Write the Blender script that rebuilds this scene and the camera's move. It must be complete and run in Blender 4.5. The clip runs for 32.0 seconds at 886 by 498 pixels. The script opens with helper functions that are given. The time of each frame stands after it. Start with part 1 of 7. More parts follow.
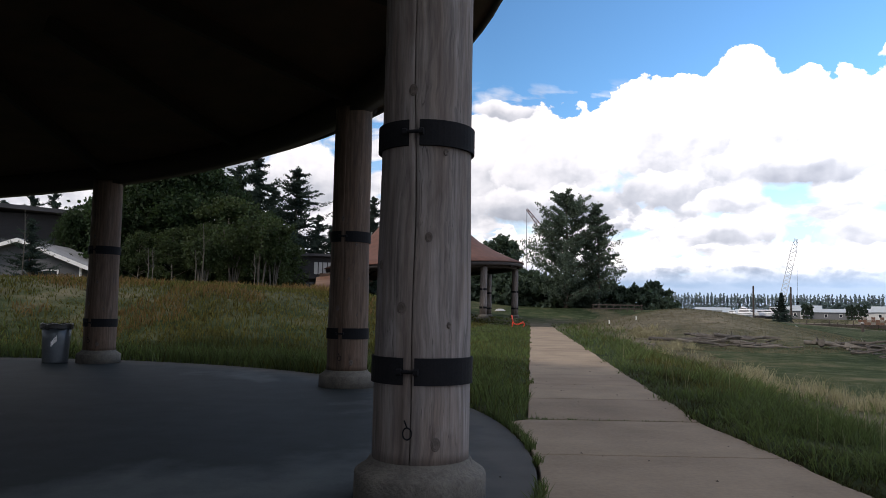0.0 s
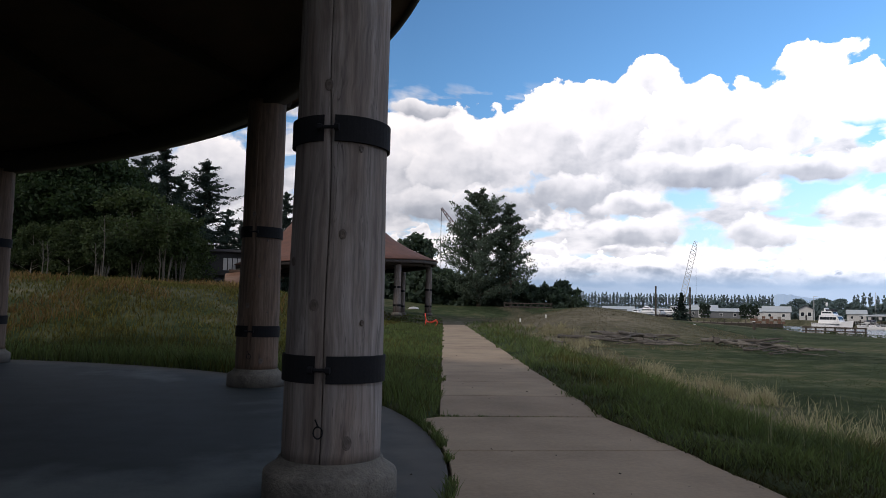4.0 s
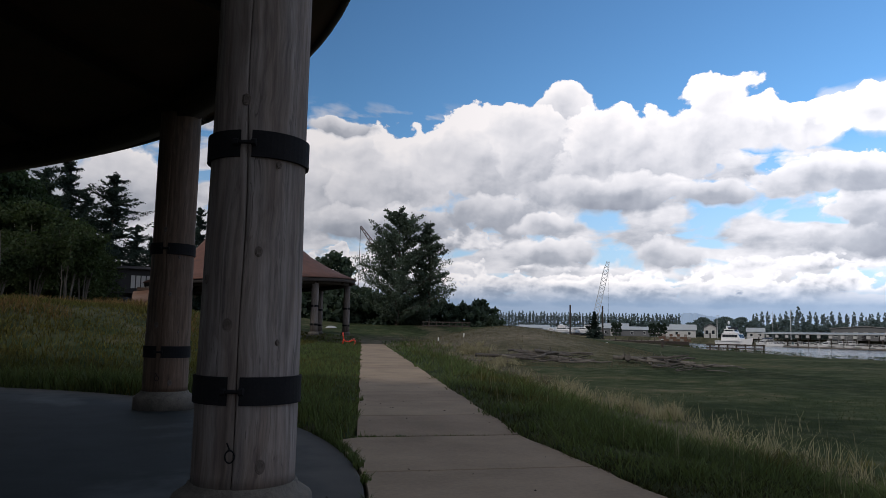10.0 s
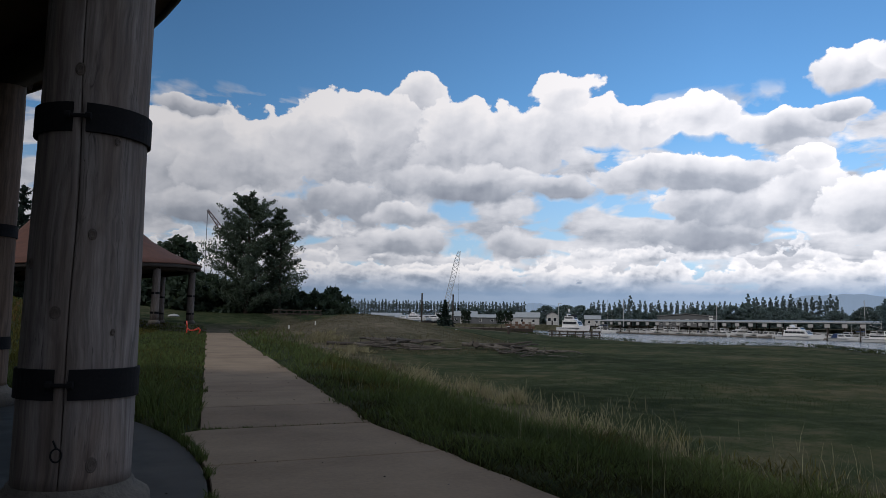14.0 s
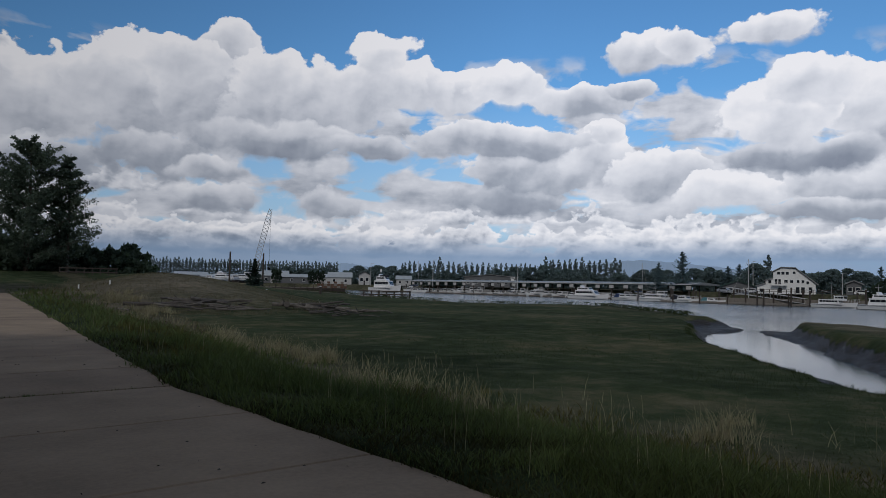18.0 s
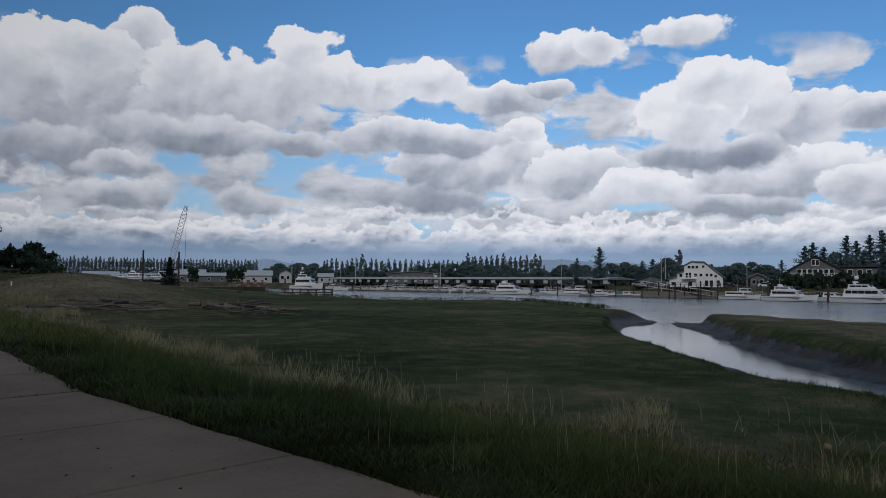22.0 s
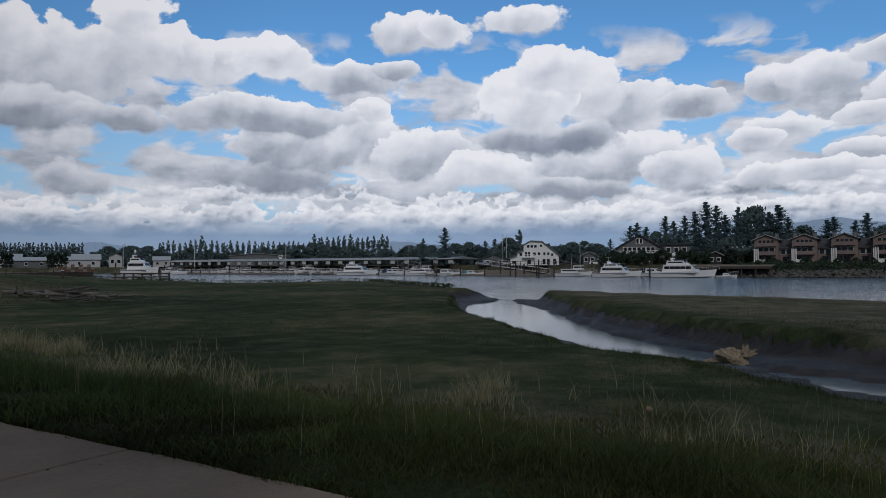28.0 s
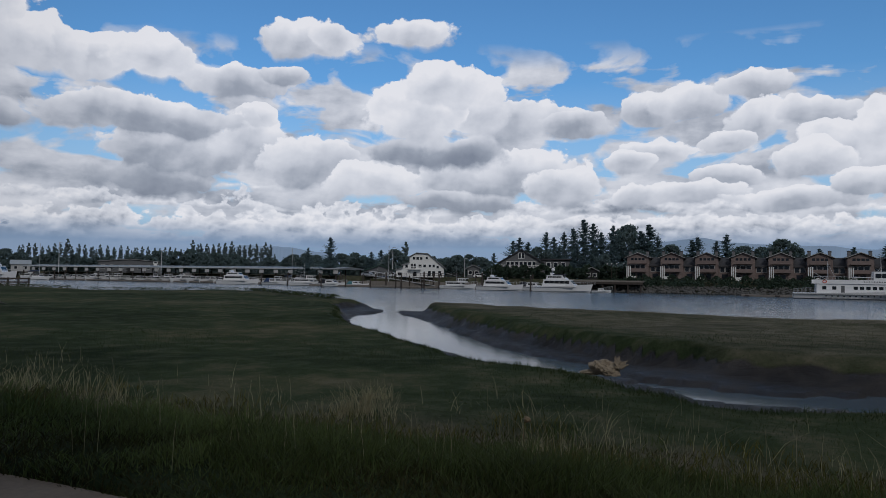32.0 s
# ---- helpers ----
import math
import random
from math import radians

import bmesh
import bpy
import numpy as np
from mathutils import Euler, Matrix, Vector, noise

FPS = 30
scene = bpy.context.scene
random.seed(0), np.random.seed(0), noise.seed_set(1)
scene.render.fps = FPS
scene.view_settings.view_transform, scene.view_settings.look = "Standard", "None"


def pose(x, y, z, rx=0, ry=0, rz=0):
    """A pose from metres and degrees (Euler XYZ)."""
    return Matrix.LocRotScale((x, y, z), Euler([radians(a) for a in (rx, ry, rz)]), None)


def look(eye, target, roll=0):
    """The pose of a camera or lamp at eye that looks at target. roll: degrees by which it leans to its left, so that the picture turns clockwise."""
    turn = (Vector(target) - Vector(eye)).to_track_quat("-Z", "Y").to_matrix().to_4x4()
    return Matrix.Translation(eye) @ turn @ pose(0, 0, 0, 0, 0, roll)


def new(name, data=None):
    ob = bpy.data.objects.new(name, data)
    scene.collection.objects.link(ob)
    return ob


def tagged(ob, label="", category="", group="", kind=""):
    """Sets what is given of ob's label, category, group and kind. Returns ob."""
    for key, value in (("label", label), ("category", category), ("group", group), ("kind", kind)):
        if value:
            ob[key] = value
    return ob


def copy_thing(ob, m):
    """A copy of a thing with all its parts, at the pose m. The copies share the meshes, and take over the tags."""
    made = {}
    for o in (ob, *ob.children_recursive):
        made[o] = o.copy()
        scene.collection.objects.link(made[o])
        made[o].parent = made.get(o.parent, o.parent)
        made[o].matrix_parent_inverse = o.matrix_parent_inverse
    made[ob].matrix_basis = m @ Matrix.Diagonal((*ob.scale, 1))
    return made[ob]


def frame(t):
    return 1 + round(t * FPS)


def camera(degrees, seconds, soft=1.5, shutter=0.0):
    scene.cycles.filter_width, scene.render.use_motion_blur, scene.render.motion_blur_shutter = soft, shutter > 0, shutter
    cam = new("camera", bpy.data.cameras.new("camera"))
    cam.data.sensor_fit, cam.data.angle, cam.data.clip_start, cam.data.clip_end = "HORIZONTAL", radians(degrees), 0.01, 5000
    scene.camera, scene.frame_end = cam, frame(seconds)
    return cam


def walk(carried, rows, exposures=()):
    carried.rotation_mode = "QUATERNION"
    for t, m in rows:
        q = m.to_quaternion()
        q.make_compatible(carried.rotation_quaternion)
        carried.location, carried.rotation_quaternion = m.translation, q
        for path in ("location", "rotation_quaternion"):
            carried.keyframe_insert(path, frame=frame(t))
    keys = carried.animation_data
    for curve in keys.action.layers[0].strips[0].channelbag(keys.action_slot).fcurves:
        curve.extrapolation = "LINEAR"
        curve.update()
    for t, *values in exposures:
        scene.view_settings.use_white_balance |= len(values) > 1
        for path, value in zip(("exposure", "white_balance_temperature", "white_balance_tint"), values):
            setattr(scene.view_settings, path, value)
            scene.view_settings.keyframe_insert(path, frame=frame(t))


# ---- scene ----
# stops of exposure and white balance along the shot: the camera darkens as more sky comes in
EXPOSURES = [(0, 0.30, 6780, 15), (0.8, 0.12, 6750, 15), (3.5, -0.02, 6720, 15), (5.5, -0.18, 6660, 14.5), (9, -0.44, 6580, 14), (13, -0.68, 6500, 13), (15.5, -0.96, 6340, 12.5), (19, -1.16, 6200, 12), (27, -1.18, 6150, 12), (32, -1.23, 6150, 12)]
cam = camera(63.0, 32.0, soft=0.6)
# the plan is drawn in units of four feet; the eye, and at the end every thing, is brought to metres
UNIT = 1.22
EYE = (0.0, 0.0, 1.21 * UNIT)


def aim(yaw, pitch, roll):
    y, p = radians(yaw), radians(pitch)
    ahead = Vector((-math.sin(y) * math.cos(p), math.cos(y) * math.cos(p), math.sin(p)))
    return look(EYE, Vector(EYE) + ahead, roll)


walk(cam, [
    (0, aim(0.00, 4.89, 1.10)), (0.5, aim(-1.86, 4.66, 1.56)), (1, aim(-3.64, 4.30, 1.57)), (1.5, aim(-4.41, 4.86, 1.75)),
    (2, aim(-4.86, 4.84, 1.47)), (2.5, aim(-5.23, 4.57, 1.25)), (3, aim(-5.84, 4.80, 1.05)), (3.5, aim(-6.34, 4.83, 1.20)),
    (5.5, aim(-7.86, 4.97, 1.22)), (6, aim(-8.14, 5.10, 1.24)), (6.5, aim(-8.91, 5.93, 1.43)), (7, aim(-9.12, 6.28, 1.46)),
    (7.5, aim(-10.47, 5.99, 1.20)), (8, aim(-10.88, 6.13, 0.99)), (8.5, aim(-11.37, 6.25, 1.02)), (9, aim(-12.16, 6.82, 1.41)),
    (9.5, aim(-12.98, 6.79, 1.42)), (10, aim(-13.22, 6.49, 1.15)), (10.5, aim(-14.64, 6.73, 0.96)), (11, aim(-15.38, 6.77, 1.09)),
    (11.5, aim(-16.28, 7.06, 1.28)), (12, aim(-17.36, 7.02, 1.28)), (12.5, aim(-17.24, 6.78, 0.91)), (13, aim(-17.50, 6.51, 0.60)),
    (13.5, aim(-19.68, 6.55, 0.91)), (14, aim(-24.86, 5.76, 0.96)), (14.5, aim(-26.53, 5.01, 0.82)), (15, aim(-29.08, 4.48, 1.68)),
    (15.5, aim(-34.62, 3.15, 1.37)), (17.5, aim(-39.11, 3.27, 0.94)), (18, aim(-39.66, 2.87, 1.14)), (18.5, aim(-39.79, 2.84, 1.07)),
    (19, aim(-40.35, 2.54, 0.90)), (19.5, aim(-41.39, 2.03, 0.58)), (20, aim(-42.72, 1.66, 0.71)), (20.5, aim(-43.42, 1.62, 0.55)),
    (21, aim(-44.45, 2.09, 0.44)), (21.5, aim(-45.39, 3.12, 0.68)), (22, aim(-45.79, 2.70, 0.47)), (22.5, aim(-46.07, 2.10, 0.31)),
    (23, aim(-46.84, 1.46, -0.04)), (23.5, aim(-47.03, 1.19, -0.02)), (24, aim(-48.44, 0.95, -0.20)), (24.5, aim(-49.79, 1.07, -0.20)),
    (25, aim(-50.91, 0.95, -0.01)), (25.5, aim(-52.01, 0.18, 0.07)), (27.5, aim(-56.76, 0.49, -0.44)), (28, aim(-57.87, 1.19, -0.35)),
    (28.5, aim(-58.55, 0.38, -0.50)), (29, aim(-59.83, 0.72, 0.07)), (29.5, aim(-61.33, 1.54, -0.01)), (30, aim(-63.38, 2.59, -0.58)),
    (30.5, aim(-65.02, 3.99, -0.59)), (31, aim(-65.96, 2.76, -0.65)), (31.5, aim(-66.70, 2.42, 0.05)), (32, aim(-66.87, 2.12, 0.77)),
], EXPOSURES)


# ---- sky, clouds and sun ----
# cumulus puffs: azimuth, elevation, half width, half height (degrees), brightness; azimuth turns right from +y
PUFFS_A = [(3.9, 11, 6, 4.32, 0.72), (9.6, 11.9, 5.8, 4.17, 0.75), (6.4, 13.8, 3.5, 1.73, 0.9), (11.1, 14.3, 3.2, 1.83, 0.95), (4.6, 15.7, 3.3, 0.76, 0.55), (8.3, 8.2, 7, 1.68, 0.35), (-11.4, 9.8, 4.5, 3.51, 0.55), (-16.6, 12.2, 3.8, 3.3, 0.55)]
PUFFS_B = [(21.9, 6.3, 3.7, 1.38, 0.5), (30.1, 6.1, 3.1, 1.27, 0.42), (45.3, 6.8, 5.1, 1.33, 0.4), (47.3, 9.2, 6.7, 2.28, 0.62), (51.4, 10.1, 3.1, 2.18, 0.7), (52.6, 11.9, 1.2, 0.95, 0.9), (44, 11.5, 7.4, 1.65, 0.62), (50.5, 14.2, 4.3, 1.28, 0.6), (54.1, 15, 2, 0.84, 0.65), (56.5, 8.5, 4.1, 2.09, 0.68), (61.6, 7, 4.2, 1.72, 0.8), (68.9, 7.4, 5, 2.05, 0.68), (66.9, 5.8, 6.3, 1.09, 0.45), (73.6, 8.3, 3.9, 1.97, 0.75)]
PUFFS_C = [(76.5, 6.9, 3.2, 1.92, 0.7), (64.9, 9.8, 3.9, 1.42, 0.35), (68.5, 9.7, 3.3, 1.38, 0.42), (76.2, 12, 3.2, 1.13, 0.68), (72.7, 12.3, 3.5, 1.79, 0.75), (68.9, 13.1, 3.7, 2.46, 0.85), (64.6, 12.4, 3.5, 2.55, 0.85), (66.6, 14.6, 3.2, 1.68, 0.9), (17.2, 13.2, 6.5, 4.28, 0.7), (22.2, 14.2, 6, 4.26, 0.75), (27.2, 13.5, 5.6, 3.54, 0.75), (31.3, 14.2, 5, 3.29, 0.75), (22.7, 17.2, 2.8, 2.27, 0.92), (19.2, 15.8, 3.2, 2.31, 0.9), (26, 15.6, 3, 1.89, 0.9), (40.8, 15, 3.8, 1.85, 0.9), (44.6, 15.5, 3.1, 1.86, 0.9), (37.1, 15.3, 3.3, 2.08, 0.85)]
PUFFS_D = [(33.8, 15.3, 4.5, 2.8, 0.82), (34.2, 17.7, 2.8, 1.77, 0.98), (17.9, 9.3, 4.5, 1.73, 0.4), (27.2, 10.7, 8.4, 1.48, 0.28), (33.8, 10.6, 3.8, 1.11, 0.25), (21.5, 8.6, 3.1, 1.04, 0.5), (55.8, 17.8, 3.9, 1.63, 0.78), (58, 18.1, 2.1, 1.37, 0.85), (64.4, 18.7, 3.4, 1.4, 0.85), (76.8, 11.8, 3.3, 1.03, 0.6), (82.8, 12.8, 2.5, 1.42, 0.7), (85.9, 13.2, 3, 1.39, 0.75), (90.2, 14, 2.7, 0.95, 0.75), (90.4, 11.4, 2.2, 1.84, 0.75), (88.5, 10.1, 1.9, 0.9, 0.7), (83.5, 9.6, 2.6, 1.19, 0.75), (81.2, 8.8, 2.1, 0.95, 0.7), (94.4, 11.9, 3, 1.08, 0.72)]
PUFFS_E = [(96.4, 9.4, 3.2, 1.92, 0.8), (94.1, 8.5, 3, 1.34, 0.7), (98.2, 10.4, 2.1, 1.88, 0.85), (88.1, 7.6, 3.1, 0.82, 0.6), (84.9, 6.5, 5.3, 1.02, 0.7), (92.6, 5.8, 5.1, 0.96, 0.65), (97.5, 6.8, 2.5, 1.08, 0.6)]
PUFFS = PUFFS_A + PUFFS_B + PUFFS_C + PUFFS_D + PUFFS_E


class Nodes:
    """A small builder for node trees."""

    def __init__(self, tree):
        self.tree = tree
        tree.nodes.clear()

    def add(self, kind, props=(), **links):
        node = self.tree.nodes.new(kind)
        for key, value in dict(props).items():
            setattr(node, key, value)
        for key, value in links.items():
            self.put(node, key, value)
        return node

    def put(self, node, key, value):
        socket = node.inputs[int(key[1:])] if key[0] == "i" and key[1:].isdigit() else node.inputs[key.replace("_", " ")]
        if isinstance(value, bpy.types.NodeSocket):
            self.tree.links.new(value, socket)
        else:
            socket.default_value = value

    def math(self, op, a, b=0.0, c=0.0, clamp=False):
        out = self.add("ShaderNodeMath", {"operation": op}, i0=a, i1=b, i2=c).outputs[0]
        return self.math("MAXIMUM", self.math("MINIMUM", out, 1.0), 0.0) if clamp else out

    def ease(self, v, a, b, c, d):
        """Map a..b to c..d, held at both ends."""
        k = (d - c) / (b - a)
        out = self.math("MULTIPLY_ADD", v, k, c - a * k)
        return self.math("MAXIMUM", self.math("MINIMUM", out, max(c, d)), min(c, d))

    def vec(self, op, a, b=(0, 0, 0), c=(0, 0, 0), out=0):
        return self.add("ShaderNodeVectorMath", {"operation": op}, i0=a, i1=b, i2=c).outputs[out]

    def noise(self, vector, scale, detail=4.0, rough=0.55, distort=0.0):
        return self.add("ShaderNodeTexNoise", {}, Vector=vector, Scale=scale, Detail=detail, Roughness=rough, Distortion=distort)

    def mix(self, f, a, b):
        node = self.add("ShaderNodeMix", {"data_type": "RGBA"}, i0=f)
        self.put(node, "i6", a)
        self.put(node, "i7", b)
        return node.outputs[2]

    def mixf(self, f, a, b):
        return self.add("ShaderNodeMix", {"data_type": "FLOAT"}, i0=f, i2=a, i3=b).outputs[0]

    def ramp(self, f, stops):
        node = self.add("ShaderNodeValToRGB", {}, i0=f)
        ramp = node.color_ramp
        while len(ramp.elements) < len(stops):
            ramp.elements.new(0.5)
        for e, (pos, col) in zip(ramp.elements, stops):
            e.position, e.color = pos, (*col, 1)
        return node.outputs[0]


SUN_AZ, SUN_EL = -122.0, 36.0   # degrees, azimuth to the right of +y
world = bpy.data.worlds.new("sky")
scene.world = world
world.use_nodes = True
w = Nodes(world.node_tree)
sky = w.add("ShaderNodeTexSky", {"sky_type": "NISHITA", "sun_disc": False, "sun_elevation": radians(SUN_EL), "sun_rotation": radians(SUN_AZ), "dust_density": 0.6, "ozone_density": 1.6})
way = w.add("ShaderNodeTexCoord").outputs["Generated"]
sep = w.add("ShaderNodeSeparateXYZ", {}, i0=way)
az = w.math("MULTIPLY", w.math("ARCTAN2", sep.outputs[0], sep.outputs[1]), 57.2958)
el = w.math("MULTIPLY", w.math("ARCSINE", sep.outputs[2]), 57.2958)
plain = w.add("ShaderNodeCombineXYZ", {}, i0=az, i1=el, i2=0.0).outputs[0]
billow = w.noise(plain, 0.24, 4.0, 0.48)
parts = w.add("ShaderNodeSeparateColor", {}, i0=billow.outputs["Color"])
stir = w.add("ShaderNodeCombineXYZ", {}, i0=w.math("SUBTRACT", parts.outputs[0], 0.5), i1=w.math("SUBTRACT", parts.outputs[1], 0.5), i2=0.0).outputs[0]
warp = w.vec("MULTIPLY_ADD", stir, (2.9, 2.0, 0), plain)


def heap(place, scale=0.30, detail=3.0, rough=0.40):
    """Rounded heaps, as cumulus has them: a fractal of smooth cells."""
    cells = w.add("ShaderNodeTexVoronoi", {"feature": "SMOOTH_F1", "voronoi_dimensions": "2D", "normalize": True}, Vector=place, Scale=scale, Detail=detail, Roughness=rough, Lacunarity=2.3, Smoothness=0.35)
    return w.math("SUBTRACT", 1.0, cells.outputs["Distance"])


soft = w.vec("MULTIPLY_ADD", stir, (1.0, 1.1, 0), plain)
lump = heap(soft)
# finer cauliflower heads along the edges, flatter towards the horizon
crisp = w.vec("MULTIPLY", w.vec("MULTIPLY_ADD", stir, (1.4, 1.0, 0), plain), (1.0, 1.35, 0))
curl = heap(crisp, 0.62, 3.0, 0.5)
swell = w.noise(soft, 0.36, 4.0, 0.42).outputs[0]
swell_up = w.noise(w.vec("ADD", soft, (-0.34, 0.62, 0)), 0.36, 4.0, 0.42).outputs[0]
fine_way = w.vec("MULTIPLY", soft, (1.0, 1.5, 0))
ruffle = w.math("SUBTRACT", w.noise(fine_way, 0.95, 4.0, 0.5).outputs[0], w.noise(w.vec("ADD", fine_way, (-0.16, 0.30, 0)), 0.95, 4.0, 0.5).outputs[0])
edge = w.math("ADD", w.math("MULTIPLY_ADD", lump, 1.15, -0.12), w.math("MULTIPLY", curl, 0.52))
relief = w.math("MULTIPLY", w.math("SUBTRACT", swell, swell_up), 0.85)
light = w.math("ADD", w.math("MULTIPLY_ADD", ruffle, 0.12, w.math("MULTIPLY", relief, 0.8)), w.math("MULTIPLY_ADD", w.noise(w.vec("MULTIPLY", warp, (0.7, 1.3, 0)), 0.15, 2.0, 0.45).outputs[0], 0.5, -0.23))
# high scattered cloud all over the rest of the sky and a low broken bank along the horizon
flat = w.vec("MULTIPLY", plain, (0.16, 0.40, 0))
bank = w.noise(flat, 1.0, 5.0, 0.5, 0.5).outputs[0]
low = w.ease(el, 18.0, 6.0, 0.0, 1.0)
filled = w.math("ADD", w.math("ADD", bank, w.math("MULTIPLY", lump, 0.30)), w.math("MULTIPLY", low, 0.16))
cover = w.math("MULTIPLY", w.math("MULTIPLY_ADD", filled, 11.0, -8.0, True), w.math("MULTIPLY", low, 6.0, clamp=True))
overhead = w.noise(w.vec("MULTIPLY", way, (2.2, 2.2, 3.0)), 1.0, 6.0, 0.6).outputs[0]
high = w.ease(el, 27.0, 40.0, 0.0, 1.0)
away = w.ease(az, -14.0, -24.0, 0.0, 1.0)
left_back = w.ease(az, -34.0, -44.0, 0.0, 1.0)
behind = w.ease(az, 103.0, 112.0, 0.0, 1.0)
rest = w.math("MAXIMUM", high, w.math("MAXIMUM", away, behind))
cover = w.math("MAXIMUM", cover, w.math("MULTIPLY", w.math("MULTIPLY_ADD", overhead, 6.0, -1.2, True), rest))
tone = w.math("MULTIPLY_ADD", w.noise(flat, 1.2, 5.0, 0.55).outputs[0], 1.3, -0.08)
tone = w.math("ADD", tone, w.math("MULTIPLY", relief, 0.9), clamp=True)
# unseen sky overhead and behind: grey cloud added to dim the light on the marsh
tone = w.mixf(w.math("MAXIMUM", high, w.math("MAXIMUM", behind, left_back)), tone, w.math("MULTIPLY_ADD", overhead, 0.5, -0.16, True))
# rows of small far cumulus, flat below and heaped above: foot, height, gap, brightness; the farthest row first
ROWS = [(2.1, 1.6, 0.40, 0.50), (2.9, 2.6, 0.38, 0.84), (3.6, 2.0, 0.46, 0.90), (4.9, 2.0, 0.49, 0.78), (6.4, 2.2, 0.52, 0.64)]
for k, (foot, tall_by, gap, bright) in enumerate(ROWS):
    line = w.add("ShaderNodeCombineXYZ", {}, i0=w.math("MULTIPLY_ADD", az, 0.055, 7.3 * k), i1=3.7 * k, i2=0.0).outputs[0]
    there = w.math("MULTIPLY_ADD", w.noise(line, 1.0, 3.0, 0.5).outputs[0], 6.0, -6.0 * gap + 0.5, clamp=True)
    spot = w.vec("MULTIPLY_ADD", soft, (0.36, 0.42, 0), (5.3 * k, 9.1 * k, 0))
    heads = w.noise(spot, 1.0, 4.0, 0.5).outputs[0]
    up = w.math("MULTIPLY_ADD", el, 1 / tall_by, -foot / tall_by)
    top = w.math("MULTIPLY", there, w.math("ADD", w.math("MULTIPLY_ADD", heads, 3.0, -1.25), w.math("MULTIPLY", curl, 0.6)))
    under = w.math("SUBTRACT", top, up)
    ragged = w.math("MULTIPLY_ADD", swell, 1.6, -0.8)
    here = w.math("MULTIPLY", w.math("MULTIPLY", under, 9.0, clamp=True), w.math("MULTIPLY_ADD", w.math("ADD", up, w.math("MULTIPLY", ragged, 0.3)), 6.0, 0.2, clamp=True))
    shade = w.math("ADD", w.math("MULTIPLY_ADD", under, -0.75, bright + 0.16), w.math("MULTIPLY_ADD", ruffle, 0.8, w.math("MULTIPLY", relief, 0.9)))
    tone = w.mixf(here, tone, shade)
    cover = w.math("MAXIMUM", cover, here)
parts = w.add("ShaderNodeSeparateXYZ", {}, i0=warp)
wx, wy = parts.outputs[0], parts.outputs[1]
for a, e, ra, re, bright in PUFFS:
    across = w.math("MULTIPLY_ADD", wx, 1 / ra, -a / ra)
    rise = w.math("MULTIPLY_ADD", wy, 1 / re, -e / re)
    r = w.math("SQRT", w.math("MULTIPLY_ADD", across, across, w.math("MULTIPLY", rise, rise)))
    thick = w.math("SUBTRACT", edge, r)
    # crisp heads, soft ragged bases
    sharp = w.math("MAXIMUM", w.math("MULTIPLY_ADD", rise, 8.0 if bright > 0.55 else 2.0, 9.0 if bright > 0.55 else 3.4), 1.6)
    here = w.math("MULTIPLY", thick, sharp)
    body = w.math("MULTIPLY_ADD", thick, -0.30, max(bright, 0.44) + 0.05)
    shade = w.math("ADD", w.math("MULTIPLY_ADD", rise, 0.26 if bright > 0.84 else 0.38, light), body)
    tone = w.mixf(here, tone, shade)
    cover = w.math("MAXIMUM", cover, here)
white = w.ramp(tone, [(0.0, (0.43, 0.475, 0.57)), (0.3, (0.69, 0.74, 0.83)), (0.55, (1.10, 1.13, 1.20)), (0.8, (1.40, 1.41, 1.45)), (1.0, (1.66, 1.63, 1.62))])
blue = w.vec("MULTIPLY", sky.outputs[0], (0.112, 0.185, 0.228))
veil = w.ease(el, 15.0, 3.0, 0.0, 0.8)
blue = w.mix(veil, blue, (0.80, 1.02, 1.28, 1))
haze = w.ease(el, 4.0, 2.3, 0.0, 0.88)
colour = w.mix(w.math("MULTIPLY", w.math("MINIMUM", cover, 1.0), 0.97), blue, white)
colour = w.mix(haze, colour, (0.42, 0.61, 0.88, 1))
# the sky straight across from the sun is lit full in the face, and brighter than the sky to the side
face = w.ease(az, 4.0, 46.0, 0.66, 1.11)
colour = w.vec("MULTIPLY", colour, w.add("ShaderNodeCombineXYZ", {}, i0=face, i1=face, i2=face).outputs[0])
back = w.add("ShaderNodeBackground", {}, Color=colour, Strength=1.0)
w.add("ShaderNodeOutputWorld", {}, Surface=back.outputs[0])

sun_data = bpy.data.lights.new("sun", "SUN")
sun_data.energy, sun_data.angle, sun_data.color = 1.8, radians(12), (1.0, 0.95, 0.86)
sun_lamp = new("sun", sun_data)
sun_lamp.matrix_world = look((60 * math.sin(radians(SUN_AZ)), 60 * math.cos(radians(SUN_AZ)), 60 * math.tan(radians(SUN_EL))), (0, 0, 0))


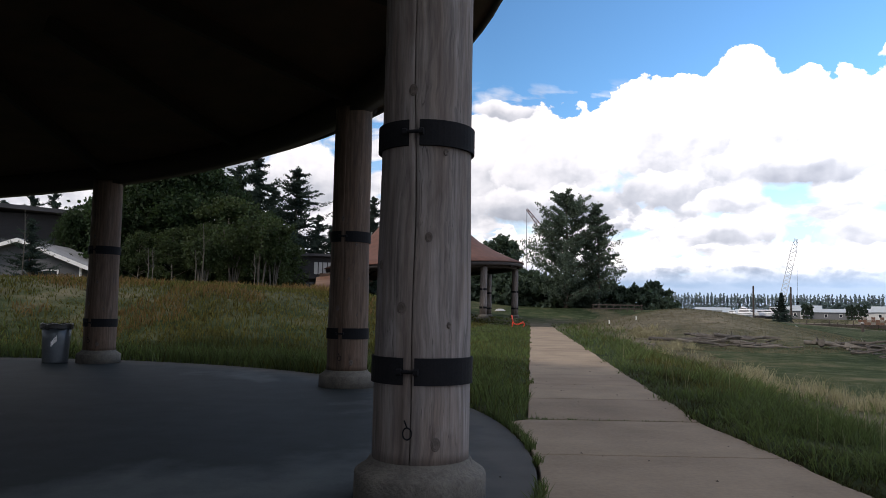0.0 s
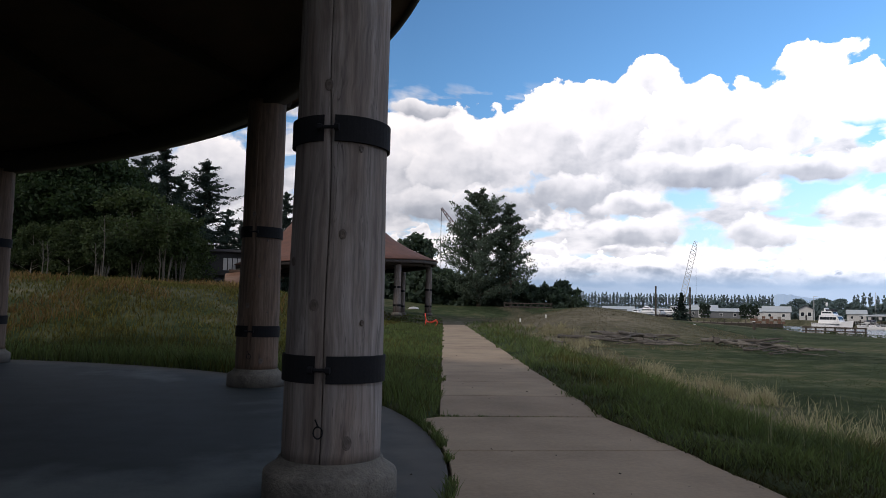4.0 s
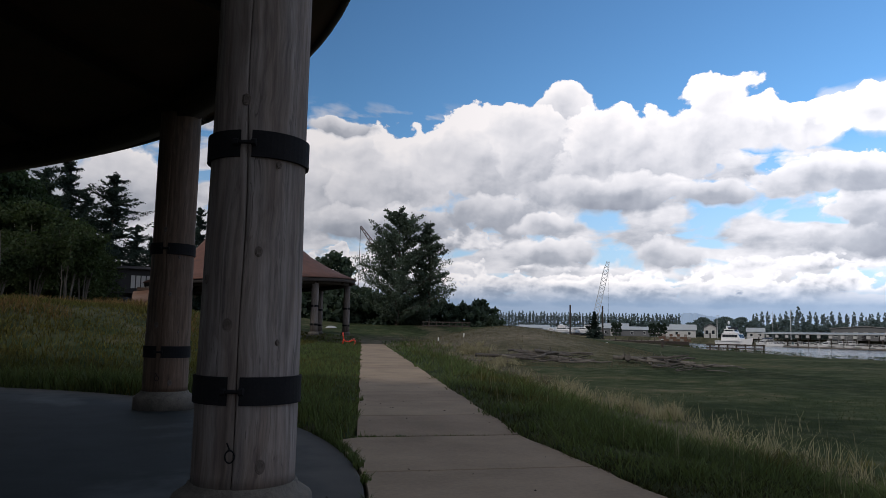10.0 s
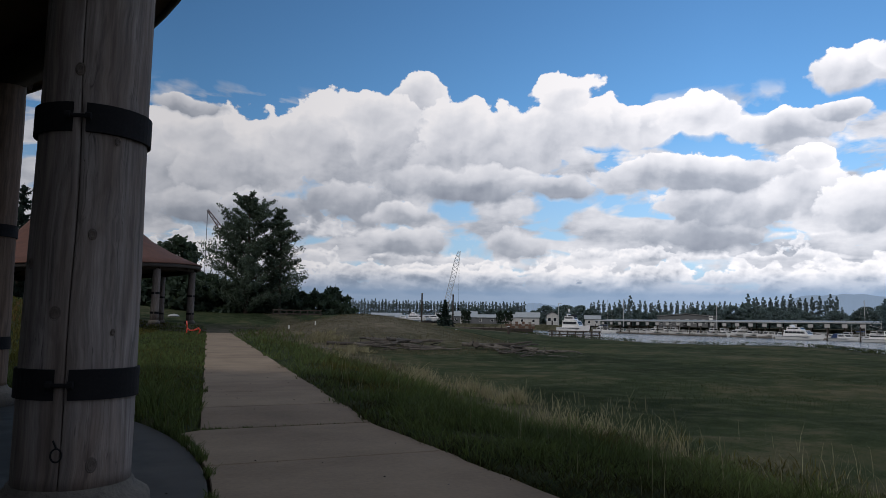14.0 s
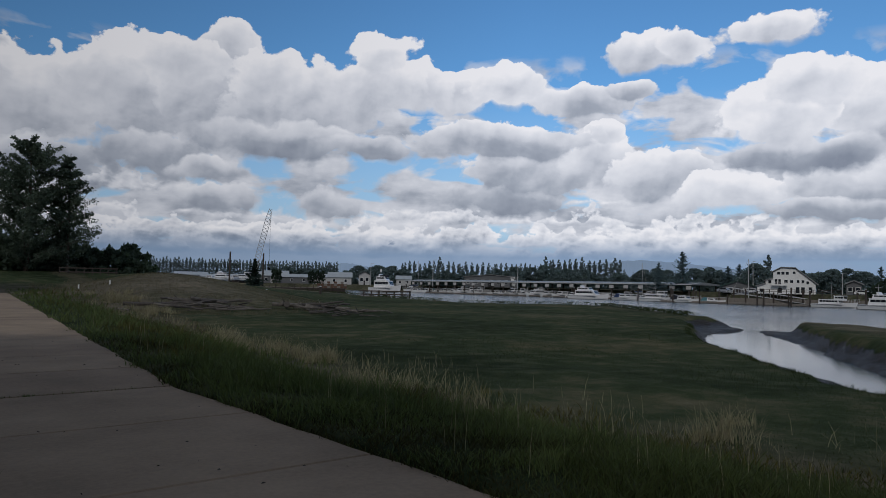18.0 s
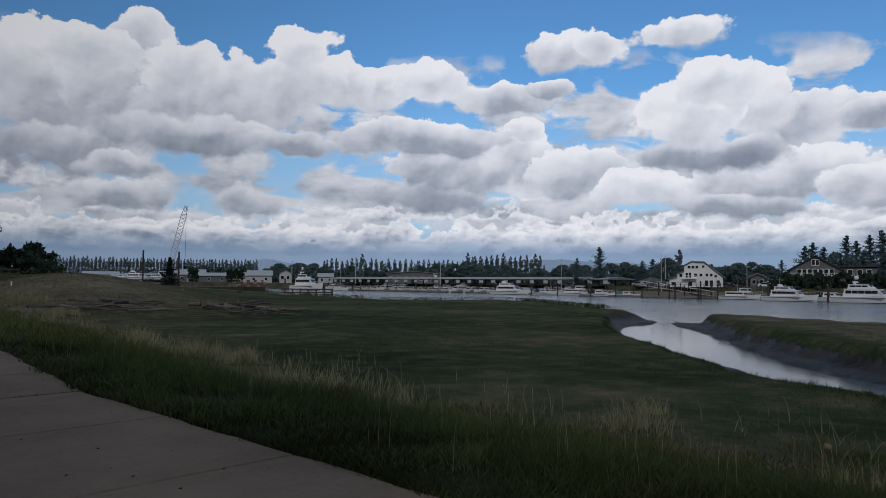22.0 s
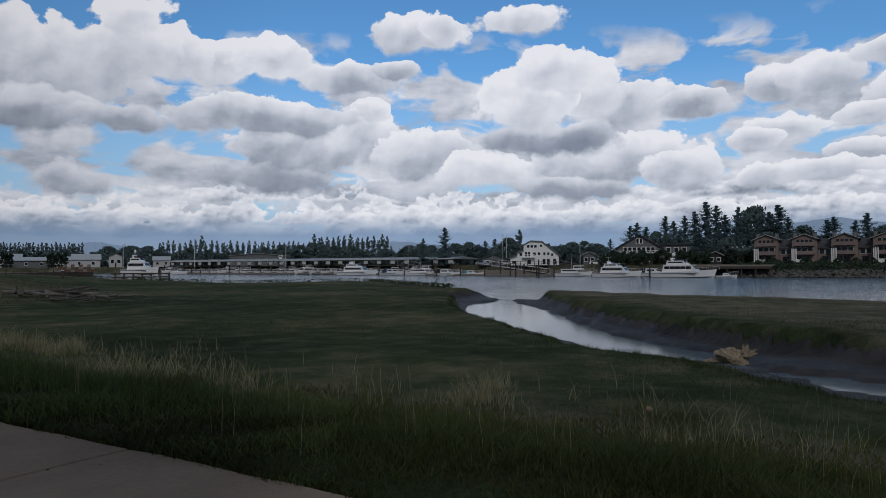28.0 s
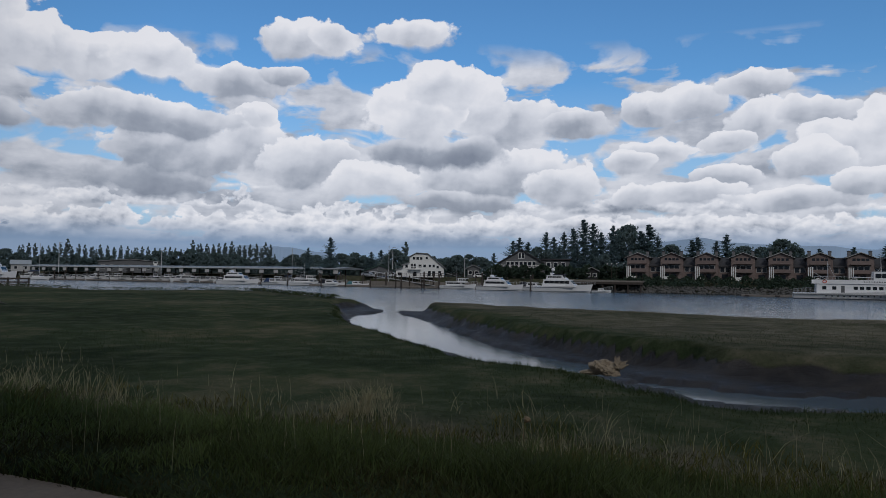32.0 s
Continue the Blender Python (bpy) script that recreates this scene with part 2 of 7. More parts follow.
# ---- materials ----
def material(name, base, second=None, rough=0.8, scale=4.0, fine=40.0, bump=0.15, metal=0.0, stretch=(1, 1, 1), vary=0.0, gloss=None, island=False, depth=0.02):
    """A two-scale procedural surface: broad stains, fine grain, bump and a slight change from piece to piece."""
    mat = bpy.data.materials.new(name)
    mat.use_nodes = True
    n = Nodes(mat.node_tree)
    place = n.add("ShaderNodeTexCoord").outputs["Object"]
    place = n.vec("MULTIPLY", place, stretch)
    second = second or tuple(c * 0.62 for c in base)
    big = n.noise(place, scale, 4.0, 0.6).outputs[0]
    small = n.noise(place, fine, 5.0, 0.65).outputs[0]
    f = n.math("MULTIPLY_ADD", n.math("ADD", n.math("MULTIPLY", big, 0.65), n.math("MULTIPLY", small, 0.35)), 2.6, -0.8, True)
    col = n.mix(f, (*second, 1), (*base, 1))
    if vary:
        rnd = n.add("ShaderNodeNewGeometry").outputs["Random Per Island"] if island else n.add("ShaderNodeObjectInfo").outputs["Random"]
        hsv = n.add("ShaderNodeHueSaturation", {}, Hue=n.math("MULTIPLY_ADD", rnd, vary * 0.06, 0.5 - vary * 0.03), Value=n.math("MULTIPLY_ADD", rnd, vary * 2, 1 - vary), Color=col)
        col = hsv.outputs[0]
    bsdf = n.add("ShaderNodeBsdfPrincipled", {}, Base_Color=col, Metallic=metal)
    n.put(bsdf, "Roughness", n.math("MULTIPLY_ADD", small, 0.25, rough - 0.12, True))
    n.put(bsdf, "Specular IOR Level", (0.12 if island else 0.5) if gloss is None else gloss)
    if bump:
        bp = n.add("ShaderNodeBump", {}, Strength=bump, Distance=depth, Height=n.math("ADD", small, big))
        n.put(bsdf, "Normal", bp.outputs[0])
    out = bsdf.outputs[0]
    if island:
        thin = n.add("ShaderNodeBsdfTranslucent", {}, Color=n.vec("MULTIPLY", col, (1.25, 1.3, 0.8)))
        out = n.add("ShaderNodeMixShader", {}, i0=0.38, i1=out, i2=thin.outputs[0]).outputs[0]
    n.add("ShaderNodeOutputMaterial", {}, Surface=out)
    return mat


M = {
    "concrete_path": material("concrete_path", (0.35, 0.272, 0.196), (0.19, 0.148, 0.108), 0.92, 0.8, 22, 0.25, depth=0.006, vary=0.08, gloss=0.1),
    "concrete_plinth": material("concrete_plinth", (0.16, 0.146, 0.125), (0.055, 0.052, 0.047), 0.92, 5, 40, 0.7),
    "black_iron": material("black_iron", (0.007, 0.008, 0.010), (0.014, 0.014, 0.016), 0.78, 6, 60, 0.12, 0.0, gloss=0.10),
    "soffit": material("soffit", (0.095, 0.050, 0.027), (0.045, 0.025, 0.015), 0.75, 1.2, 25, 0.2, stretch=(1, 1, 6)),
    "beam": material("beam", (0.030, 0.019, 0.013), (0.017, 0.012, 0.009), 0.8, 1.2, 25, 0.2),
    "fascia": material("fascia", (0.06, 0.05, 0.046), (0.036, 0.031, 0.03), 0.75, 1.5, 25, 0.2),
    "shingle": material("shingle", (0.15, 0.066, 0.045), (0.085, 0.043, 0.033), 0.85, 1.4, 9, 0.6, vary=0.2),
    "red_plastic": material("red_plastic", (0.75, 0.06, 0.02), (0.6, 0.05, 0.02), 0.4, 3, 40, 0.03),
    "white_paint": material("white_paint", (0.86, 0.86, 0.84), (0.76, 0.76, 0.74), 0.5, 2, 30, 0.05),
    "cream_paint": material("cream_paint", (0.55, 0.545, 0.53), (0.40, 0.395, 0.385), 0.6, 2, 30, 0.05),
    "boat_white": material("boat_white", (0.88, 0.88, 0.88), (0.8, 0.8, 0.81), 0.25, 1, 20, 0.02),
    "boat_blue": material("boat_blue", (0.03, 0.06, 0.16), (0.02, 0.04, 0.1), 0.3, 1, 20, 0.02),
    "boat_teal": material("boat_teal", (0.10, 0.26, 0.30), (0.08, 0.2, 0.24), 0.4, 1, 20, 0.02),
    "canvas_dark": material("canvas_dark", (0.03, 0.035, 0.05), (0.02, 0.022, 0.03), 0.85, 3, 40, 0.1),
    "glass_dark": material("glass_dark", (0.018, 0.022, 0.027), (0.012, 0.014, 0.018), 0.12, 1, 10, 0.0),
    "grey_siding": material("grey_siding", (0.16, 0.165, 0.175), (0.11, 0.115, 0.12), 0.8, 1, 12, 0.3, stretch=(1, 1, 8)),
    "dark_siding": material("dark_siding", (0.034, 0.034, 0.037), (0.022, 0.022, 0.025), 0.8, 1, 12, 0.3, stretch=(1, 1, 8)),
    "cedar_siding": material("cedar_siding", (0.275, 0.215, 0.198), (0.155, 0.118, 0.108), 0.85, 0.8, 14, 0.4, stretch=(1, 1, 8), vary=0.08),
    "roof_dark": material("roof_dark", (0.075, 0.075, 0.08), (0.045, 0.045, 0.05), 0.9, 1.0, 10, 0.3),
    "roof_grey": material("roof_grey", (0.30, 0.305, 0.31), (0.2, 0.205, 0.21), 0.85, 1.0, 10, 0.3),
    "roof_green": material("roof_green", (0.05, 0.10, 0.08), (0.035, 0.07, 0.06), 0.8, 1.0, 10, 0.2),
    "roof_metal": material("roof_metal", (0.27, 0.29, 0.30), (0.2, 0.215, 0.22), 0.5, 0.6, 8, 0.1, 0.2),
    "roof_pale": material("roof_pale", (0.46, 0.50, 0.51), (0.36, 0.39, 0.4), 0.5, 0.6, 8, 0.1, 0.1),
    "grey_wood": material("grey_wood", (0.26, 0.235, 0.205), (0.15, 0.135, 0.12), 0.9, 2.5, 30, 0.5, stretch=(1, 1, 0.2)),
    "drift_wood": material("drift_wood", (0.165, 0.148, 0.130), (0.05, 0.044, 0.039), 0.9, 3, 30, 0.6, vary=0.4),
    "piling": material("piling", (0.075, 0.06, 0.05), (0.04, 0.033, 0.03), 0.9, 2, 30, 0.5),
    "rock": material("rock", (0.15, 0.145, 0.135), (0.06, 0.06, 0.056), 0.9, 0.6, 5, 0.8, depth=0.2),
    "steel_light": material("steel_light", (0.60, 0.62, 0.62), (0.45, 0.46, 0.47), 0.5, 2, 20, 0.05, 0.0),
    "steel_red": material("steel_red", (0.14, 0.07, 0.06), (0.09, 0.05, 0.045), 0.6, 2, 20, 0.05),
    "galvanised": material("galvanised", (0.16, 0.185, 0.205), (0.1, 0.115, 0.13), 0.45, 5, 50, 0.05, 0.6),
    "plastic_black": material("plastic_black", (0.012, 0.012, 0.014), (0.02, 0.02, 0.022), 0.35, 20, 80, 0.5),
    "bark": material("bark", (0.13, 0.10, 0.075), (0.06, 0.048, 0.038), 0.95, 2, 14, 0.8, stretch=(1, 1, 0.3), depth=0.05),
    "bark_grey": material("bark_grey", (0.30, 0.28, 0.24), (0.18, 0.165, 0.14), 0.95, 2, 14, 0.6, stretch=(1, 1, 0.3), depth=0.05),
    "bark_alder": material("bark_alder", (0.105, 0.097, 0.08), (0.055, 0.05, 0.042), 0.95, 2, 14, 0.6, stretch=(1, 1, 0.3), depth=0.05),
    "leaf_cotton": material("leaf_cotton", (0.128, 0.168, 0.135), (0.055, 0.076, 0.063), 0.6, 0.4, 3, 0, vary=0.35, island=True),
    "leaf_green": material("leaf_green", (0.044, 0.070, 0.032), (0.016, 0.029, 0.015), 0.65, 0.5, 3, 0, vary=0.35, island=True),
    "leaf_light": material("leaf_light", (0.062, 0.086, 0.038), (0.028, 0.042, 0.021), 0.65, 0.3, 3, 0, vary=0.35, island=True),
    # dark shrub green, lightened and blued a little for distance haze
    "leaf_dark": material("leaf_dark", (0.074, 0.106, 0.080), (0.040, 0.060, 0.047), 0.7, 0.3, 3, 0, vary=0.3, island=True),
    "needle": material("needle", (0.042, 0.062, 0.056), (0.024, 0.038, 0.036), 0.75, 0.3, 3, 0, vary=0.3, island=True),
    # far-shore foliage: haze of the distance is put into these pale blue-greens
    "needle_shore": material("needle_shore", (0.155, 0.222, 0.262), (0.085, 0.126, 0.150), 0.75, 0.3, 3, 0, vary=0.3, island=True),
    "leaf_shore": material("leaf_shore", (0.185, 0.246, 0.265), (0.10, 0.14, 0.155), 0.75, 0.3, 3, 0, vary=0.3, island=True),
    "hull_wood": material("hull_wood", (0.15, 0.075, 0.045), (0.08, 0.042, 0.028), 0.6, 2, 25, 0.3, stretch=(0.3, 1, 6)),
    # poplar leaves paled towards blue, with distance haze in the colour
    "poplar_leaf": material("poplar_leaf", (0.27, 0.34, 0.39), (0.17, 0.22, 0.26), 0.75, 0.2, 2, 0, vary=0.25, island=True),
    "grass_verge": material("grass_verge", (0.118, 0.148, 0.056), (0.052, 0.072, 0.031), 0.6, 0.5, 6, 0, vary=0.4, island=True),
    "grass_marsh": material("grass_marsh", (0.060, 0.075, 0.034), (0.022, 0.036, 0.017), 0.7, 0.16, 2, 0, vary=0.22, island=True),
    "grass_mound": material("grass_mound", (0.112, 0.092, 0.030), (0.048, 0.060, 0.018), 0.7, 0.30, 3, 0, vary=0.4, island=True),
    "grass_dry": material("grass_dry", (0.35, 0.315, 0.225), (0.185, 0.165, 0.11), 0.75, 0.7, 6, 0, vary=0.3, island=True),
    "grass_straw": material("grass_straw", (0.17, 0.115, 0.05), (0.11, 0.066, 0.03), 0.75, 0.5, 5, 0, vary=0.3, island=True),
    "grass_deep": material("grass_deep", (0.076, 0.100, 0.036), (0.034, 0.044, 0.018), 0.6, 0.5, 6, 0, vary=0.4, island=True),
    "grass_matted": material("grass_matted", (0.056, 0.050, 0.021), (0.026, 0.032, 0.013), 0.7, 0.6, 5, 0, vary=0.4, island=True),
    "grass_meadow": material("grass_meadow", (0.180, 0.150, 0.108), (0.082, 0.074, 0.050), 0.8, 0.4, 5, 0, vary=0.35, island=True),
    "straw": material("straw", (0.22, 0.16, 0.09), (0.12, 0.085, 0.05), 0.85, 20, 90, 0.3),
    # pale blue of the air between is mixed into the hills' colour
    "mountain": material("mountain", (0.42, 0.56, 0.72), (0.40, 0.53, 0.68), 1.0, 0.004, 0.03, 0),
    "knot_wood": material("knot_wood", (0.12, 0.10, 0.088), (0.045, 0.036, 0.031), 0.85, 14, 90, 0.6, depth=0.004),
    "stump_wood": material("stump_wood", (0.42, 0.35, 0.25), (0.17, 0.135, 0.095), 0.9, 5, 26, 0.9, depth=0.05),
    "car_silver": material("car_silver", (0.45, 0.47, 0.5), (0.36, 0.38, 0.41), 0.3, 1, 10, 0, 0.4),
    "rubber": material("rubber", (0.02, 0.02, 0.02), None, 0.9, 10, 60, 0.1),
    "slate": material("slate", (0.12, 0.125, 0.135), (0.08, 0.085, 0.09), 0.85, 1.0, 10, 0.3),
    "chimney_grey": material("chimney_grey", (0.20, 0.20, 0.205), (0.13, 0.13, 0.135), 0.85, 1, 12, 0.3),
    "letter": material("letter", (0.04, 0.05, 0.07), None, 0.6, 5, 40, 0),
}


def weathered_log(name, shades):
    """Grey-brown weathered fir with long grain, darker and redder streaks."""
    mat = bpy.data.materials.new(name)
    mat.use_nodes = True
    n = Nodes(mat.node_tree)
    place = n.add("ShaderNodeTexCoord").outputs["Object"]
    shift = n.vec("MULTIPLY_ADD", n.noise(place, 1.4, 3.0).outputs["Color"], (0.10, 0.10, 0.0), place)
    grain = n.noise(n.vec("MULTIPLY", shift, (1, 1, 0.045)), 30.0, 6.0, 0.62).outputs[0]
    broad = n.noise(n.vec("MULTIPLY", shift, (1, 1, 0.10)), 7.0, 4.0, 0.55).outputs[0]
    stain = n.noise(n.vec("MULTIPLY", place, (1, 1, 0.4)), 2.0, 4.0, 0.55).outputs[0]
    col = n.ramp(n.math("MULTIPLY_ADD", grain, 1.35, -0.17, True), list(zip((0.06, 0.45, 0.9), shades)))
    col = n.mix(n.math("MULTIPLY_ADD", broad, 2.4, -0.9, True), n.vec("MULTIPLY", col, (0.82, 0.74, 0.68)), col)
    col = n.mix(n.math("MULTIPLY_ADD", stain, 3.0, -1.5, True), col, n.vec("MULTIPLY", col, (0.95, 0.78, 0.64)))
    figure = n.noise(n.vec("MULTIPLY", shift, (1, 1, 0.16)), 2.4, 2.0, 0.4).outputs[0]
    ring = n.math("SUBTRACT", 1.0, n.math("MULTIPLY", n.math("PINGPONG", n.math("MULTIPLY", figure, 15.0), 0.5), 5.0), clamp=True)
    col = n.mix(n.math("MULTIPLY", ring, 0.26), col, n.vec("MULTIPLY", col, (0.58, 0.52, 0.48)))
    check = n.noise(n.vec("MULTIPLY", shift, (1, 1, 0.010)), 26.0, 2.0, 0.5).outputs[0]
    split = n.math("SUBTRACT", 1.0, n.math("MULTIPLY", n.math("ABSOLUTE", n.math("SUBTRACT", check, 0.5)), 55.0), clamp=True)
    split = n.math("MULTIPLY", split, n.math("MULTIPLY_ADD", broad, 4.0, -1.7, True))
    col = n.mix(n.math("MULTIPLY", split, 0.8), col, (0.018, 0.015, 0.013, 1))
    bleached = n.noise(n.vec("MULTIPLY", place, (1, 1, 0.22)), 3.4, 3.0, 0.6).outputs[0]
    col = n.mix(n.math("MULTIPLY_ADD", bleached, 3.0, -1.3, True), n.vec("MULTIPLY", col, (0.70, 0.66, 0.63)), col)
    bsdf = n.add("ShaderNodeBsdfPrincipled", {}, Base_Color=col, Roughness=0.82)
    n.put(bsdf, "Normal", n.add("ShaderNodeBump", {}, Strength=0.5, Distance=0.012, Height=n.math("ADD", grain, broad)).outputs[0])
    n.add("ShaderNodeOutputMaterial", {}, Surface=bsdf.outputs[0])
    return mat


def ground_surface():
    """Soil, sedge, dry meadow and wet mud, laid by the ground's own 'dry' and 'mud' weights."""
    mat = bpy.data.materials.new("ground_surface")
    mat.use_nodes = True
    n = Nodes(mat.node_tree)
    place = n.add("ShaderNodeTexCoord").outputs["Object"]
    broad = n.noise(place, 0.09, 5.0, 0.6).outputs[0]
    mid = n.noise(place, 0.9, 5.0, 0.65).outputs[0]
    fine = n.noise(n.vec("MULTIPLY", place, (1, 1, 0.3)), 14.0, 5.0, 0.7).outputs[0]
    mixed = n.math("ADD", n.math("MULTIPLY", broad, 0.5), n.math("ADD", n.math("MULTIPLY", mid, 0.3), n.math("MULTIPLY", fine, 0.2)))
    sedge = n.ramp(n.math("MULTIPLY_ADD", mixed, 4.4, -1.7, True), [(0, (0.017, 0.026, 0.012)), (0.5, (0.040, 0.057, 0.026)), (1, (0.100, 0.096, 0.052))])
    dry = n.ramp(n.math("MULTIPLY_ADD", mixed, 3.2, -1.1, True), [(0, (0.072, 0.070, 0.042)), (0.5, (0.140, 0.123, 0.090)), (1, (0.225, 0.195, 0.145))])
    mud = n.ramp(n.math("MULTIPLY_ADD", n.noise(place, 0.35, 6.0, 0.7).outputs[0], 2.6, -0.8, True), [(0, (0.022, 0.020, 0.019)), (0.6, (0.048, 0.044, 0.041)), (1, (0.080, 0.073, 0.067))])
    clod = n.noise(n.vec("MULTIPLY_ADD", n.noise(place, 0.5, 3.0).outputs["Color"], (1.6, 1.6, 0), place), 1.9, 7.0, 0.72).outputs[0]
    wet = n.math("MULTIPLY_ADD", clod, 6.0, -2.7, True)
    mud = n.mix(wet, n.vec("MULTIPLY", mud, (0.50, 0.50, 0.52)), mud)
    wd = n.add("ShaderNodeAttribute", {"attribute_name": "dry"}).outputs["Fac"]
    wm = n.add("ShaderNodeAttribute", {"attribute_name": "mud"}).outputs["Fac"]
    wd = n.math("MULTIPLY_ADD", n.math("SUBTRACT", mid, 0.5), 1.3, wd, True)
    wm = n.math("MULTIPLY_ADD", n.math("ADD", wm, n.math("MULTIPLY", n.math("SUBTRACT", mid, 0.5), 0.9)), 4.0, -1.5, True)
    col = n.mix(wm, n.mix(wd, sedge, dry), mud)
    bsdf = n.add("ShaderNodeBsdfPrincipled", {}, Base_Color=col)
    n.put(bsdf, "Specular IOR Level", n.mixf(wm, 0.03, 0.22))
    n.put(bsdf, "Roughness", n.mixf(wm, 0.95, n.math("MULTIPLY_ADD", clod, 1.1, 0.05, True)))
    n.put(bsdf, "Normal", n.add("ShaderNodeBump", {}, Strength=0.6, Distance=0.10, Height=n.math("ADD", n.math("MULTIPLY", n.math("MULTIPLY", clod, wm), 2.2), n.math("ADD", mid, fine))).outputs[0])
    n.add("ShaderNodeOutputMaterial", {}, Surface=bsdf.outputs[0])
    return mat


def water_surface():
    mat = bpy.data.materials.new("water_surface")
    mat.use_nodes = True
    n = Nodes(mat.node_tree)
    place = n.add("ShaderNodeTexCoord").outputs["Object"]
    bsdf = n.add("ShaderNodeBsdfPrincipled", {}, Base_Color=(0.085, 0.118, 0.145, 1), Roughness=0.12, IOR=1.33)
    calm = n.noise(place, 0.03, 3.0).outputs[0]
    ripple = n.math("ADD", n.noise(place, 1.4, 4.0, 0.6).outputs[0], n.math("MULTIPLY", n.noise(place, 0.35, 3.0).outputs[0], 2.0))
    n.put(bsdf, "Normal", n.add("ShaderNodeBump", {}, Strength=n.math("MULTIPLY", n.math("MULTIPLY_ADD", calm, 1.3, -0.15, True), n.add("ShaderNodeMapRange", {"clamp": True}, i0=n.add("ShaderNodeSeparateXYZ", {}, i0=place).outputs[0], i1=50.0, i2=85.0, i3=0.018, i4=1.0).outputs[0]), Distance=0.34, Height=ripple).outputs[0])
    n.add("ShaderNodeOutputMaterial", {}, Surface=bsdf.outputs[0])
    return mat


def slab_surface():
    """Trowelled concrete, paler dry patches, grit; roof shade painted in, lighter rim."""
    mat = bpy.data.materials.new("slab_surface")
    mat.use_nodes = True
    n = Nodes(mat.node_tree)
    place = n.add("ShaderNodeTexCoord").outputs["Object"]
    patch = n.noise(n.vec("MULTIPLY", place, (1.0, 0.55, 1)), 0.42, 4.0, 0.5, 0.3).outputs[0]
    grit = n.noise(place, 34.0, 4.0, 0.7).outputs[0]
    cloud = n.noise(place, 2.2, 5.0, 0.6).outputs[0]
    # base tones darkened to carry the shade under the roof
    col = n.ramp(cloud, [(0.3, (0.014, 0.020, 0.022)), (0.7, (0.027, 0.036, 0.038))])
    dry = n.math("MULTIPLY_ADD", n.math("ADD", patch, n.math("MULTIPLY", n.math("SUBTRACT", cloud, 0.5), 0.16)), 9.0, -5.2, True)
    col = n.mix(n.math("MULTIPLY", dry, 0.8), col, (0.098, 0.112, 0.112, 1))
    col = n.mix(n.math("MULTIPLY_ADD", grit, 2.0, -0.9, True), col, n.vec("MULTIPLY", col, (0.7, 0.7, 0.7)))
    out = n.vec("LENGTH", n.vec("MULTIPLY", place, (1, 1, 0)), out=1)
    # the rim's lighter tan stands for daylight past the roof edge
    lightened = n.ease(n.math("MULTIPLY_ADD", cloud, 0.8, out), 9.1, 9.8, 0.0, 0.6)
    col = n.mix(lightened, col, n.mix(cloud, (0.070, 0.064, 0.056, 1), (0.125, 0.112, 0.096, 1)))
    bsdf = n.add("ShaderNodeBsdfPrincipled", {}, Base_Color=col, Roughness=0.7)
    n.put(bsdf, "Specular IOR Level", 0.15)
    n.put(bsdf, "Normal", n.add("ShaderNodeBump", {}, Strength=0.2, Distance=0.004, Height=n.math("ADD", grit, cloud)).outputs[0])
    n.add("ShaderNodeOutputMaterial", {}, Surface=bsdf.outputs[0])
    return mat


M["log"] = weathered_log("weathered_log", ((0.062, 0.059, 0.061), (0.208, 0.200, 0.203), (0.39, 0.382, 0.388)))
# posts farther in: browner wood, with roof shade also darkening the three tones
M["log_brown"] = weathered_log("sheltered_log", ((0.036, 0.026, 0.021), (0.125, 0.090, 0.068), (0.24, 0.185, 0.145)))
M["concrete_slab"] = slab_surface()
M["ground"] = ground_surface()
M["water"] = water_surface()


# ---- mesh helpers ----
def part(name, bm, mat, parent=None, label="", smooth=False):
    """Links a bmesh as one mesh object, under a thing or part if given."""
    me = bpy.data.meshes.new(name)
    bm.to_mesh(me)
    bm.free()
    me.materials.append(M[mat])
    if smooth:
        me.shade_smooth()
    ob = new(name, me)
    ob.parent = parent
    return tagged(ob, label) if label else ob


def again(ob, m, parent=None):
    """Another object on the same mesh."""
    twin = new(ob.name.split(".")[0], ob.data)
    twin.parent = parent or ob.parent
    twin.matrix_basis = m
    for key in ("label",):
        if key in ob:
            twin[key] = ob[key]
    return twin


def thing(name, m, label, category, group="", kind=""):
    ob = new(name)
    ob.empty_display_size = 0.2
    ob.matrix_basis = m
    return tagged(ob, label, category, group, kind)


def box(bm, x0, x1, y0, y1, z0, z1, bevel=0.0):
    made = bmesh.ops.create_cube(bm, size=1.0, matrix=Matrix.LocRotScale(((x0 + x1) / 2, (y0 + y1) / 2, (z0 + z1) / 2), None, (abs(x1 - x0), abs(y1 - y0), abs(z1 - z0))))
    if bevel:
        edges = {e for v in made["verts"] for e in v.link_edges}
        bmesh.ops.bevel(bm, geom=list(edges), offset=bevel, segments=1, affect="EDGES")
    return bm


def boxed(x0, x1, y0, y1, z0, z1, bevel=0.0):
    return box(bmesh.new(), x0, x1, y0, y1, z0, z1, bevel)


def rod(bm, a, b, ra, rb=None, sides=8):
    """A tapered rod from a to b."""
    a, b = Vector(a), Vector(b)
    rb = ra if rb is None else rb
    m = Matrix.Translation((a + b) / 2) @ (b - a).to_track_quat("Z", "Y").to_matrix().to_4x4()
    bmesh.ops.create_cone(bm, cap_ends=True, segments=sides, radius1=ra, radius2=max(rb, 1e-4), depth=(b - a).length, matrix=m)
    return bm


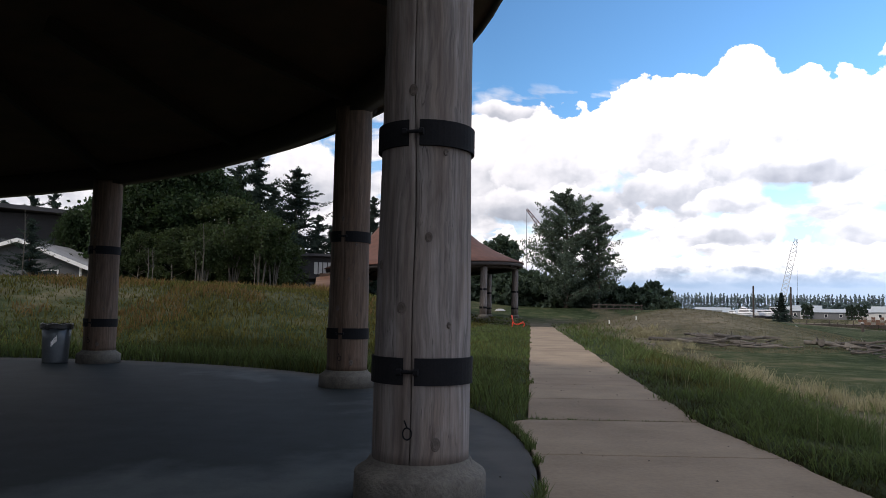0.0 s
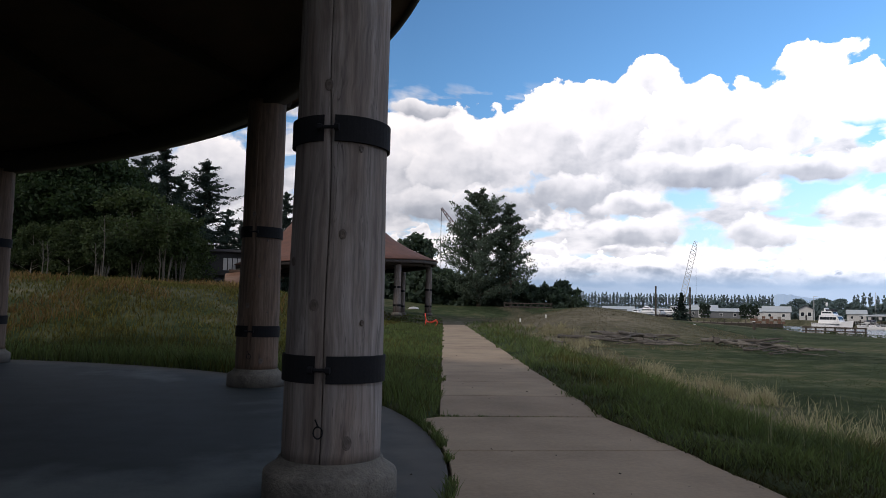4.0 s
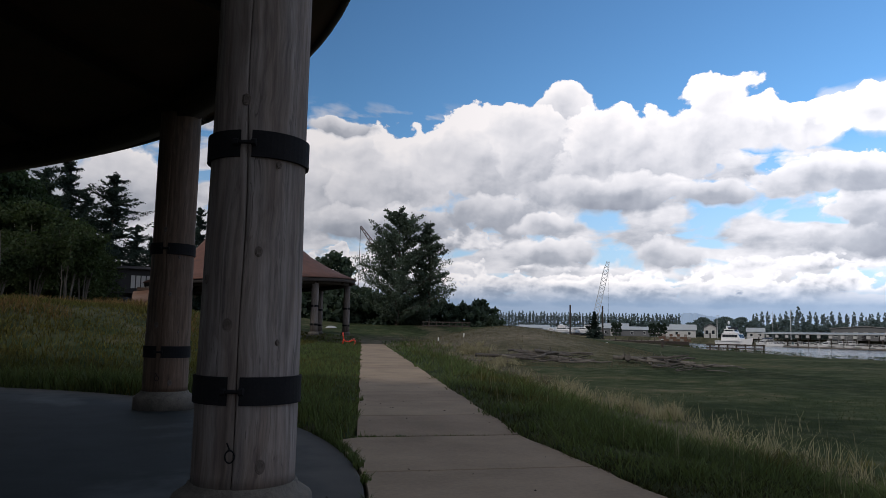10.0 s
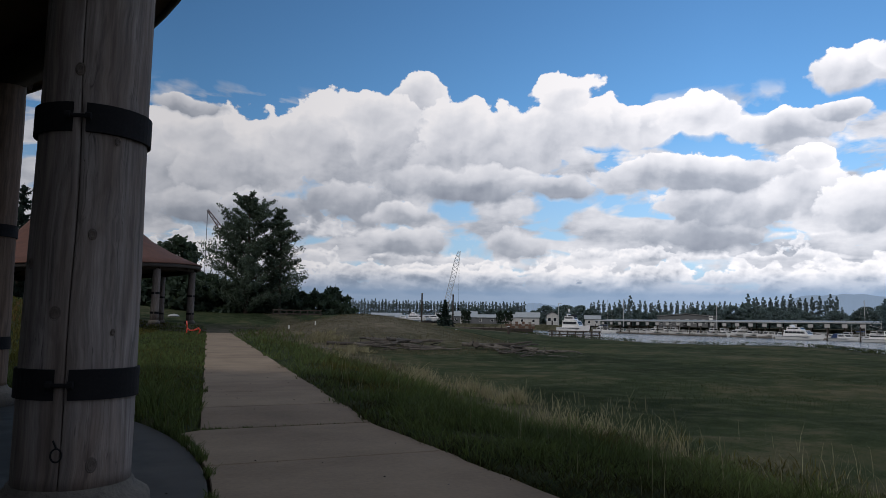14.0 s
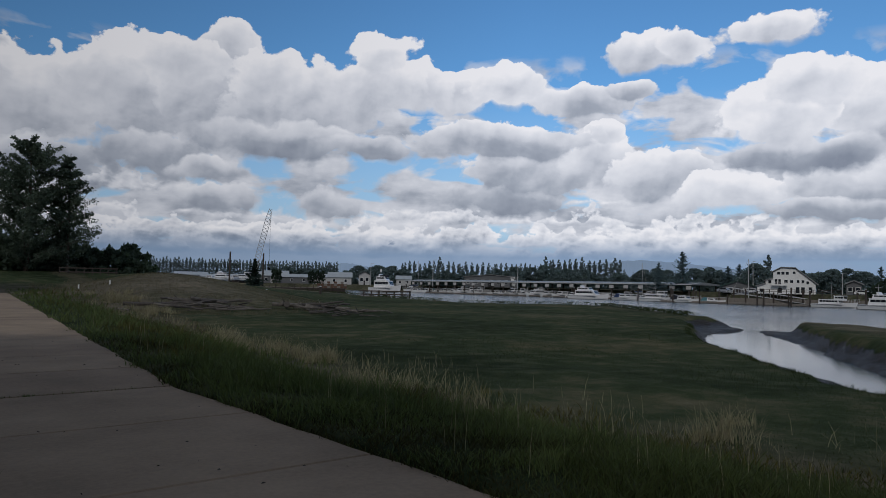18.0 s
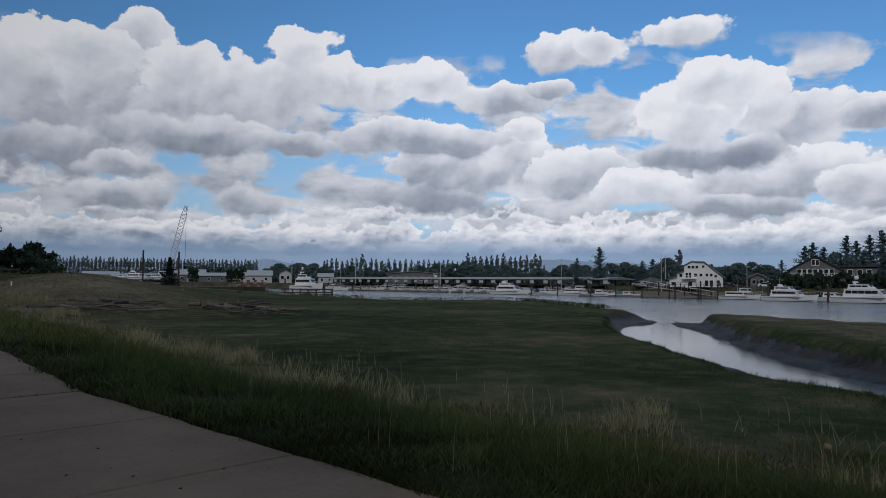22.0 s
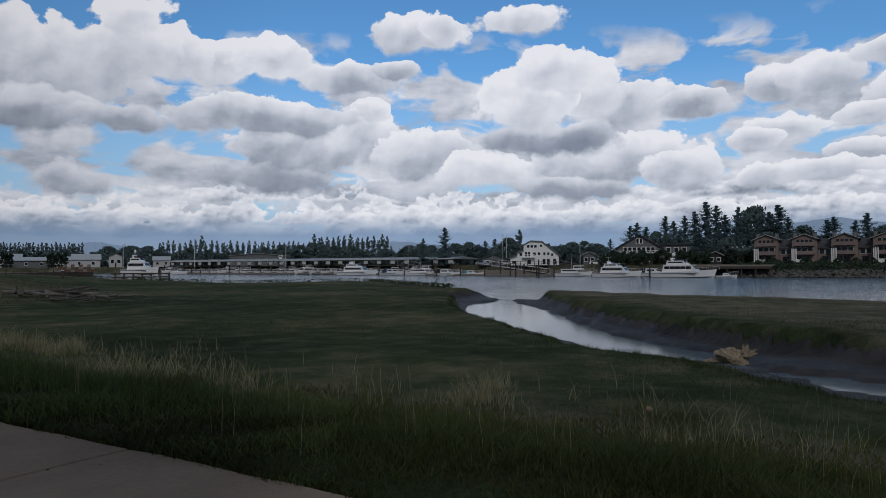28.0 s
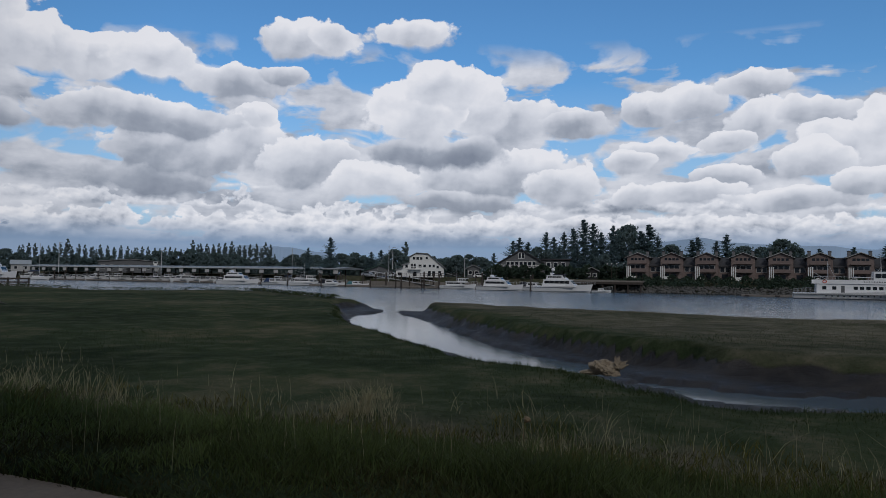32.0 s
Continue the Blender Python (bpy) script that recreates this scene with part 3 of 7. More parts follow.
def turned(profile, sides=32, start=0.0, sweep=360.0, closed=False):
    """A surface turned about z through (radius, height) points."""
    bm = bmesh.new()
    full = abs(sweep) >= 359.9
    count = sides if full else sides + 1
    rings = []
    for r, z in profile:
        rings.append([bm.verts.new((r * math.cos(radians(start + sweep * k / sides)), r * math.sin(radians(start + sweep * k / sides)), z)) for k in range(count)])
    pairs = list(zip(rings, rings[1:])) + ([(rings[-1], rings[0])] if closed else [])
    for lo, hi in pairs:
        for k in range(sides):
            j = (k + 1) % count
            bm.faces.new((lo[k], lo[j], hi[j], hi[k]))
    if not closed and full:
        for ring, flip in ((rings[0], True), (rings[-1], False)):
            if profile[0 if flip else -1][0] > 0.02:
                bm.faces.new(ring[::-1] if flip else ring)
    bmesh.ops.recalc_face_normals(bm, faces=bm.faces)
    return bm


def prism(bm, outline, y0, y1):
    """An outline in x and z, drawn out along y."""
    front = [bm.verts.new((x, y0, z)) for x, z in outline]
    rear = [bm.verts.new((x, y1, z)) for x, z in outline]
    bm.faces.new(front)
    bm.faces.new(rear[::-1])
    for k in range(len(outline)):
        j = (k + 1) % len(outline)
        bm.faces.new((front[j], front[k], rear[k], rear[j]))
    bmesh.ops.recalc_face_normals(bm, faces=bm.faces)
    return bm


def tri_mesh(name, verts, tris, mat, smooth=False):
    """A mesh from arrays of places and triangles."""
    me = bpy.data.meshes.new(name)
    me.vertices.add(len(verts))
    me.vertices.foreach_set("co", np.asarray(verts, np.float32).ravel())
    me.loops.add(3 * len(tris))
    me.loops.foreach_set("vertex_index", np.asarray(tris, np.int32).ravel())
    me.polygons.add(len(tris))
    me.polygons.foreach_set("loop_start", np.arange(0, 3 * len(tris), 3, dtype=np.int32))
    me.polygons.foreach_set("loop_total", np.full(len(tris), 3, np.int32))
    me.update(calc_edges=True)
    me.materials.append(M[mat])
    if smooth:
        me.shade_smooth()
    return me


def polar(az, d, z=0.0, turn=None):
    """A pose d metres off at an azimuth (to the right of +y); by default its own +y points away from the eye."""
    a = radians(az)
    return pose(d * math.sin(a), d * math.cos(a), z, 0, 0, -az if turn is None else turn)


# ---- the lie of the land ----
WATER, MARSH = -1.79, -0.95
PAV, SLAB_R, COL_R = Vector((-8.86, 6.53, 0)), 9.65, 8.9
rng = np.random.default_rng(7)


def spline(points, n=12):
    """A smooth line through a few plan points."""
    p = np.array(points, float)
    ext = np.vstack([2 * p[0] - p[1], p, 2 * p[-1] - p[-2]])
    out = []
    for i in range(len(p) - 1):
        a, b, c, d = ext[i:i + 4]
        t = np.linspace(0, 1, n, endpoint=False)[:, None]
        out.append(0.5 * (2 * b + (c - a) * t + (2 * a - 5 * b + 4 * c - d) * t**2 + (3 * b - a - 3 * c + d) * t**3))
    return np.vstack(out + [p[-1:]])


def signed(x, y, loop):
    """Distance to a closed plan outline, negative inside."""
    best, inside = np.full(x.shape, 1e9), np.zeros(x.shape, bool)
    for (ax, ay), (bx, by) in zip(loop, np.roll(loop, -1, 0)):
        dx, dy = bx - ax, by - ay
        t = np.clip(((x - ax) * dx + (y - ay) * dy) / (dx * dx + dy * dy + 1e-9), 0, 1)
        best = np.minimum(best, np.hypot(x - ax - t * dx, y - ay - t * dy))
        if abs(dy) > 1e-9:
            inside ^= ((ay > y) != (by > y)) & (x < (y - ay) / dy * dx + ax)
    return np.where(inside, -best, best)


SHORE = spline([(40, 420), (62, 240), (80, 150), (74, 112), (64, 82), (66, 66), (72, 58), (66, 47), (58.5, 37.5), (55, 31.5), (53.6, 28.3)], 5)
ISLE = spline([(53.2, 27.4), (55, 23.5), (53, 20), (49.5, 12), (47, 4), (46, -3), (47, -9), (50, -60), (50, -200)], 5)
CHANNEL = np.vstack([SHORE, ISLE, [(150, -260), (151, -60), (156, 0), (160, 45), (170, 90), (174, 160), (178, 250), (150, 420)]])
CREEK_L = spline([(52, 33), (42.5, 26.0), (32.6, 19.9), (24.4, 12.8), (20.1, 9.1), (17.4, 5.9), (16.0, 3.7), (14.1, 1.8), (13.2, 0.2), (14, -3), (15, -10)], 5)
CREEK_R = spline([(24.5, -10), (23.2, -3.5), (24.2, 0.6), (27.6, 5), (31.5, 9.2), (35.5, 12.4), (44, 18.2), (51, 22.5), (55, 24)], 5)
CREEK = np.vstack([CREEK_L, CREEK_R, [(62, 30)]])
POOL = np.vstack([spline([(56, 29.0), (51.5, 27.4), (44.0, 25.6), (36.5, 20.8), (32, 16.9), (27.9, 12.6), (24.5, 9), (22.7, 5.2), (22.3, 4.2)], 4), spline([(24.0, 4.2), (25.3, 5.8), (26.6, 7.6), (31, 11.4), (38.8, 16.5), (45.2, 21), (51.8, 26.2), (56, 27.6)], 4)])

TRICKLE = np.vstack([spline([(22.6, 4.6), (20.9, 3.0), (18.9, 1.0), (18.7, -1), (19.3, -4), (20, -9)], 4), spline([(22, -9), (22.2, -4), (21, -0.3), (21.4, 1.9), (23.6, 4.9)], 4)])


def step(v, a, b):
    t = np.clip((v - a) / (b - a), 0, 1)
    return t * t * (3 - 2 * t)


def ripple(x, y, size):
    return (np.sin(x / size + 1.3 * np.sin(y / size * 0.7)) * np.sin(y / size * 1.1 + 1.7 * np.sin(x / size * 0.6 + 2)) + 0.5 * np.sin(2.3 * x / size + y / size) * np.sin(1.9 * y / size - 0.7 * x / size))


def path_right(y):
    return np.where(y < 8.3, 2.95, 2.95 + (y - 8.3) * 0.122)


def path_left(y):
    return np.where(y < 8.3, 0.95, 1.0 + (y - 8.3) * 0.122)


def land(x, y):
    """Height of the ground, and how dry and how muddy it is."""
    x, y = np.asarray(x, float), np.asarray(y, float)
    off = x - path_right(y)
    toe = 5.6 + 0.5 * np.sin(y * 0.4) + np.clip(y - 14, 0, 60) * 0.03
    meadow = step(y, 34, 62) * (1 - step(x - 0.30 * y, 2, 22))
    low = MARSH + meadow * 0.85
    z = low * step(off, 0.3, toe) + 0.03 * step(off, 0.02, 0.2)
    # the grassy mound beyond the pavilion
    rp = np.hypot(x - PAV.x, y - PAV.y)
    beyond = step(y, 34, 52)
    side = (1 - beyond) * (1 - step(x - path_left(y), -7.0 - 0.05 * np.clip(y, 0, 60), -2.4)) + beyond * (1 - step(x - path_left(y), -9 - 0.18 * np.clip(y, 0, 60), -0.6))
    mound = step(rp, 10.1, 19) * side * 2.15 * (0.92 + 0.10 * ripple(x, y, 9.0)) * step(y, -25, 10)
    z = z + np.where(off < 0, mound, 0)
    z = z + 0.035 * ripple(x, y, 1.7) * step(np.abs(off + 1), 1.6, 3.0) * step(rp, 9.8, 11.5) + 0.05 * ripple(x, y, 6.1) * step(off, 1, 6)
    # the meadow swells beyond the path end and falls away towards the channel
    bearing = np.degrees(np.arctan2(x, np.maximum(y, 0.1)))
    swell = np.maximum(step(y, 63, 98) * step(off, -26, -8), step(y, 42, 74) * step(off, 0.5, 15))
    z = z + 1.95 * swell * (1 - step(bearing, 17, 34)) * (1 + 0.05 * ripple(x, y, 4.0))
    # water cuts
    ch, cr, pl = signed(x, y, CHANNEL), signed(x, y, CREEK), signed(x, y, POOL)
    z = z - (z + 1.68 + 0.08 * ripple(x, y, 2.3)) * step(cr + 0.3 * ripple(x, y, 1.2), 0.2, -0.9) * (z > -1.6)
    z = z - 0.5 * step(pl + 0.2 * ripple(x, y, 0.9), 0.45, -0.7)
    tr = signed(x, y, TRICKLE)
    z = z - 0.155 * step(tr + 0.45 * ripple(x, y, 0.42) + 0.20 * ripple(x, y, 0.9), 0.05, -0.40)
    z = np.where(x < 110, z - (z + 2.6) * step(ch + 0.5 * ripple(x, y, 2.1), 0.6, -5.0), z)
    far = x > 110
    z = np.where(far, np.where(ch < 0, -2.8, -2.8 + 3.6 * step(ch, 0.0, 3.0) + 0.2 * step(ch, 5, 200)), z)
    dry = np.clip(0.85 * meadow * (1 - step(y, 66, 80)) + 0.65 * step(off, toe - 2.6, toe - 1.2) * (1 - step(off, toe - 0.2, toe + 1.3)) + 0.35 * np.where(off < 0, mound / 2.2, 0) + 0.25 * step(-ch, -5, 0), 0, 1)
    isle = step(x - 21 - 1.25 * np.clip(y, -30, 40), 0, 4) * step(x, 20, 24)
    dry = np.clip(dry + 0.50 * isle + 0.10 * np.clip(ripple(x, y, 7.5), 0, 1) * step(off, 5, 8), 0, 1)
    dry = np.where(far, 0.5, dry)
    mud = np.clip(step(z, -1.12, -1.42) * (~far), 0, 1)
    return z, dry, mud


def height(x, y):
    return float(land(np.array([x]), np.array([y]))[0][0])


def ground_sheet():
    az = np.concatenate([np.arange(-180, -36, 3.0), np.arange(-36, 106, 0.33), np.arange(106, 180, 3.0)])
    rad = np.concatenate([[0.05], 1.5 * 1.0165 ** np.arange(0, 345), 450 * 1.12 ** np.arange(0, 22)])
    a, r = np.meshgrid(np.radians(az), rad)
    x, y = r * np.sin(a), r * np.cos(a)
    z, dry, mud = land(x, y)
    # bed under the concrete
    rp = np.hypot(x - PAV.x, y - PAV.y)
    hard = (rp < SLAB_R + 0.1) | ((x > path_left(y) - 0.05) & (x < path_right(y) - 0.02) & (y < 64)) | ((x < 3) & (x > -9) & (y < 8.3) & (y > -14))
    z = np.where(hard, -0.09, z)
    n, m = len(az), len(rad)
    i = np.arange(m - 1)[:, None] * n + np.arange(n)[None]
    j = np.arange(m - 1)[:, None] * n + (np.arange(n)[None] + 1) % n
    tris = np.concatenate([np.stack([i, j, j + n], -1).reshape(-1, 3), np.stack([i, j + n, i + n], -1).reshape(-1, 3)])
    me = tri_mesh("ground", np.stack([x, y, z], -1).reshape(-1, 3), tris[:, ::-1], "ground", True)
    for name, values in (("dry", dry), ("mud", mud)):
        me.attributes.new(name, "FLOAT", "POINT").data.foreach_set("value", values.ravel().astype(np.float32))
    tagged(new("ground", me), "salt marsh, muddy creek bed and grassy banks", "ground", kind="structure")


ground_sheet()
bm = bmesh.new()
loop = [bm.verts.new((x, y, WATER)) for x, y in ((12, -30), (12, 34), (36, 70), (20, 440), (260, 440), (260, -330), (14, -330))]
bm.faces.new(loop)
bmesh.ops.recalc_face_normals(bm, faces=bm.faces)
tagged(part("water", bm, "water"), "calm grey tidal channel reflecting the clouds", "water", kind="structure")

# far hills, with the haze before them painted as their base colour
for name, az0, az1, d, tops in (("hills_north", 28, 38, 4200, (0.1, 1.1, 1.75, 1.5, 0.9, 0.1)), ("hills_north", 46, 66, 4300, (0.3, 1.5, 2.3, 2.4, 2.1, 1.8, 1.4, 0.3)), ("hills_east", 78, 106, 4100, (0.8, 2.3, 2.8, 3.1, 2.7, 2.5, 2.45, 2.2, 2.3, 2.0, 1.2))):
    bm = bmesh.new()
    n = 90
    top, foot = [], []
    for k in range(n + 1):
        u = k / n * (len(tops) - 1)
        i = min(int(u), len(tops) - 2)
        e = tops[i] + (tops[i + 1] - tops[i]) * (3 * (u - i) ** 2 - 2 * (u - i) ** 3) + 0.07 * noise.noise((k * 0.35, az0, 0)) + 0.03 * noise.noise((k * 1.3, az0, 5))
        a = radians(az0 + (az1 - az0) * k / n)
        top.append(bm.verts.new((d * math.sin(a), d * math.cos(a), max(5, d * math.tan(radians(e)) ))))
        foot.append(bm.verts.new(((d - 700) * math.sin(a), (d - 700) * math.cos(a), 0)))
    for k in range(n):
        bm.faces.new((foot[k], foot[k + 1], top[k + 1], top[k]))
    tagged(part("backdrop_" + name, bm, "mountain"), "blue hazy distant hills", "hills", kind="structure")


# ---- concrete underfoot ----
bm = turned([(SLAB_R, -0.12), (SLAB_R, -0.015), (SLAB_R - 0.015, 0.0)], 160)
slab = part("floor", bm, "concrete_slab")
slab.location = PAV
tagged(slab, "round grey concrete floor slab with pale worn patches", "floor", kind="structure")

pavement = tagged(new("pavement"), "tan concrete footpath of broad panels beside the grass", "footpath", kind="structure")


def path_panel(y0, y1, first=False):
    """One poured panel with eased edges; the panels near the slab follow its rim."""
    bm = bmesh.new()
    n = 8
    gap = 0.026 if abs(y0 - 8.35) < 0.01 or abs(y1 - 8.35) < 0.01 else 0.011 if y0 < 8 else 0.004
    left, right = [], []
    for k in range(n + 1):
        y = y0 + gap + (y1 - y0 - 2 * gap) * k / n
        xl, xr = float(path_left(y)), float(path_right(y))
        if y < 8.3:
            reach = (SLAB_R + 0.022) ** 2 - (y - PAV.y) ** 2
            xl = PAV.x + math.sqrt(reach) if reach > 0 else -3.0
            xl = min(xl, 1.0)
        xr += 0.012 * math.sin(y * 2.1) + 0.012 * math.sin(y * 5.3) + 0.008 * math.sin(y * 11.7)
        left.append((xl, y))
        right.append((xr, y))
    ring = left + right[::-1]
    cx, cy = sum(p[0] for p in ring) / len(ring), sum(p[1] for p in ring) / len(ring)
    lo = [bm.verts.new((x, y, -0.12)) for x, y in ring]
    hi = [bm.verts.new((x, y, -0.012)) for x, y in ring]
    ease = 1.0 if y0 < 8.3 else 0.25
    tp = [bm.verts.new((x + (cx - x) * 0.006 * ease, y + (cy - y) * 0.008 * ease, 0.0)) for x, y in ring]
    m = len(ring)
    for k in range(m):
        j = (k + 1) % m
        bm.faces.new((lo[k], lo[j], hi[j], hi[k]))
        bm.faces.new((hi[k], hi[j], tp[j], tp[k]))
    for k in range(n):
        bm.faces.new((tp[k], tp[k + 1], tp[m - 2 - k], tp[m - 1 - k]))
    bmesh.ops.recalc_face_normals(bm, faces=bm.faces)
    ob = part("path_panel", bm, "concrete_path", pavement)
    ob.location.z = 0.004 + (0.004 if y0 < 8.3 else 0.0012) * random.random()


edges = [-9.5, -7.3, -5.0, -2.8, -0.4, 2.0, 4.3, 6.3, 8.35]
edges += [8.35 + 2.05 * k for k in range(1, 27)]
for a, b in zip(edges, edges[1:]):
    path_panel(a, b)


# ---- pavilions ----
ROOF_TILT = 0.108


# knots on a post: bearing, height, size
KNOTS = [(-84, 1.67, 0.032), (-106, 2.62, 0.038), (-72, 0.39, 0.042), (-114, 1.22, 0.044), (-65, 2.22, 0.024), (-58, 1.12, 0.02), (-150, 1.5, 0.03)]


def log_column(parent, m, h, fine=True, wood="log"):
    """A checked log post in two iron straps on a cast footing."""
    sides = 240 if fine else 14
    rows = 60 if fine else 4
    prof = []
    for k in range(rows + 1):
        u = k / rows
        prof.append((0.318 - 0.03 * u + 0.004 * math.sin(9 * u), 0.26 + (h - 0.26) * u))
    bm = turned(prof, sides)
    for v in bm.verts:
        a = math.atan2(v.co.y, v.co.x)
        f = 1 + 0.012 * math.sin(3 * a + 0.6 * v.co.z) + 0.006 * math.sin(7 * a - v.co.z)
        if fine:
            # vertices crowd towards the drying check, so that it stays a thin deep split
            line = radians(-103) + 0.05 * math.sin(1.3 * v.co.z) + 0.02 * math.sin(4 * v.co.z)
            off = (a - line + math.pi) % (2 * math.pi) - math.pi
            if abs(off) < 0.4:
                off = math.copysign(0.4 * (abs(off) / 0.4) ** 2.2, off)
                r, a = math.hypot(v.co.x, v.co.y), line + off
                v.co.x, v.co.y = r * math.cos(a), r * math.sin(a)
            f -= 0.13 * math.exp(-(off / 0.0075) ** 2) + 0.006 * math.exp(-(off / 0.05) ** 2)
            for ka, kz, kr in KNOTS:
                q = (((a - radians(ka) + math.pi) % (2 * math.pi) - math.pi) * 0.31 / kr) ** 2 + ((v.co.z - kz) / kr) ** 2
                f += 0.02 * math.exp(-q)
        v.co.x, v.co.y = v.co.x * f, v.co.y * f
    col = part("column", bm, wood, parent, smooth=True)
    col.matrix_basis = m
    foot = part("footing", turned([(0.432, -0.02), (0.43, 0.165), (0.422, 0.185), (0.345, 0.235), (0.335, 0.262)], 32 if fine else 14), "concrete_plinth", col, "rough cast concrete footing", True)
    for zc in (0.83, 2.34):
        r = 0.325 - 0.028 * zc / h
        band = part("iron_band", turned([(r, zc - 0.085), (r + 0.014, zc - 0.083), (r + 0.014, zc + 0.083), (r, zc + 0.085)], 48 if fine else 14, -97, 347, closed=True), "black_iron", col, "black iron strap")
        if fine:
            a = radians(-103.5)
            bm = bmesh.new()
            c, s = math.cos(a), math.sin(a)
            rod(bm, (c * (r + 0.03) - s * -0.07, s * (r + 0.03) + c * -0.07, zc), (c * (r + 0.03) - s * 0.07, s * (r + 0.03) + c * 0.07, zc), 0.012, sides=10)
            for e in (-0.055, 0.055):
                rod(bm, (c * (r + 0.03) - s * (e - 0.014), s * (r + 0.03) + c * (e - 0.014), zc), (c * (r + 0.03) - s * (e + 0.014), s * (r + 0.03) + c * (e + 0.014), zc), 0.024, sides=6)
            part("strap_bolt", bm, "black_iron", col)
    if fine:
        for ka, kz, kr in KNOTS:
            a = radians(ka)
            r = 0.322 - 0.03 * kz / h + 0.004
            bm = turned([(kr * 0.95, 0.0), (kr * 0.8, 0.004), (kr * 0.72, 0.003), (kr * 0.55, 0.006), (kr * 0.2, 0.004), (0.001, 0.005)], 18)
            knot = part("knot", bm, "knot_wood", col)
            knot.matrix_basis = Matrix.Translation((r * math.cos(a), r * math.sin(a), kz)) @ Vector((math.cos(a), math.sin(a), 0)).to_track_quat("Z", "Y").to_matrix().to_4x4() @ Matrix.Diagonal((0.8, 1.1, 1, 1))
        a = radians(-103)
        r = 0.335
        bm = bmesh.new()
        c = Vector((r * math.cos(a), r * math.sin(a), 0.455))
        side = Vector((-math.sin(a), math.cos(a), 0))
        for k in range(16):
            p, q = (c + side * 0.028 * math.cos(t) + Vector((0, 0, 0.036 * math.sin(t))) for t in (k * math.pi / 8, (k + 1) * math.pi / 8))
            rod(bm, p, q, 0.005, sides=5)
        rod(bm, c + Vector((0, 0, 0.036)), c + Vector((0, 0, 0.08)) - side * 0.02, 0.005, sides=5)
        part("tie_ring", bm, "black_iron", col, "thin black iron ring")
    return col


def pavilion(name, m, first_angle, eave, tilt, label, fine):
    top = thing(name, m, label, "pavilion", "round park pavilions")
    rim_r = 9.6
    rim = lambda a, r: eave + tilt * r * math.cos(a)
    seg = 128 if fine else 72
    # brim and hat-shaped roof, as turned skins whose rim follows the tilt
    def skin(nm, prof, mat, lab=""):
        bm = turned([(r, z) for r, z in prof], seg, closed=True)
        for v in bm.verts:
            a = math.atan2(v.co.y, v.co.x)
            v.co.z += eave + tilt * math.hypot(v.co.x, v.co.y) * math.cos(a)
        return part(nm, bm, mat, top, lab, True)
    skin("soffit", [(9.52, 0.03), (8.4, 0.30), (5.0, 1.6), (0.6, 4.2), (0.6, 4.28), (5.0, 1.68), (8.4, 0.38), (9.52, 0.10)], "soffit", "dark varnished cedar board soffit")
    skin("fascia", [(9.53, 0.0), (9.6, 0.0), (9.62, 0.34), (9.55, 0.34)], "fascia", "dark curved fascia board")
    skin("ring_beam", [(8.72, -0.18), (9.08, -0.18), (9.08, 0.16), (8.72, 0.22)], "beam")
    roof = [(9.72, 0.36), (8.6, 0.85), (7.2, 1.55), (5.6, 2.55), (4.4, 3.6), (3.2, 5.0), (2.4, 6.2), (1.9, 7.0), (0.05, 7.3)]
    skin("roof", roof + [(r, z - 0.08) for r, z in roof[::-1]], "shingle", "red-brown cedar shingle roof")
    for k in range(16):
        a = radians(first_angle + 22.5 * k)
        z0, z1 = rim(a, 9.3) - 0.02, rim(a, 1.0) + 3.9
        bm = bmesh.new()
        box(bm, -0.06, 0.06, 0, 1, -0.14, 0.14)
        ob = part("rafter", bm, "beam", top)
        p0, p1 = Vector((9.3 * math.cos(a), 9.3 * math.sin(a), z0)), Vector((5.0 * math.cos(a), 5.0 * math.sin(a), rim(a, 5.0) + 1.42))
        ob.matrix_basis = Matrix.Translation(p0) @ (p1 - p0).to_track_quat("Y", "Z").to_matrix().to_4x4() @ Matrix.Diagonal((1, (p1 - p0).length, 1, 1))
    for k in range(8):
        a = radians(first_angle + 45 * k)
        h = rim(a, COL_R) - 0.1
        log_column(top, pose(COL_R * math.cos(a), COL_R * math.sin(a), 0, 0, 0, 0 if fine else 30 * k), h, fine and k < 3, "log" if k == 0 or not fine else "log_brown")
    return top


pavilion("pavilion", Matrix.Translation(PAV), -11.0, 4.68 - ROOF_TILT * 8.8, ROOF_TILT, "round open pavilion with weathered log posts and black iron straps", True)
far_c = polar(-1.9, 67.0, 0.72, 0)
pavilion("pavilion", far_c, -50.6, 4.0, 0.06, "round log pavilion with a red-brown hat-shaped shingle roof on the lawn", False)


# ---- trees ----
def leaf_tris(centres, size, flat=0.0, long=1.6):
    """Small leaf sprays, two triangles each, turned at random about the given places."""
    n = len(centres)
    a = rng.normal(size=(n, 3))
    a[:, 2] *= 1 - flat
    a /= np.linalg.norm(a, axis=1, keepdims=True) + 1e-9
    b = np.cross(a, rng.normal(size=(n, 3)))
    b /= np.linalg.norm(b, axis=1, keepdims=True) + 1e-9
    s = (np.asarray(size) * rng.uniform(0.6, 1.35, n))[:, None]
    v = np.stack([centres - a * s * long / 2, centres + b * s * 0.5, centres + a * s * long / 2, centres - b * s * 0.5], 1).reshape(-1, 3)
    k = np.arange(n)[:, None] * 4
    return v, np.concatenate([k + [0, 1, 2], k + [0, 2, 3]])


def crown(name, mat, v, t, parent):
    ob = new(name, tri_mesh(name, v, t, mat))
    ob.parent = parent
    return ob


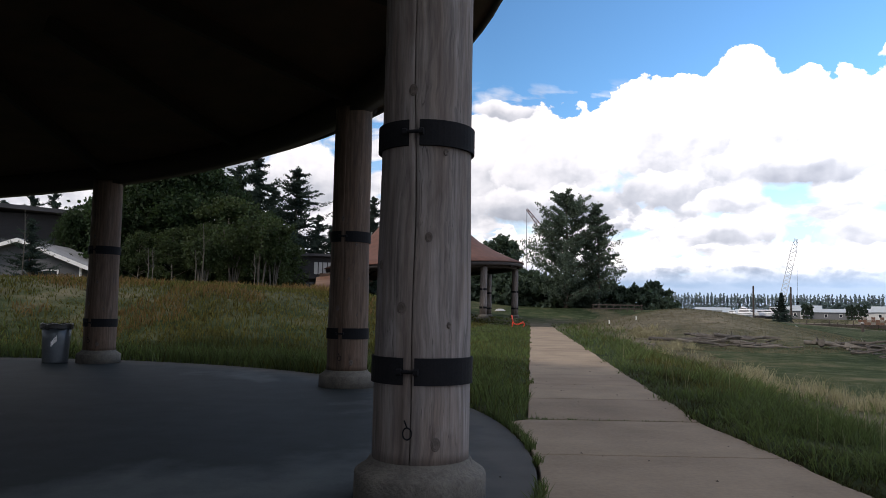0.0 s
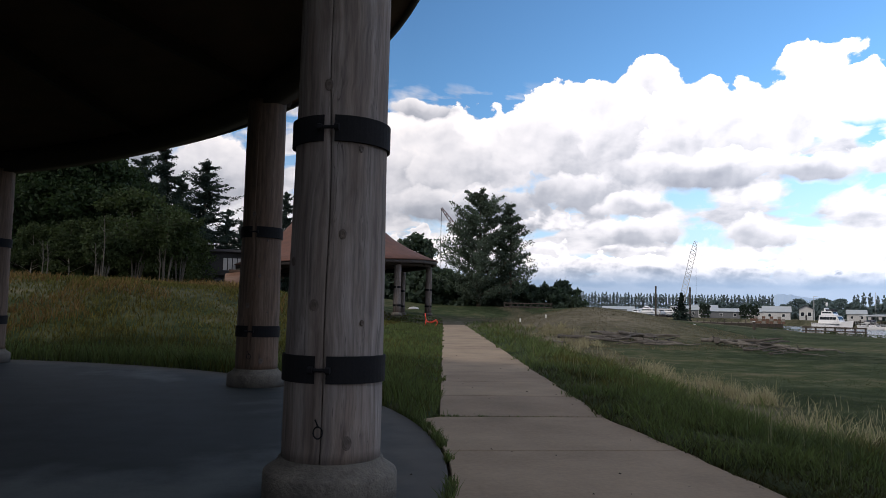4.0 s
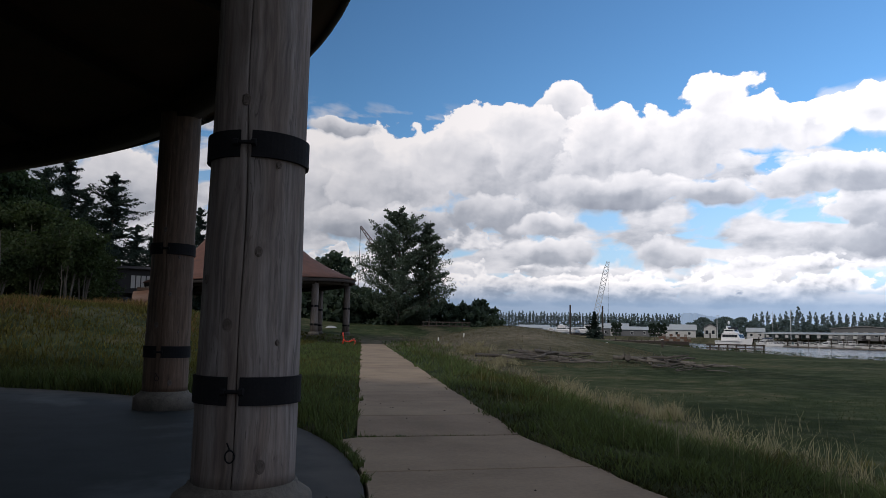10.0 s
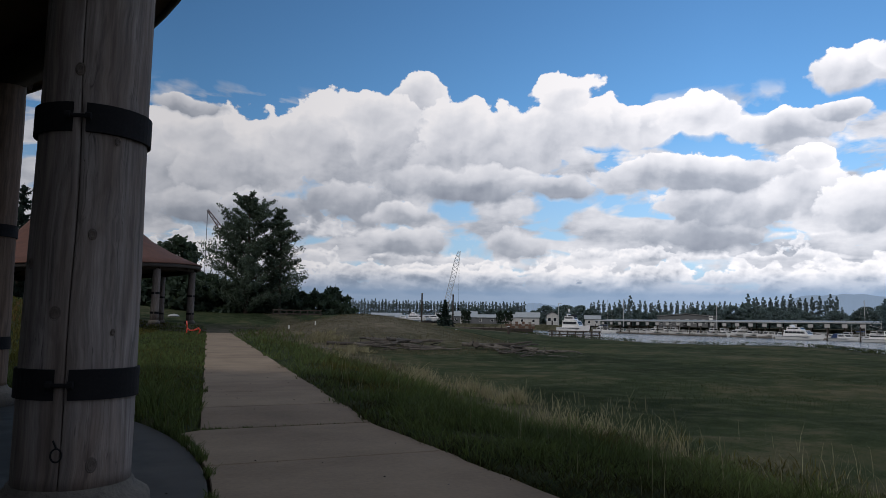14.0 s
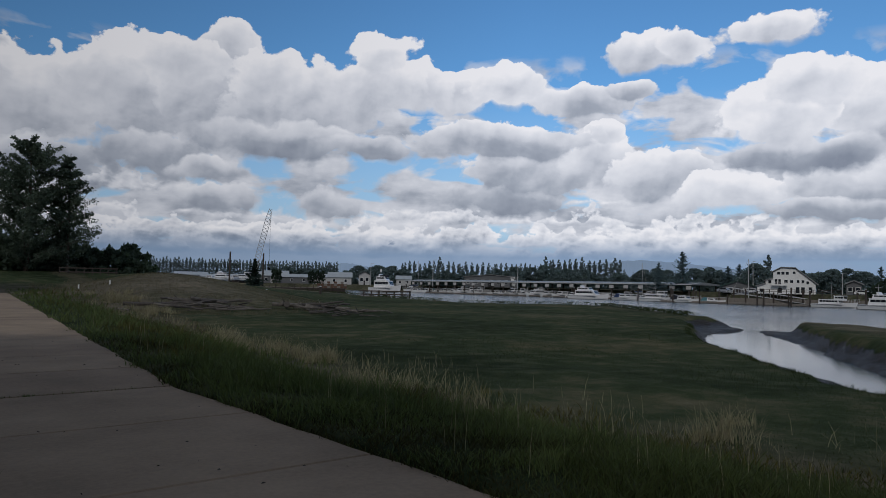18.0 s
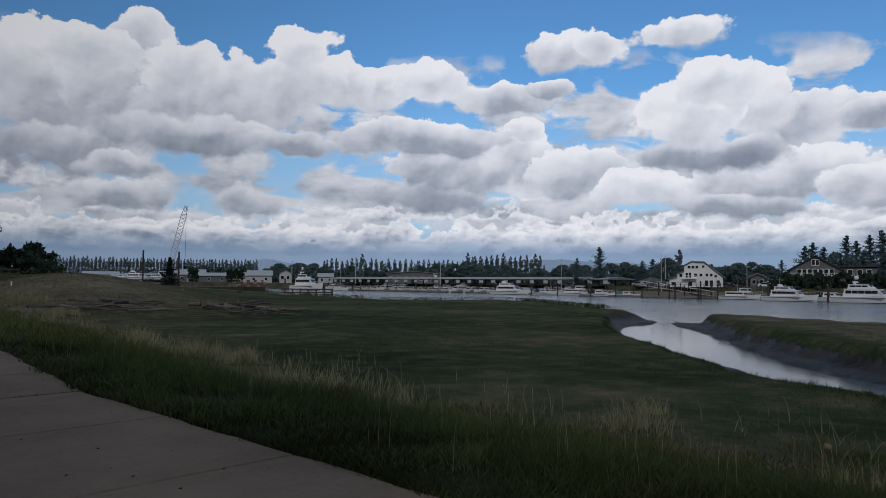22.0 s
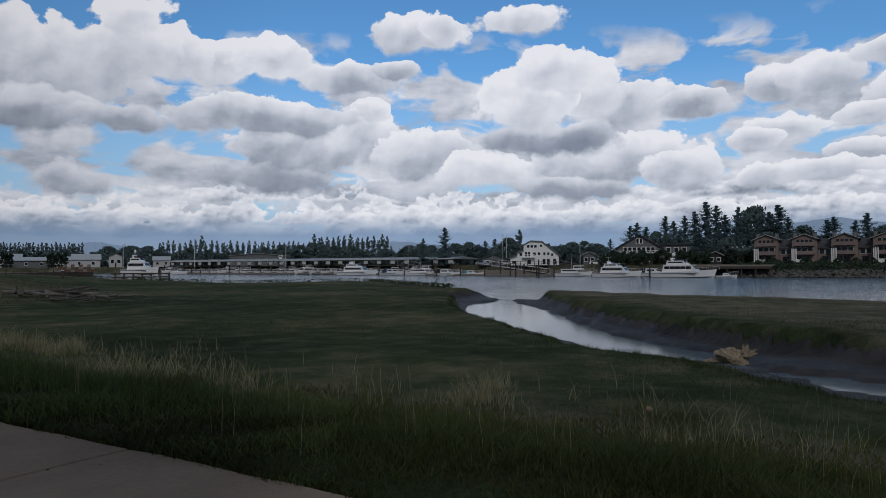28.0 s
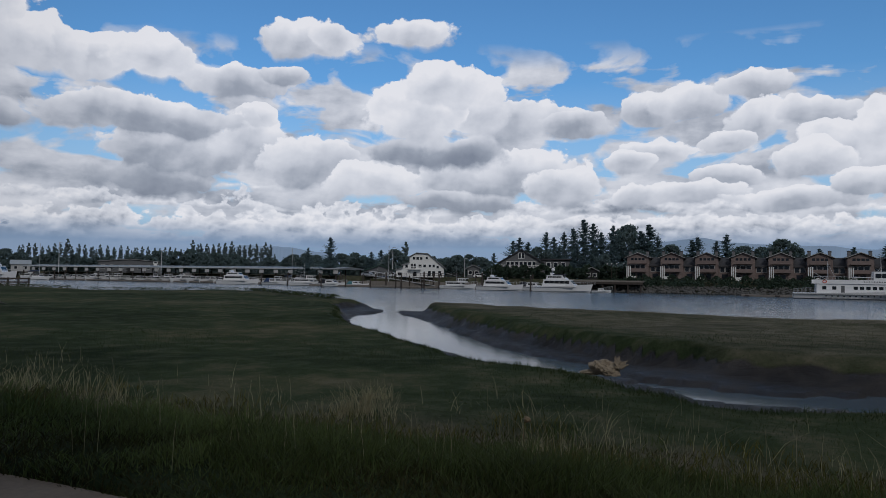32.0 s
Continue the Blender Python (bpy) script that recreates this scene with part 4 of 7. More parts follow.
def limbs(h, reach, n, r, seed, lift=0.5, start=0.25):
    """A tapered, slightly crooked trunk with limbs; returns the mesh and the limb tips."""
    rnd = random.Random(seed)
    bm = bmesh.new()
    pts = [Vector((0, 0, -0.4))]
    for k in range(1, 6):
        pts.append(Vector((rnd.uniform(-1, 1) * 0.02 * h, rnd.uniform(-1, 1) * 0.02 * h, h * 0.92 * k / 5)))
    for k in range(5):
        rod(bm, pts[k], pts[k + 1], r * (1 - 0.18 * k), r * (1 - 0.18 * (k + 1)), 7)
    tips = []
    for k in range(n):
        u = start + (0.95 - start) * k / n
        i = min(int(u * 5), 4)
        p = pts[i].lerp(pts[i + 1], u * 5 - i)
        a = rnd.uniform(0, 6.283)
        ln = reach * (1.15 - u) * rnd.uniform(0.7, 1.1)
        q = p + Vector((math.cos(a) * ln, math.sin(a) * ln, ln * lift * rnd.uniform(0.5, 1.3)))
        rod(bm, p, q, r * 0.35 * (1.1 - u), r * 0.06, 5)
        tips.append((p, q))
    return bm, tips


def broadleaf(name, m, h, width, mat, label, seed, clumps=150, per=34, size=0.42, low=0.12, cone=0.0, group="", bark="bark", category="tree"):
    """A crown of leaf sprays in uneven clumps round the limbs, with gaps between."""
    global rng
    rng = np.random.default_rng(seed)
    top = thing(name, m, label, category, group)
    bm, tips = limbs(h, width * 0.45, 16, max(0.08, h * 0.016), seed)
    part("trunk", bm, bark, top)
    centres, radii = [], []
    while len(centres) < clumps:
        u = rng.uniform(0, 1) ** 0.9
        env = (math.sin(math.pi * min(1, 0.12 + 0.88 * u)) ** 0.55) * (1 - cone) + cone * (1.05 - u) ** 0.8
        a = rng.uniform(0, 6.283)
        lobes = 1 + 0.22 * math.sin(3 * a + seed) + 0.16 * math.sin(5 * a + 9 * u + seed) + 0.12 * math.sin(17 * u + seed)
        rr = width / 2 * env * lobes * rng.uniform(0.25, 1.0) ** 0.5
        centres.append((rr * math.cos(a), rr * math.sin(a), h * (low + (1 - low) * u)))
        radii.append(width * rng.uniform(0.035, 0.085))
    centres, radii = np.array(centres), np.array(radii)
    p = np.repeat(centres, per, 0) + rng.normal(size=(clumps * per, 3)) * np.repeat(radii, per)[:, None] * (0.75, 0.75, 0.55)
    p[:, 2] = np.clip(p[:, 2], 0.05 * h, None)
    v, t = leaf_tris(p, size)
    crown("crown", mat, v, t, top)
    return top


def conifer(name, m, h, width, label, seed, whorls=26, arms=8, steps=6, size=0.5, mat="needle", low=0.08, group="", taper=0.85, ragged=0.32, twigs=1):
    """Drooping whorls of needle sprays, ragged and gappy towards the tips."""
    global rng
    rng = np.random.default_rng(seed)
    top = thing(name, m, label, "tree", group)
    bm = bmesh.new()
    rod(bm, (0, 0, -0.4), (0, 0, h * 0.97), h * 0.016, h * 0.002, 7)
    part("trunk", bm, "bark", top)
    pts, sizes = [], []
    for k in range(whorls):
        for j in range(arms):
            if rng.uniform() < ragged:
                continue
            a = rng.uniform(0, 6.283)
            u = min(low + (1 - low) * (k + rng.uniform(-0.5, 0.5)) / whorls, 0.985)
            ln = width / 2 * ((1.02 - u) ** taper) * rng.uniform(0.35, 1.5) + 0.02 * h * (1 - u)
            rise = rng.uniform(-0.40, 0.10)
            for s in range(steps):
                f = (s + 0.6) / steps
                z = h * u + ln * f * rise + 0.30 * ln * f * f * f
                for twig in range(twigs):
                    side = rng.normal(size=2) * (0.07 * ln * (0.5 + f) if twigs == 1 else 0.022 * ln + 0.10)
                    drop = rng.normal() * 0.007 * h if twigs == 1 else -abs(rng.normal()) * 0.15
                    pts.append((math.cos(a) * ln * f + side[0], math.sin(a) * ln * f + side[1], z + drop))
                    sizes.append(size * (1.15 - 0.55 * f) * (1.1 - 0.5 * u))
    for k in range(10):
        pts.append((0, 0, h * (0.93 + 0.08 * k / 10)))
        sizes.append(size * 0.3)
    v, t = leaf_tris(np.array(pts), np.array(sizes), 0.75 if twigs == 1 else 0.3, 2.2)
    crown("crown", mat, v, t, top)
    return top


def stand(ob, az, d, z, h0, h, wide=1.0, spin=None):
    """Another tree of the kind, h metres high."""
    s = h / h0
    a = radians(az)
    turn = (az * 73.1 + d * 11.7) % 360 if spin is None else spin
    return copy_thing(ob, pose(d * math.sin(a), d * math.cos(a), z, 0, 0, turn) @ Matrix.Diagonal((s * wide, s * wide, s, 1)))


def tall(el, d, z):
    """Height of a tree whose top stands at an elevation."""
    return 1.21 + d * math.tan(radians(el)) - z


# the big cottonwood at the end of the path, with a second leader and dark shrubs round its foot
D = 95


def cottonwood(m, h, width, label, seed, branches=120):
    """Upswept limbs carrying leaf sprays towards their ends, in a ragged spire."""
    global rng
    rng = np.random.default_rng(seed)
    top = thing("cottonwood_tree", m, label, "tree")
    bm = bmesh.new()
    rod(bm, (0, 0, -0.6), (0.1, 0, h * 0.5), h * 0.018, h * 0.011, 9)
    rod(bm, (0.1, 0, h * 0.5), (0, 0.1, h * 0.96), h * 0.011, h * 0.002, 8)
    pts = []
    for k in range(branches):
        u = 0.03 + 0.94 * ((k + rng.uniform()) / branches)
        a = rng.uniform(0, 6.283)
        reach = width / 2 * np.interp(u, [0, 0.12, 0.3, 0.5, 0.7, 0.85, 1.0], [0.66, 0.96, 1.0, 0.84, 0.62, 0.42, 0.10]) * rng.uniform(0.5, 1.25)
        rise = rng.uniform(0.35, 1.0) * (1 - 0.35 * u)
        root = Vector((0, 0, h * u * 0.95))
        tip = root + Vector((math.cos(a) * reach, math.sin(a) * reach, reach * rise))
        if k % 3 == 0:
            rod(bm, root, tip, 0.07 * (1.1 - u), 0.01, 5)
        n = int(7 + 9 * reach / (width / 2))
        for j in range(n):
            f = 0.22 + 0.80 * j / n
            c = root.lerp(tip, f)
            spread = 0.08 + 0.20 * (1 - abs(f - 0.6)) * reach / (width / 2)
            pts.append(np.array(c) + rng.normal(size=(17, 3)) * spread * (1.2, 1.2, 0.8))
    part("trunk", bm, "bark", top)
    p = np.concatenate(pts)
    p[:, 2] = np.clip(p[:, 2], 0.2, h)
    v, t = leaf_tris(p, 0.165)
    crown("crown", "leaf_cotton", v, t, top)
    return top


cottonwood(polar(9.7, D, 1.3), 16.6, 12.0, "tall green cottonwood with a ragged pointed crown beside the path", 5, 175)
cottonwood(polar(12.15, D + 1, 1.3), 15.3, 6.0, "slender green cottonwood beside a taller one", 11, 80)
round_tree = broadleaf("round_tree", polar(4.6, 112, 0.5), tall(5.85, 112, 0.5), 7.5, "leaf_dark", "round dark green tree behind the far pavilion", 12, 130, 40, 0.45, 0.1)
shrub = broadleaf("shrub", polar(14.9, 100, 0.4), tall(2.0, 100, 0.4), 5.5, "leaf_dark", "dark green shrub thicket on the marsh edge", 21, 80, 40, 0.34, 0.0, group="shrubs by the path end", category="shrub")
for az, el, d, wide in ((16.3, 2.3, 104, 0.85), (17.2, 1.2, 100, 1.0), (13.4, 2.1, 99, 0.9), (12.0, 2.4, 104, 1.1), (10.8, 2.3, 100, 1.1), (9.4, 2.5, 104, 1.2), (8.0, 2.6, 100, 1.1), (6.8, 3.0, 104, 1.2), (5.6, 3.1, 100, 1.0), (4.4, 2.9, 106, 1.2), (3.2, 3.0, 104, 1.2), (2.0, 3.0, 108, 1.2), (0.4, 3.0, 110, 1.2), (-1.5, 3.0, 110, 1.2), (-3.6, 3.0, 112, 1.2)):
    stand(shrub, az, d, 0.4, tall(2.0, 100, 0.4), tall(el, d, 0.4), wide)

# the wood behind the mound
HB = 2.2
fir = conifer("fir_tree", polar(-14.6, 72, HB), tall(11.5, 72, HB), 12.0, "tall dark green fir with long ragged branches behind the grassy mound", 31, 30, 6, 30, 0.21, group="firs behind the mound", taper=0.74, ragged=0.34, twigs=5)
H_FIR = tall(11.5, 72, HB)
for az, el, d, wide in ((-16.0, 10.9, 74, 1.15), (-13.4, 9.4, 77, 1.0), (-11.6, 10.9, 72, 1.15), (-9.9, 7.4, 75, 0.9), (-8.9, 6.6, 72, 0.7), (-5.6, 9.0, 80, 0.8), (-4.4, 7.0, 84, 0.9), (-29.8, 7.5, 90, 0.9), (-28.5, 7.8, 92, 0.8), (-27.2, 7.0, 92, 0.8), (-16.8, 9.8, 80, 0.9), (-31.5, 7.0, 92, 0.9), (-8.3, 6.3, 76, 0.9), (-29.8, 5.9, 50, 1.1)):
    stand(fir, az, d, HB, H_FIR, tall(el, d, HB), wide)
maple = broadleaf("maple_tree", polar(-22.0, 60, HB), tall(9.8, 60, HB), 8.0, "leaf_green", "full green broadleaf tree behind the grassy mound", 41, 230, 110, 0.19, 0.02, group="broadleaf trees behind the mound")
H_MAPLE = tall(9.8, 60, HB)
alder = broadleaf("alder_tree", polar(-16.6, 56, HB), tall(8.0, 56, HB), 6.0, "leaf_light", "pale green young alder with thin grey stems", 43, 90, 90, 0.17, 0.05, group="alders behind the mound", bark="bark_grey")
H_ALDER = tall(8.0, 56, HB)
for az, el, d, wide in ((-24.0, 8.4, 66, 0.75), (-23.0, 9.6, 70, 0.9), (-20.0, 10.5, 62, 0.95), (-18.6, 10.3, 64, 0.85), (-17.5, 9.5, 66, 0.9), (-25.2, 7.6, 66, 0.7), (-27.0, 6.0, 84, 0.8), (-27.4, 6.3, 64, 0.6), (-13.8, 7.0, 60, 0.8)):
    stand(maple, az, d, HB, H_MAPLE, tall(el, d, HB), wide)
for az, el, d, wide in ((-15.2, 7.6, 57, 1.1), (-13.6, 6.6, 56, 1.0), (-12.8, 5.2, 58, 1.1), (-18.2, 6.0, 55, 0.9), (-20.6, 5.5, 55, 1.0), (-22.8, 5.2, 56, 0.8)):
    stand(alder, az, d, HB, H_ALDER, tall(el, d, HB), wide)
def many_stemmed(m, h, width, label, seed):
    """A young tree of several pale stems spreading from one root, with a thin crown of small leaves."""
    global rng
    rng = np.random.default_rng(seed)
    top = thing("young_alder", m, label, "tree", "young alders on the mound")
    pts = []
    for k in range(8):
        a, out = rng.uniform(0, 6.283), width * rng.uniform(0.18, 0.42)
        bm = bmesh.new()
        base = Vector((0.12 * math.cos(a), 0.12 * math.sin(a), -0.2))
        knee = Vector((out * 0.35 * math.cos(a), out * 0.35 * math.sin(a), h * 0.35))
        tip = Vector((out * math.cos(a + 0.3), out * math.sin(a + 0.3), h * rng.uniform(0.7, 0.95)))
        rod(bm, base, knee, 0.055, 0.04, 6)
        rod(bm, knee, tip, 0.04, 0.012, 6)
        for j in range(7):
            p = knee.lerp(tip, 0.1 + 0.12 * j)
            b = rng.uniform(0, 6.283)
            q = p + Vector((math.cos(b), math.sin(b), 0.9)) * width * 0.14 * rng.uniform(0.5, 1.2)
            rod(bm, p, q, 0.015, 0.006, 5)
            pts.append(np.array(q) + rng.normal(size=(70, 3)) * width * 0.055)
            pts.append(np.array(p.lerp(q, 0.6)) + rng.normal(size=(40, 3)) * width * 0.05)
        part("stem", bm, "bark_alder", top)
    v, t = leaf_tris(np.concatenate(pts), 0.13)
    crown("crown", "leaf_light", v, t, top)
    return top


for az, d, h, wd, seed in ((-14.2, 50, 5.6, 4.6, 3), (-13.2, 51, 5.0, 3.4, 4), (-16.2, 51, 4.8, 4.0, 5), (-18.4, 50, 4.0, 3.4, 6)):
    many_stemmed(polar(az, d, HB - 0.1), h, wd, "pale green young alder with many thin grey stems", seed)
for k, (az, d, h) in enumerate(((-22.2, 46, 2.6), (-21.9, 46, 2.5), (-18.4, 44, 4.0), (-18.9, 46, 2.6), (-14.6, 45, 2.4), (-30.2, 46, 4.4))):
    snag = thing("bare_stem", polar(az, d, HB - 0.2), "thin pale bare sapling stem on the mound", "sapling", "bare stems on the mound")
    bm = bmesh.new()
    rod(bm, (0, 0, -0.2), (0.05, 0, h * 0.6), 0.035, 0.028, 7)
    rod(bm, (0.05, 0, h * 0.6), (-0.04, 0.03, h), 0.028, 0.012, 7)
    part("stem", bm, "bark_alder", snag)
    for j in range(5):
        z = h * (0.5 + 0.09 * j)
        part("twig", rod(bmesh.new(), (0, 0, z), (0.35 * math.cos(j * 2.2 + k), 0.35 * math.sin(j * 2.2 + k), z + 0.4), 0.012, 0.004, 5), "bark_alder", snag)


# ---- grass ----
def blades(x, y, h, wd, bend=0.35, sink=0.03, z=None):
    """Bent tapering blades of three triangles."""
    n = len(x)
    z = (land(x, y)[0] if z is None else z) - sink
    a = rng.uniform(0, 6.283, n)
    lean = rng.uniform(0.1, 1.0, n) * bend * h
    b = rng.uniform(0, 6.283, n)
    sx, sy = np.cos(a) * wd / 2, np.sin(a) * wd / 2
    lx, ly = np.cos(b) * lean, np.sin(b) * lean
    v = np.stack([np.stack([x - sx, y - sy, z], -1), np.stack([x + sx, y + sy, z], -1),
                  np.stack([x + lx * 0.35 + sx * 0.8, y + ly * 0.35 + sy * 0.8, z + h * 0.58], -1), np.stack([x + lx * 0.35 - sx * 0.8, y + ly * 0.35 - sy * 0.8, z + h * 0.58], -1),
                  np.stack([x + lx, y + ly, z + h], -1)], 1).reshape(-1, 3)
    k = np.arange(n)[:, None] * 5
    return v, np.concatenate([k + [0, 1, 2], k + [0, 2, 3], k + [3, 2, 4]])


def sward(name, x, y, h, wd, mat, label, bend=0.35):
    v, t = blades(x, y, h, wd, bend)
    tagged(new(name, tri_mesh(name, v, t, mat)), label, "grass", kind="stuff")


rng = np.random.default_rng(99)


def scatter(n, a0, a1, d0, d1, power=1.0):
    """Places seen from the eye, thinning with distance."""
    d = d0 * (d1 / d0) ** (rng.uniform(0, 1, n) ** power)
    a = np.radians(rng.uniform(a0, a1, n))
    return d * np.sin(a), d * np.cos(a), d


# tall verge grass between the footpath and the marsh
x, y, d = scatter(230000, -4, 104, 2.9, 70)
off = x - path_right(y)
clump = ripple(x, y, 0.45)
keep = (off > 0.02 - 0.13 * np.abs(ripple(x, y, 0.6))) & (off < 6.6 + 0.6 * ripple(x, y, 1.1)) & (rng.uniform(0, 1, len(x)) < (0.75 + 0.3 * clump) * (1 - 0.75 * np.clip((off - 2.6 - 0.8 * ripple(x, y, 1.4)) / 3.4, 0, 1)))
x, y, d, off, clump = x[keep], y[keep], d[keep], off[keep], clump[keep]
h = (0.13 + 0.15 * np.clip(off / 1.2, 0, 1) - 0.08 * np.clip((off - 3) / 3, 0, 1)) * rng.uniform(0.5, 1.25, len(x)) * (1 + 0.55 * clump) * (0.56 + 0.34 * np.clip((d - 4) / 8, 0, 1))
sear = (ripple(x, y, 1.6) + 0.5 * ripple(x, y, 0.5) + 0.12 * off > 0.75) & (off > 0.5)
# blades right of this wavering line take a darker green
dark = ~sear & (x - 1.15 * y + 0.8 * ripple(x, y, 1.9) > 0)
green = ~sear & ~dark
sward("verge_grass", x[green], y[green], h[green], 0.0042 + 0.0010 * d[green], "grass_verge", "tall uncut green grass along the footpath", 1.3)
sward("dark_verge_grass", x[dark], y[dark], h[dark], 0.0042 + 0.0010 * d[dark], "grass_deep", "dark green grass between the footpath and the marsh", 1.3)
sward("sere_grass", x[sear], y[sear], h[sear] * 0.9, 0.004 + 0.0009 * d[sear], "grass_mound", "brown and olive grass patches beside the footpath", 1.3)
# short matted growth between the taller blades
x, y, d = scatter(110000, -2, 104, 2.9, 16)
off = x - path_right(y)
keep = (off > 0.0 - 0.06 * np.abs(ripple(x, y, 0.6))) & (off < 6.2)
x, y, d = x[keep], y[keep], d[keep]
sward("matted_grass", x, y, rng.uniform(0.03, 0.10, len(x)) * (1 + 0.4 * ripple(x, y, 0.8)), 0.006 + 0.001 * d, "grass_matted", "short matted brown-green grass under the tall verge", 1.6)
# low sedge of the marsh
x, y, d = scatter(150000, 5, 104, 7, 48, 0.8)
off = x - path_right(y)
z, dry, mud = land(x, y)
keep = (off > 4.6) & (mud < 0.25) & (z > -1.25) & (rng.uniform(0, 1, len(x)) < 0.75 + 0.15 * ripple(x, y, 2.6))
x, y, d = x[keep], y[keep], d[keep]
sward("marsh_sedge", x, y, rng.uniform(0.03, 0.085, len(x)) * (1 + 0.4 * ripple(x, y, 3.3)), 0.004 + 0.00042 * d, "grass_marsh", "low dark green marsh sedge", 1.0)
# bleached tufts along the old tide line
n = 260
cy = 1.5 + 62 * rng.uniform(0, 1, n) ** 1.7 - 7
co = 6.0 + 0.75 * rng.normal(size=n) + 0.5 * np.sin(cy * 0.5)
thick = np.clip(0.15 + 0.95 * ripple(cy, co, 1.9), 0.0, 1) * (0.6 + 2.4 * ((cy > 0.5) & (cy < 8.5)))
reps = (6 + 160 * thick).astype(int)
tall_ = np.repeat(rng.uniform(0.6, 1.25, n), reps)
cy, co = np.repeat(cy, reps), np.repeat(co, reps)
cy, co = cy + 0.17 * rng.normal(size=len(cy)), co + 0.17 * rng.normal(size=len(co))
x, y = path_right(cy) + co, cy
d = np.hypot(x, y)
sward("dry_reed_grass", x, y, rng.uniform(0.12, 0.52, len(x)) * tall_, 0.0022 + 0.0005 * d, "grass_dry", "bleached straw-coloured reed grass along the tide line", 1.1)
# sedge tufts on the lip of the creek bank
k = rng.integers(4, len(CREEK_L) - 2, 520)
u = rng.uniform(0, 1, 520)[:, None]
p = CREEK_L[k] * (1 - u) + CREEK_L[k + 1] * u
p = p * (1 - (0.15 + 0.5 * np.abs(rng.normal(size=520)))[:, None] / np.linalg.norm(p, axis=1, keepdims=True))
reps = rng.integers(2, 12, 520)
p = np.repeat(p, reps, 0) + 0.10 * rng.normal(size=(reps.sum(), 2))
d = np.hypot(p[:, 0], p[:, 1])
sward("bank_sedge", p[:, 0], p[:, 1], rng.uniform(0.05, 0.17, len(p)), 0.004 + 0.0006 * d, "grass_marsh", "dark sedge tufts along the creek bank", 1.2)
# low leafy fringe on the marsh edge above the channel
k = rng.integers(10, len(SHORE) - 9, 420)
u = rng.uniform(0, 1, 420)[:, None]
p = SHORE[k] * (1 - u) + SHORE[k + 1] * u
reps = rng.integers(2, 16, 420)
p = np.repeat(p, reps, 0) + (-1.2, -0.6) + 0.45 * rng.normal(size=(reps.sum(), 2))
zz = land(p[:, 0], p[:, 1])[0]
p, zz = p[zz > -1.5], zz[zz > -1.5]
v, t = leaf_tris(np.column_stack([p, zz + rng.uniform(0, 0.36, len(p))]), np.full(len(p), 0.12))
tagged(new("shore_fringe", tri_mesh("shore_fringe", v, t, "grass_marsh")), "low dark leafy plants along the marsh edge", "plants", kind="stuff")
x, y, d = scatter(520, 8, 104, 4.6, 24)
keep = (x - path_right(y) > 0.4) & (x - path_right(y) < 9)
x, y, d = x[keep], y[keep], d[keep]
sward("seed_stalks", x, y, rng.uniform(0.22, 0.55, len(x)), 0.0016 + 0.0004 * d, "grass_dry", "thin dry seed stalks among the green grass", 0.25)
# the dry meadow beyond
x, y, d = scatter(52000, 8, 36, 30, 95)
z, dry, mud = land(x, y)
keep = (dry > 0.12) & (x - path_right(y) > 2)
x, y, d = x[keep], y[keep], d[keep]
sward("meadow_grass", x, y, rng.uniform(0.03, 0.15, len(x)), 0.003 + 0.0006 * d, "grass_meadow", "sparse brown meadow grass", 1.0)
# mound and lawn
x, y, d = scatter(150000, -36, 9, 8, 75, 0.8)
rp = np.hypot(x - PAV.x, y - PAV.y)
off = x - path_left(y)
keep = (rp > SLAB_R + 0.04) & (off < -0.03 + 0.10 * ripple(x, y, 0.5)) & (rng.uniform(0, 1, len(x)) < 0.75 + 0.3 * ripple(x, y, 1.6))
x, y, d, rp, off = x[keep], y[keep], d[keep], rp[keep], off[keep]
rim = np.exp(-np.abs(rp - SLAB_R - 0.5) / 0.7)
h = (0.16 + 0.26 * rim + 0.05 * ripple(x, y, 1.9)) * rng.uniform(0.6, 1.3, len(x)) * np.where(off > -0.5, 0.7, 1)
green = rng.uniform(0, 1, len(x)) < np.clip(rim * 1.3 + 0.02 + 0.9 * (off > -3.5) + 0.25 * ripple(x, y, 4.2), 0, 0.95)
sward("lawn_grass", x[green], y[green], h[green], 0.005 + 0.0012 * d[green], "grass_verge", "long green grass round the pavilion floor", 0.7)
sward("mound_grass", x[~green], y[~green], h[~green], 0.005 + 0.0012 * d[~green], "grass_mound", "yellowing rough grass on the mound", 0.8)
# drier tufts and bents on the mound
x, y, d = scatter(30000, -34, 0, 14, 40)
rp = np.hypot(x - PAV.x, y - PAV.y)
keep = (rp > 11.3) & (x - path_left(y) < -4) & (ripple(x, y, 1.2) + ripple(x, y, 3.4) > 0.75)
x, y, d = x[keep], y[keep], d[keep]
sward("mound_bents", x, y, rng.uniform(0.12, 0.34, len(x)), 0.004 + 0.0009 * d, "grass_straw", "dry straw and russet bents on the mound", 0.9)
